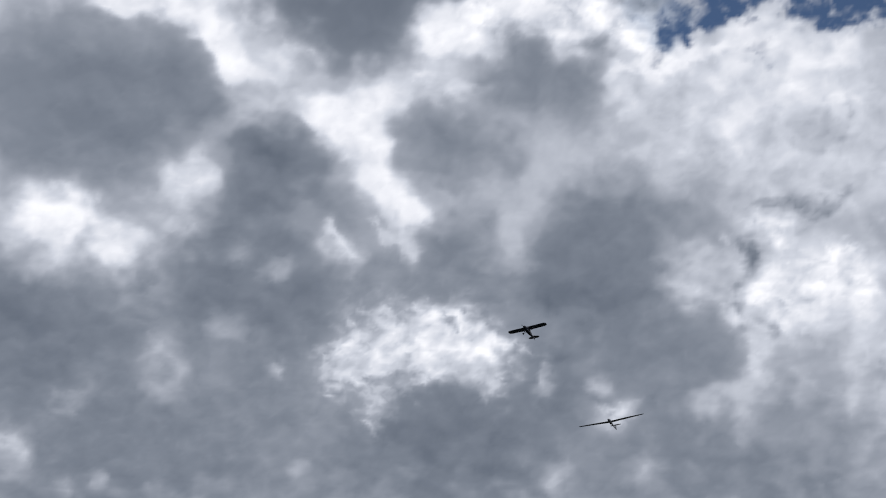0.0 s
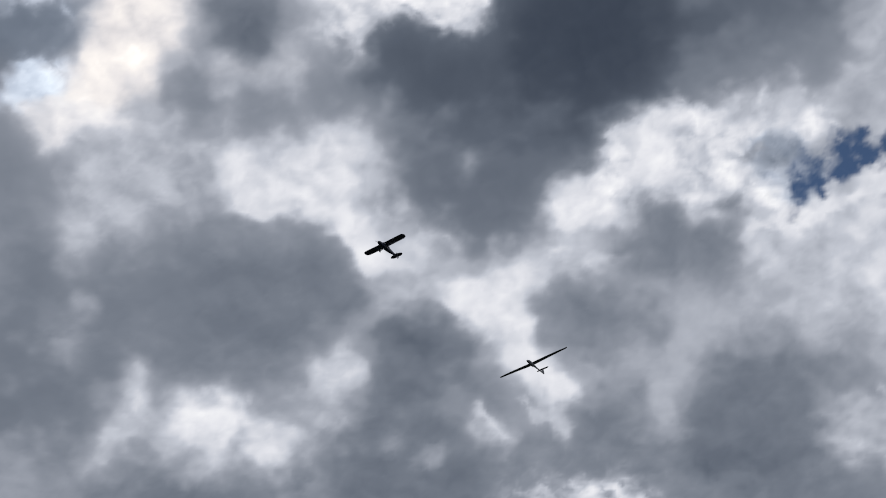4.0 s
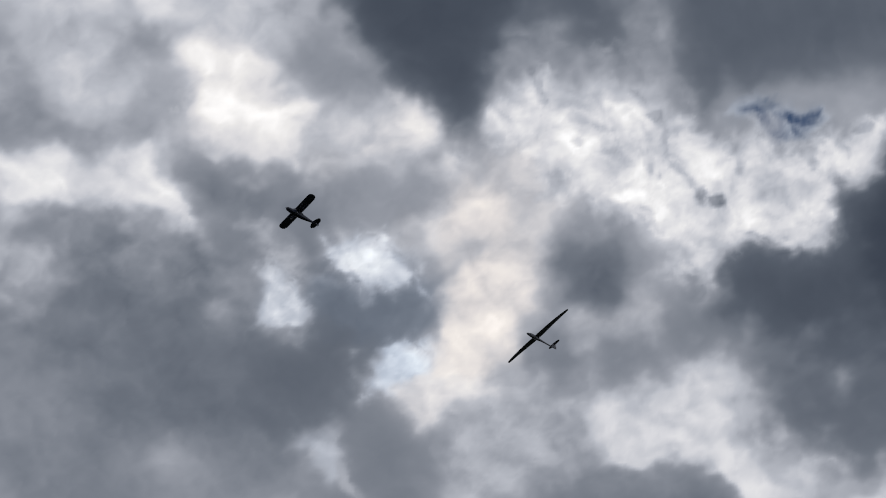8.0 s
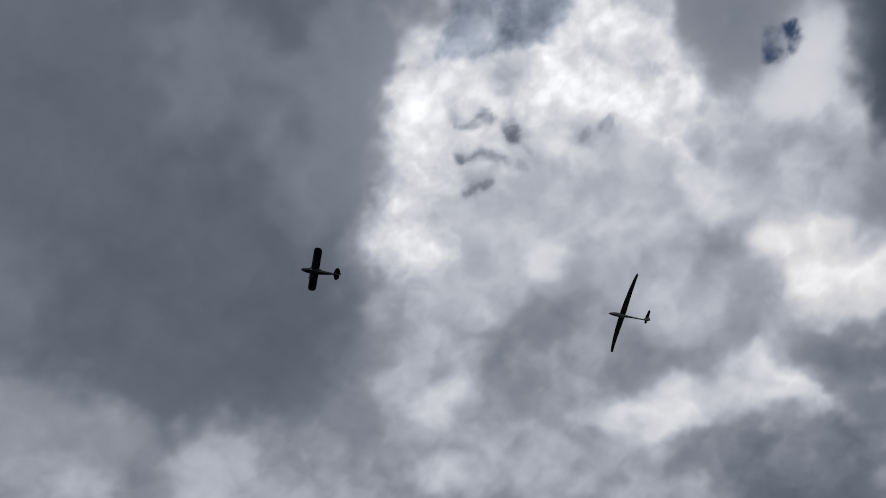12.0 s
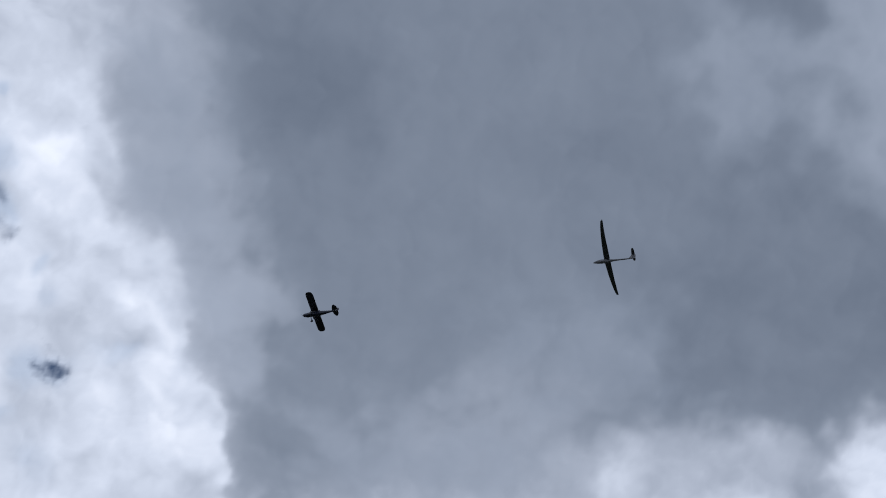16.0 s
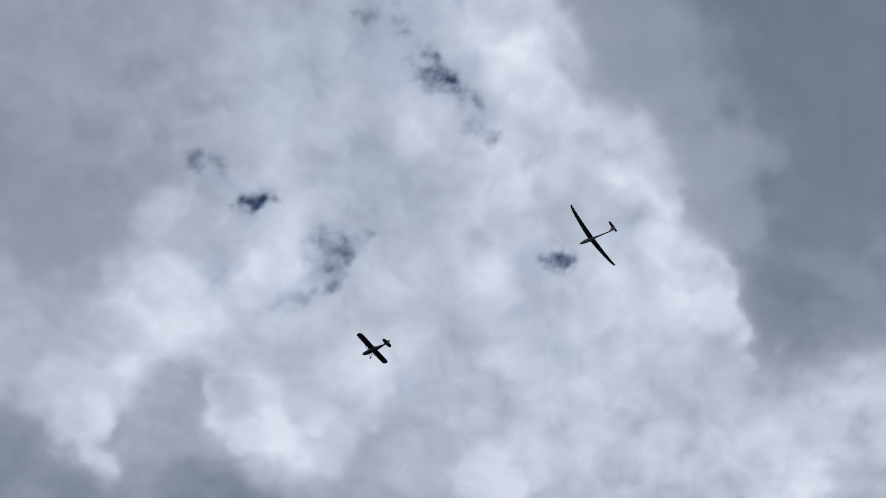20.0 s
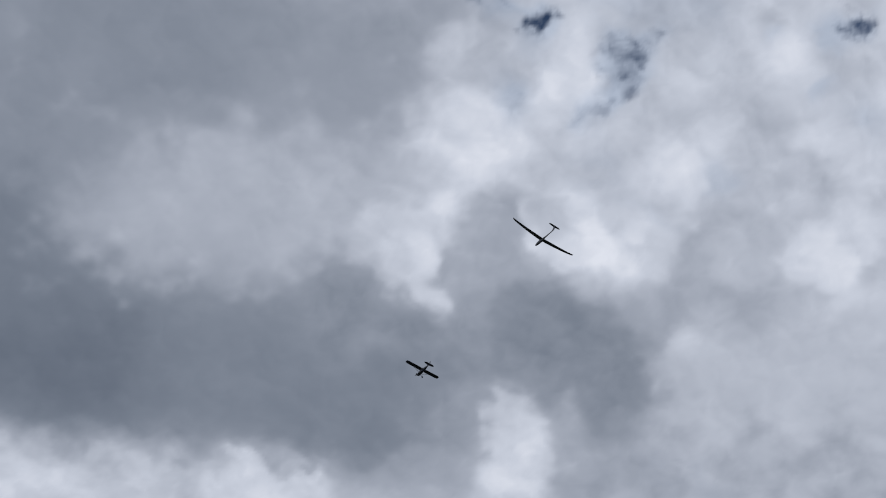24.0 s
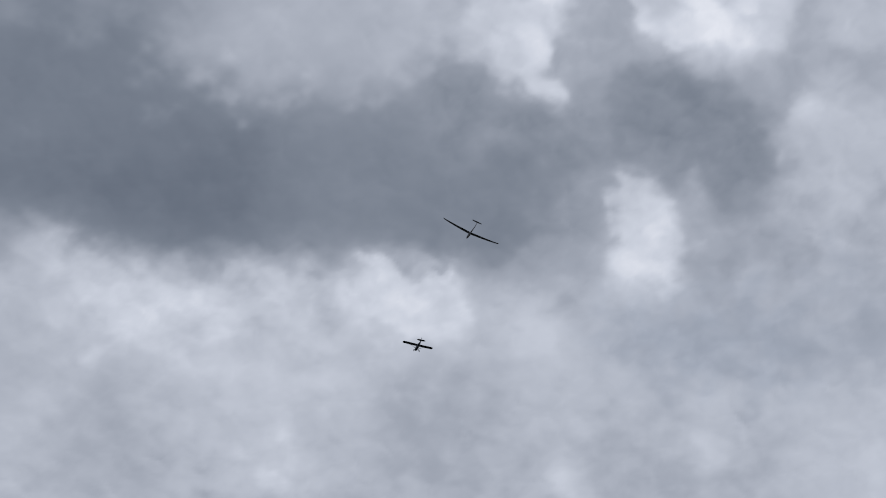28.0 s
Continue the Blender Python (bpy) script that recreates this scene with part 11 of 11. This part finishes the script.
# ---- the tow plane: a high-wing single-engined light aircraft ----
def make_towplane():
    plane = tagged(new("towplane"), "high-wing single-engine tow plane flying ahead of the glider", "airplane")
    part("fuselage", loft([
        oval(2.30, -0.12, 0.36, 0.34, 2.6), oval(2.0, -0.13, 0.42, 0.42, 2.6), oval(1.2, -0.08, 0.46, 0.50, 3), oval(0.75, 0.06, 0.47, 0.62, 3.5),
        oval(-0.2, 0.06, 0.46, 0.62, 3.5), oval(-1.1, 0.02, 0.42, 0.56, 3.2), oval(-2.2, 0.08, 0.31, 0.42, 3), oval(-3.4, 0.18, 0.19, 0.27, 2.6),
        oval(-4.3, 0.25, 0.09, 0.16, 2.4), oval(-4.72, 0.28, 0.035, 0.11, 2.2)]), hull_paint, plane, "white over dark blue fuselage with square cabin")
    part("engine_cowling", loft([
        oval(2.68, -0.10, 0.16, 0.14), oval(2.60, -0.10, 0.30, 0.26), oval(2.42, -0.11, 0.365, 0.345, 2.6), oval(2.28, -0.12, 0.37, 0.35, 2.6)]), paint_dark, plane, "rounded dark engine cowling")
    spinner = part("spinner", loft([oval(2.94, -0.1, 0.01, 0.01), oval(2.86, -0.1, 0.09, 0.09), oval(2.68, -0.1, 0.14, 0.14)]), metal_grey, plane)
    for s in (-1, 1):
        rings = []
        for out, half, twist in ((0.08, 0.045, 55), (0.35, 0.085, 40), (0.7, 0.075, 25), (0.93, 0.03, 18)):
            a = radians(twist)
            lean = radians(38)
            ring = []
            for i in range(8):
                c, d = half * math.cos(math.pi * i / 4), 0.014 * math.sin(math.pi * i / 4)
                x, y = c * math.cos(a) - d * math.sin(a), c * math.sin(a) + d * math.cos(a)
                ring.append((s * (out * math.cos(lean)) + x * math.sin(lean), 2.76 + s * y, -0.1 + s * out * math.sin(lean) - x * math.cos(lean)))
            rings.append(ring)
        part("propeller_blade", loft(rings), metal_dark, plane)
    for s in (-1, 1):
        edge = []
        for out, cut in ((0.42, 0), (2.0, 0), (4.2, 0), (4.75, 0.03), (5.05, 0.12), (5.22, 0.27), (5.32, 0.47), (5.35, 0.66)):
            edge.append((s * out, 0.92 - cut, 0.62 + 0.016 * out, 1.62 - 2 * cut, 0.12))
        w = part("wing", wing(edge), fabric_wing, plane)
        part("aileron", wing([(s * 2.75, -0.35, 0.645, 0.42, 0.09), (s * 4.7, -0.35, 0.675, 0.40, 0.09)]), fabric_wing, w)
        part("flap", wing([(s * 0.6, -0.36, 0.61, 0.41, 0.09), (s * 2.65, -0.36, 0.64, 0.41, 0.09)]), fabric_wing, w)
        part("wing_strut", rod((s * 0.44, 0.55, -0.46), (s * 2.75, 0.62, 0.60), 0.055, flat=0.5), fabric_wing, plane)
        part("wing_strut", rod((s * 0.44, 0.50, -0.46), (s * 2.70, -0.28, 0.60), 0.045, flat=0.5), fabric_wing, plane)
        leg = part("landing_gear_leg", rod((s * 0.40, 0.98, -0.50), (s * 0.92, 0.86, -1.12), 0.075, 0.05, flat=0.6), fabric_wing, plane)
        part("gear_brace", rod((s * 0.40, 0.25, -0.52), (s * 0.92, 0.80, -1.12), 0.045, 0.04), fabric_wing, plane)
        part("gear_brace", rod((s * 0.05, 0.75, -0.78), (s * 0.88, 0.84, -1.08), 0.035), fabric_wing, plane)
        tyre = part("tyre", wheel_ring((s * 0.98, 0.84, -1.14), 0.30, 0.13), rubber, plane)
        part("wheel_hub", rod((s * 0.90, 0.84, -1.14), (s * 1.07, 0.84, -1.14), 0.15, n=14), metal_grey, tyre)
        part("side_window", loft([[(s * 0.468, y, z) for y, z in ((0.70, 0.12), (0.62, 0.50), (-0.9, 0.50), (-1.15, 0.28), (-0.9, 0.12))],
                                  [(s * 0.476, y, z) for y, z in ((0.70, 0.12), (0.62, 0.50), (-0.9, 0.50), (-1.15, 0.28), (-0.9, 0.12))]]), window_dark, plane)
        tail = [(s * 0.05, -3.72, 0.40, 0.98, 0.06), (s * 0.7, -3.86, 0.40, 0.92, 0.05), (s * 1.15, -4.02, 0.40, 0.74, 0.05), (s * 1.42, -4.2, 0.40, 0.46, 0.05), (s * 1.52, -4.38, 0.40, 0.2, 0.05)]
        part("tailplane", wing(tail), fabric_wing, plane)
        part("elevator", wing([(s * 0.12, -4.58, 0.40, 0.42, 0.05), (s * 0.8, -4.62, 0.40, 0.40, 0.05), (s * 1.25, -4.6, 0.40, 0.24, 0.05)]), fabric_wing, plane)
        part("tail_brace_wire", rod((s * 0.06, -4.1, 0.20), (s * 0.95, -4.2, 0.39), 0.012), metal_grey, plane)
    part("windscreen", loft([[(-0.40, 1.22, 0.40), (0.40, 1.22, 0.40), (0.42, 0.78, 0.70), (-0.42, 0.78, 0.70)],
                             [(-0.40, 1.26, 0.41), (0.40, 1.26, 0.41), (0.42, 0.82, 0.72), (-0.42, 0.82, 0.72)]]), window_dark, plane)
    part("wing_root_fairing", loft([oval(0.94, 0.66, 0.40, 0.06, 3), oval(0.4, 0.70, 0.46, 0.11, 3), oval(-0.6, 0.66, 0.44, 0.08, 3), oval(-1.1, 0.56, 0.38, 0.04, 3)]), fabric_wing, plane)
    part("fin", wing([(0.30, -3.70, 0, 0.95, 0.06), (0.7, -4.0, 0, 0.72, 0.06), (1.05, -4.25, 0, 0.50, 0.06), (1.28, -4.42, 0, 0.26, 0.05)], True), fabric_white, plane)
    part("rudder", wing([(0.18, -4.70, 0, 0.50, 0.05), (0.6, -4.72, 0, 0.56, 0.05), (1.0, -4.72, 0, 0.46, 0.05), (1.25, -4.68, 0, 0.22, 0.05)], True), paint_dark, plane, "dark rudder")
    tw = part("tail_wheel", wheel_ring((0, -4.85, -0.14), 0.11, 0.045, 14, 8), rubber, plane)
    part("tail_spring", rod((0, -4.3, 0.12), (0, -4.85, -0.10), 0.035, 0.025), metal_dark, plane)
    part("exhaust_pipe", rod((0.22, 1.9, -0.50), (0.24, 1.45, -0.66), 0.045), metal_dark, plane)
    part("tow_hook", rod((0, -4.7, 0.16), (0, -5.02, 0.10), 0.03), metal_dark, plane)
    return plane


# ---- the glider on tow: long thin wings and a T-tail ----
def make_glider():
    glider = tagged(new("glider"), "white glider with long slender wings and a T-tail, on tow", "glider")
    part("fuselage", loft([
        oval(2.86, 0.00, 0.02, 0.02), oval(2.78, 0.01, 0.11, 0.10), oval(2.5, 0.04, 0.23, 0.24), oval(1.9, 0.09, 0.33, 0.38), oval(1.1, 0.12, 0.38, 0.46),
        oval(0.3, 0.14, 0.37, 0.47), oval(-0.5, 0.18, 0.29, 0.38), oval(-1.3, 0.22, 0.20, 0.25), oval(-2.4, 0.24, 0.15, 0.18), oval(-4.0, 0.27, 0.12, 0.15),
        oval(-5.1, 0.31, 0.10, 0.14), oval(-5.62, 0.34, 0.04, 0.10)]), gelcoat, glider)
    part("canopy", loft([oval(2.35, 0.22, 0.14, 0.06), oval(1.9, 0.31, 0.27, 0.22), oval(1.2, 0.37, 0.33, 0.29), oval(0.5, 0.38, 0.31, 0.27), oval(-0.1, 0.38, 0.18, 0.17), oval(-0.35, 0.39, 0.05, 0.05)]), canopy_glass, glider, "tinted clear canopy")
    for s in (-1, 1):
        w = part("wing", wing([
            (s * 0.20, 0.60, 0.40, 1.16, 0.15), (s * 1.5, 0.57, 0.47, 1.10, 0.14), (s * 4.0, 0.45, 0.61, 0.97, 0.135), (s * 6.3, 0.26, 0.75, 0.82, 0.13),
            (s * 8.0, 0.06, 0.87, 0.66, 0.12), (s * 9.0, -0.12, 0.95, 0.54, 0.12), (s * 9.4, -0.22, 1.00, 0.45, 0.11), (s * 9.52, -0.30, 1.03, 0.34, 0.11)]), wing_shaded, glider)
        part("aileron", wing([(s * 5.6, -0.42, 0.715, 0.15, 0.10), (s * 7.9, -0.49, 0.865, 0.12, 0.10), (s * 8.9, -0.56, 0.94, 0.10, 0.10)]), wing_shaded, w)
        part("flap", wing([(s * 0.5, -0.40, 0.42, 0.20, 0.10), (s * 5.5, -0.41, 0.705, 0.15, 0.10)]), wing_shaded, w)
        part("winglet", wing([(s * 9.50, -0.33, 1.02, 0.30, 0.1), (s * 9.56, -0.43, 1.15, 0.19, 0.1), (s * 9.60, -0.52, 1.29, 0.09, 0.1)]), wing_shaded, w)
        part("tailplane", wing([(s * 0.02, -4.88, 1.58, 0.64, 0.11), (s * 0.8, -4.96, 1.59, 0.55, 0.10), (s * 1.4, -5.04, 1.60, 0.43, 0.10), (s * 1.62, -5.14, 1.61, 0.28, 0.09)]), wing_shaded, glider)
        part("elevator", wing([(s * 0.05, -5.45, 1.585, 0.14, 0.1), (s * 1.4, -5.44, 1.60, 0.09, 0.1)]), wing_shaded, glider)
    part("fin", wing([(0.36, -4.25, 0, 1.12, 0.11), (0.8, -4.58, 0, 0.90, 0.11), (1.25, -4.78, 0, 0.74, 0.11), (1.62, -4.88, 0, 0.66, 0.11)], True), gelcoat, glider)
    part("rudder", wing([(0.24, -5.34, 0, 0.40, 0.07), (0.9, -5.42, 0, 0.36, 0.07), (1.56, -5.48, 0, 0.28, 0.07)], True), gelcoat, glider)
    part("main_wheel", wheel_ring((0, 0.25, -0.31), 0.19, 0.07), rubber, glider)
    part("wheel_door", loft([[(0.10, 0.55, -0.29), (0.10, 0.0, -0.29), (0.14, 0.0, -0.45), (0.14, 0.55, -0.45)], [(0.115, 0.55, -0.29), (0.115, 0.0, -0.29), (0.155, 0.0, -0.45), (0.155, 0.55, -0.45)]]), gelcoat, glider)
    part("nose_wheel", wheel_ring((0, 1.95, -0.26), 0.11, 0.045, 14, 8), rubber, glider)
    part("tail_wheel", wheel_ring((0, -5.3, 0.14), 0.09, 0.04, 14, 8), rubber, glider)
    part("tow_release_hook", rod((0, 2.35, -0.17), (0, 2.28, -0.25), 0.025), metal_dark, glider)
    return glider


towplane = make_towplane()
glider = make_glider()


# ---- what moves ----
def motions():
    walk(towplane, [
        (0.0, pose(-10.63, 408.85, 144.40, 9.42, 8.23, 159.27)),
        (0.5, pose(-18.55, 398.85, 148.34, 9.20, 8.35, 159.08)),
        (1.0, pose(-26.24, 388.01, 152.39, 8.81, 8.65, 158.76)),
        (1.5, pose(-33.66, 376.60, 156.36, 8.41, 8.91, 158.43)),
        (2.0, pose(-41.35, 364.79, 160.01, 8.03, 8.99, 158.19)),
        (2.5, pose(-48.48, 352.86, 163.23, 7.57, 9.34, 157.80)),
        (4.5, pose(-79.13, 303.01, 177.15, 6.23, 10.73, 157.60)),
        (5.0, pose(-86.90, 290.56, 180.63, 6.23, 10.74, 157.64)),
        (5.5, pose(-94.68, 278.49, 183.83, 6.04, 10.91, 157.39)),
        (6.0, pose(-102.54, 266.63, 187.09, 5.55, 11.31, 156.82)),
        (6.5, pose(-110.92, 254.97, 190.28, 5.44, 11.56, 156.53)),
        (7.0, pose(-119.09, 243.69, 193.66, 5.54, 11.67, 156.37)),
        (7.5, pose(-127.75, 232.41, 197.41, 5.74, 11.77, 156.24)),
        (8.0, pose(-136.57, 221.48, 201.39, 5.99, 11.89, 156.11)),
        (8.5, pose(-145.40, 210.76, 205.70, 6.37, 12.03, 155.93)),
        (9.0, pose(-154.43, 199.94, 210.08, 7.07, 12.10, 155.88)),
        (9.5, pose(-163.80, 188.87, 214.32, 7.81, 12.20, 155.84)),
        (10.0, pose(-172.97, 177.60, 218.46, 8.41, 12.31, 155.71)),
        (10.5, pose(-182.17, 165.83, 222.35, 8.78, 12.36, 155.64)),
        (11.0, pose(-190.87, 153.68, 226.06, 9.08, 12.26, 155.92)),
        (11.5, pose(-199.28, 141.19, 229.58, 8.67, 12.10, 156.00)),
        (12.0, pose(-207.79, 128.56, 232.64, 7.61, 11.97, 155.72)),
        (12.5, pose(-216.32, 115.74, 235.11, 6.49, 11.78, 155.64)),
        (13.0, pose(-224.35, 102.84, 237.22, 5.88, 11.58, 155.95)),
        (13.5, pose(-231.65, 89.41, 239.16, 6.26, 11.35, 157.16)),
        (15.5, pose(-252.83, 28.90, 246.65, 5.87, 12.36, 157.75)),
        (16.0, pose(-257.12, 15.11, 246.48, 6.05, 10.43, 157.73)),
        (16.5, pose(-261.03, 1.44, 245.80, 5.56, 7.70, 156.84)),
        (17.0, pose(-265.33, -11.66, 244.55, 5.07, 5.63, 155.82)),
        (17.5, pose(-269.75, -24.70, 243.23, 4.82, 5.18, 155.47)),
        (18.0, pose(-274.30, -37.36, 241.64, 4.62, 5.96, 155.38)),
        (18.5, pose(-278.87, -50.00, 240.04, 4.25, 7.37, 155.28)),
        (19.0, pose(-283.65, -62.38, 238.47, 3.68, 8.94, 154.88)),
        (19.5, pose(-288.79, -74.47, 236.97, 3.30, 10.51, 154.51)),
        (20.0, pose(-294.10, -86.83, 235.83, 3.03, 11.61, 153.97)),
        (20.5, pose(-300.30, -99.08, 234.90, 3.01, 12.33, 153.24)),
        (21.0, pose(-307.45, -111.40, 234.37, 3.05, 12.90, 152.16)),
        (21.5, pose(-315.37, -123.85, 234.20, 3.30, 13.46, 151.06)),
        (23.5, pose(-352.24, -174.65, 235.49, 4.29, 14.73, 145.81)),
        (24.0, pose(-362.10, -186.83, 236.06, 3.78, 13.97, 143.65)),
        (24.5, pose(-371.60, -199.08, 236.58, 3.59, 13.73, 142.46)),
        (25.0, pose(-380.96, -210.60, 236.79, 3.15, 13.31, 141.42)),
        (25.5, pose(-389.97, -222.25, 236.58, 2.46, 12.57, 140.50)),
        (26.0, pose(-399.12, -234.47, 235.55, 1.67, 11.71, 139.82)),
        (26.5, pose(-408.45, -245.90, 235.07, 0.89, 10.93, 139.39)),
        (27.0, pose(-418.68, -257.31, 233.24, -0.24, 9.54, 138.59)),
        (27.5, pose(-429.34, -268.26, 231.48, -1.01, 8.80, 138.30)),
        (28.0, pose(-439.78, -279.27, 230.62, -1.59, 8.33, 138.07)),
    ])
    walk(glider, [
        (0.0, pose(12.65, 455.99, 133.83, 6.66, 8.23, 161.96)),
        (0.5, pose(6.07, 445.53, 138.11, 6.63, 8.42, 161.58)),
        (1.0, pose(0.01, 434.44, 143.29, 6.44, 8.80, 161.01)),
        (1.5, pose(-7.06, 423.36, 147.51, 6.26, 9.15, 160.40)),
        (2.0, pose(-15.86, 412.27, 150.98, 6.09, 9.33, 159.83)),
        (2.5, pose(-22.85, 401.07, 154.44, 5.86, 9.77, 159.11)),
        (4.5, pose(-52.71, 354.68, 169.92, 5.35, 11.56, 157.68)),
        (5.0, pose(-60.02, 342.76, 174.36, 5.53, 11.66, 157.48)),
        (5.5, pose(-67.61, 331.14, 178.10, 5.51, 11.89, 157.03)),
        (6.0, pose(-75.28, 319.59, 181.73, 5.17, 12.33, 156.33)),
        (6.5, pose(-83.28, 308.01, 185.38, 5.17, 12.60, 155.97)),
        (7.0, pose(-91.25, 296.60, 188.85, 5.35, 12.70, 155.82)),
        (7.5, pose(-99.39, 285.35, 192.11, 5.59, 12.75, 155.81)),
        (8.0, pose(-107.69, 274.22, 195.22, 5.85, 12.79, 155.89)),
        (8.5, pose(-116.07, 262.79, 198.24, 6.16, 12.72, 156.06)),
        (9.0, pose(-124.42, 250.76, 201.22, 6.73, 12.46, 156.48)),
        (9.5, pose(-132.64, 238.70, 203.83, 7.29, 12.21, 156.95)),
        (10.0, pose(-140.64, 226.50, 206.66, 7.76, 12.06, 157.33)),
        (10.5, pose(-148.65, 214.56, 209.43, 8.10, 12.02, 157.67)),
        (11.0, pose(-156.94, 202.72, 212.45, 8.51, 12.11, 158.20)),
        (11.5, pose(-165.47, 191.18, 215.95, 8.46, 12.69, 158.41)),
        (12.0, pose(-174.27, 179.83, 219.69, 7.92, 13.78, 158.17)),
        (12.5, pose(-182.84, 168.54, 223.42, 7.39, 14.86, 158.07)),
        (13.0, pose(-191.36, 156.53, 226.87, 7.33, 15.52, 158.29)),
        (13.5, pose(-199.20, 143.97, 229.63, 8.11, 15.33, 159.40)),
        (15.5, pose(-223.01, 85.77, 238.13, 8.14, 9.95, 158.72)),
        (16.0, pose(-227.72, 72.06, 239.61, 8.27, 9.23, 158.57)),
        (16.5, pose(-232.11, 58.30, 240.98, 7.65, 8.64, 157.61)),
        (17.0, pose(-236.76, 45.01, 241.69, 6.90, 8.17, 156.61)),
        (17.5, pose(-241.78, 31.90, 241.68, 6.19, 8.04, 156.54)),
        (18.0, pose(-246.88, 19.16, 241.21, 5.30, 8.28, 156.97)),
        (18.5, pose(-251.98, 6.57, 240.57, 4.14, 8.61, 157.49)),
        (19.0, pose(-257.30, -6.35, 239.70, 2.75, 8.90, 157.77)),
        (19.5, pose(-262.43, -19.04, 239.18, 1.62, 9.33, 158.00)),
        (20.0, pose(-267.50, -31.77, 239.08, 0.74, 9.74, 157.88)),
        (20.5, pose(-272.96, -44.39, 239.32, 0.27, 10.19, 157.39)),
        (21.0, pose(-279.22, -56.91, 239.69, -0.09, 10.59, 156.45)),
        (21.5, pose(-285.96, -69.82, 240.24, -0.17, 11.12, 155.40)),
        (23.5, pose(-316.94, -121.60, 242.95, 0.24, 13.64, 149.78)),
        (24.0, pose(-325.27, -134.38, 243.34, -0.29, 13.59, 147.47)),
        (24.5, pose(-333.67, -147.29, 243.18, -0.35, 14.21, 146.12)),
        (25.0, pose(-341.88, -159.74, 242.80, -0.57, 14.83, 144.95)),
        (25.5, pose(-349.59, -172.02, 242.93, -0.98, 15.37, 143.91)),
        (26.0, pose(-357.55, -184.21, 242.98, -1.35, 16.02, 143.09)),
        (26.5, pose(-366.02, -195.90, 242.92, -1.62, 16.89, 142.52)),
        (27.0, pose(-374.70, -208.03, 242.43, -2.25, 17.26, 141.52)),
        (27.5, pose(-384.36, -219.47, 241.20, -2.45, 18.28, 141.09)),
        (28.0, pose(-394.21, -230.49, 240.17, -2.50, 19.46, 140.77)),
    ])


motions()
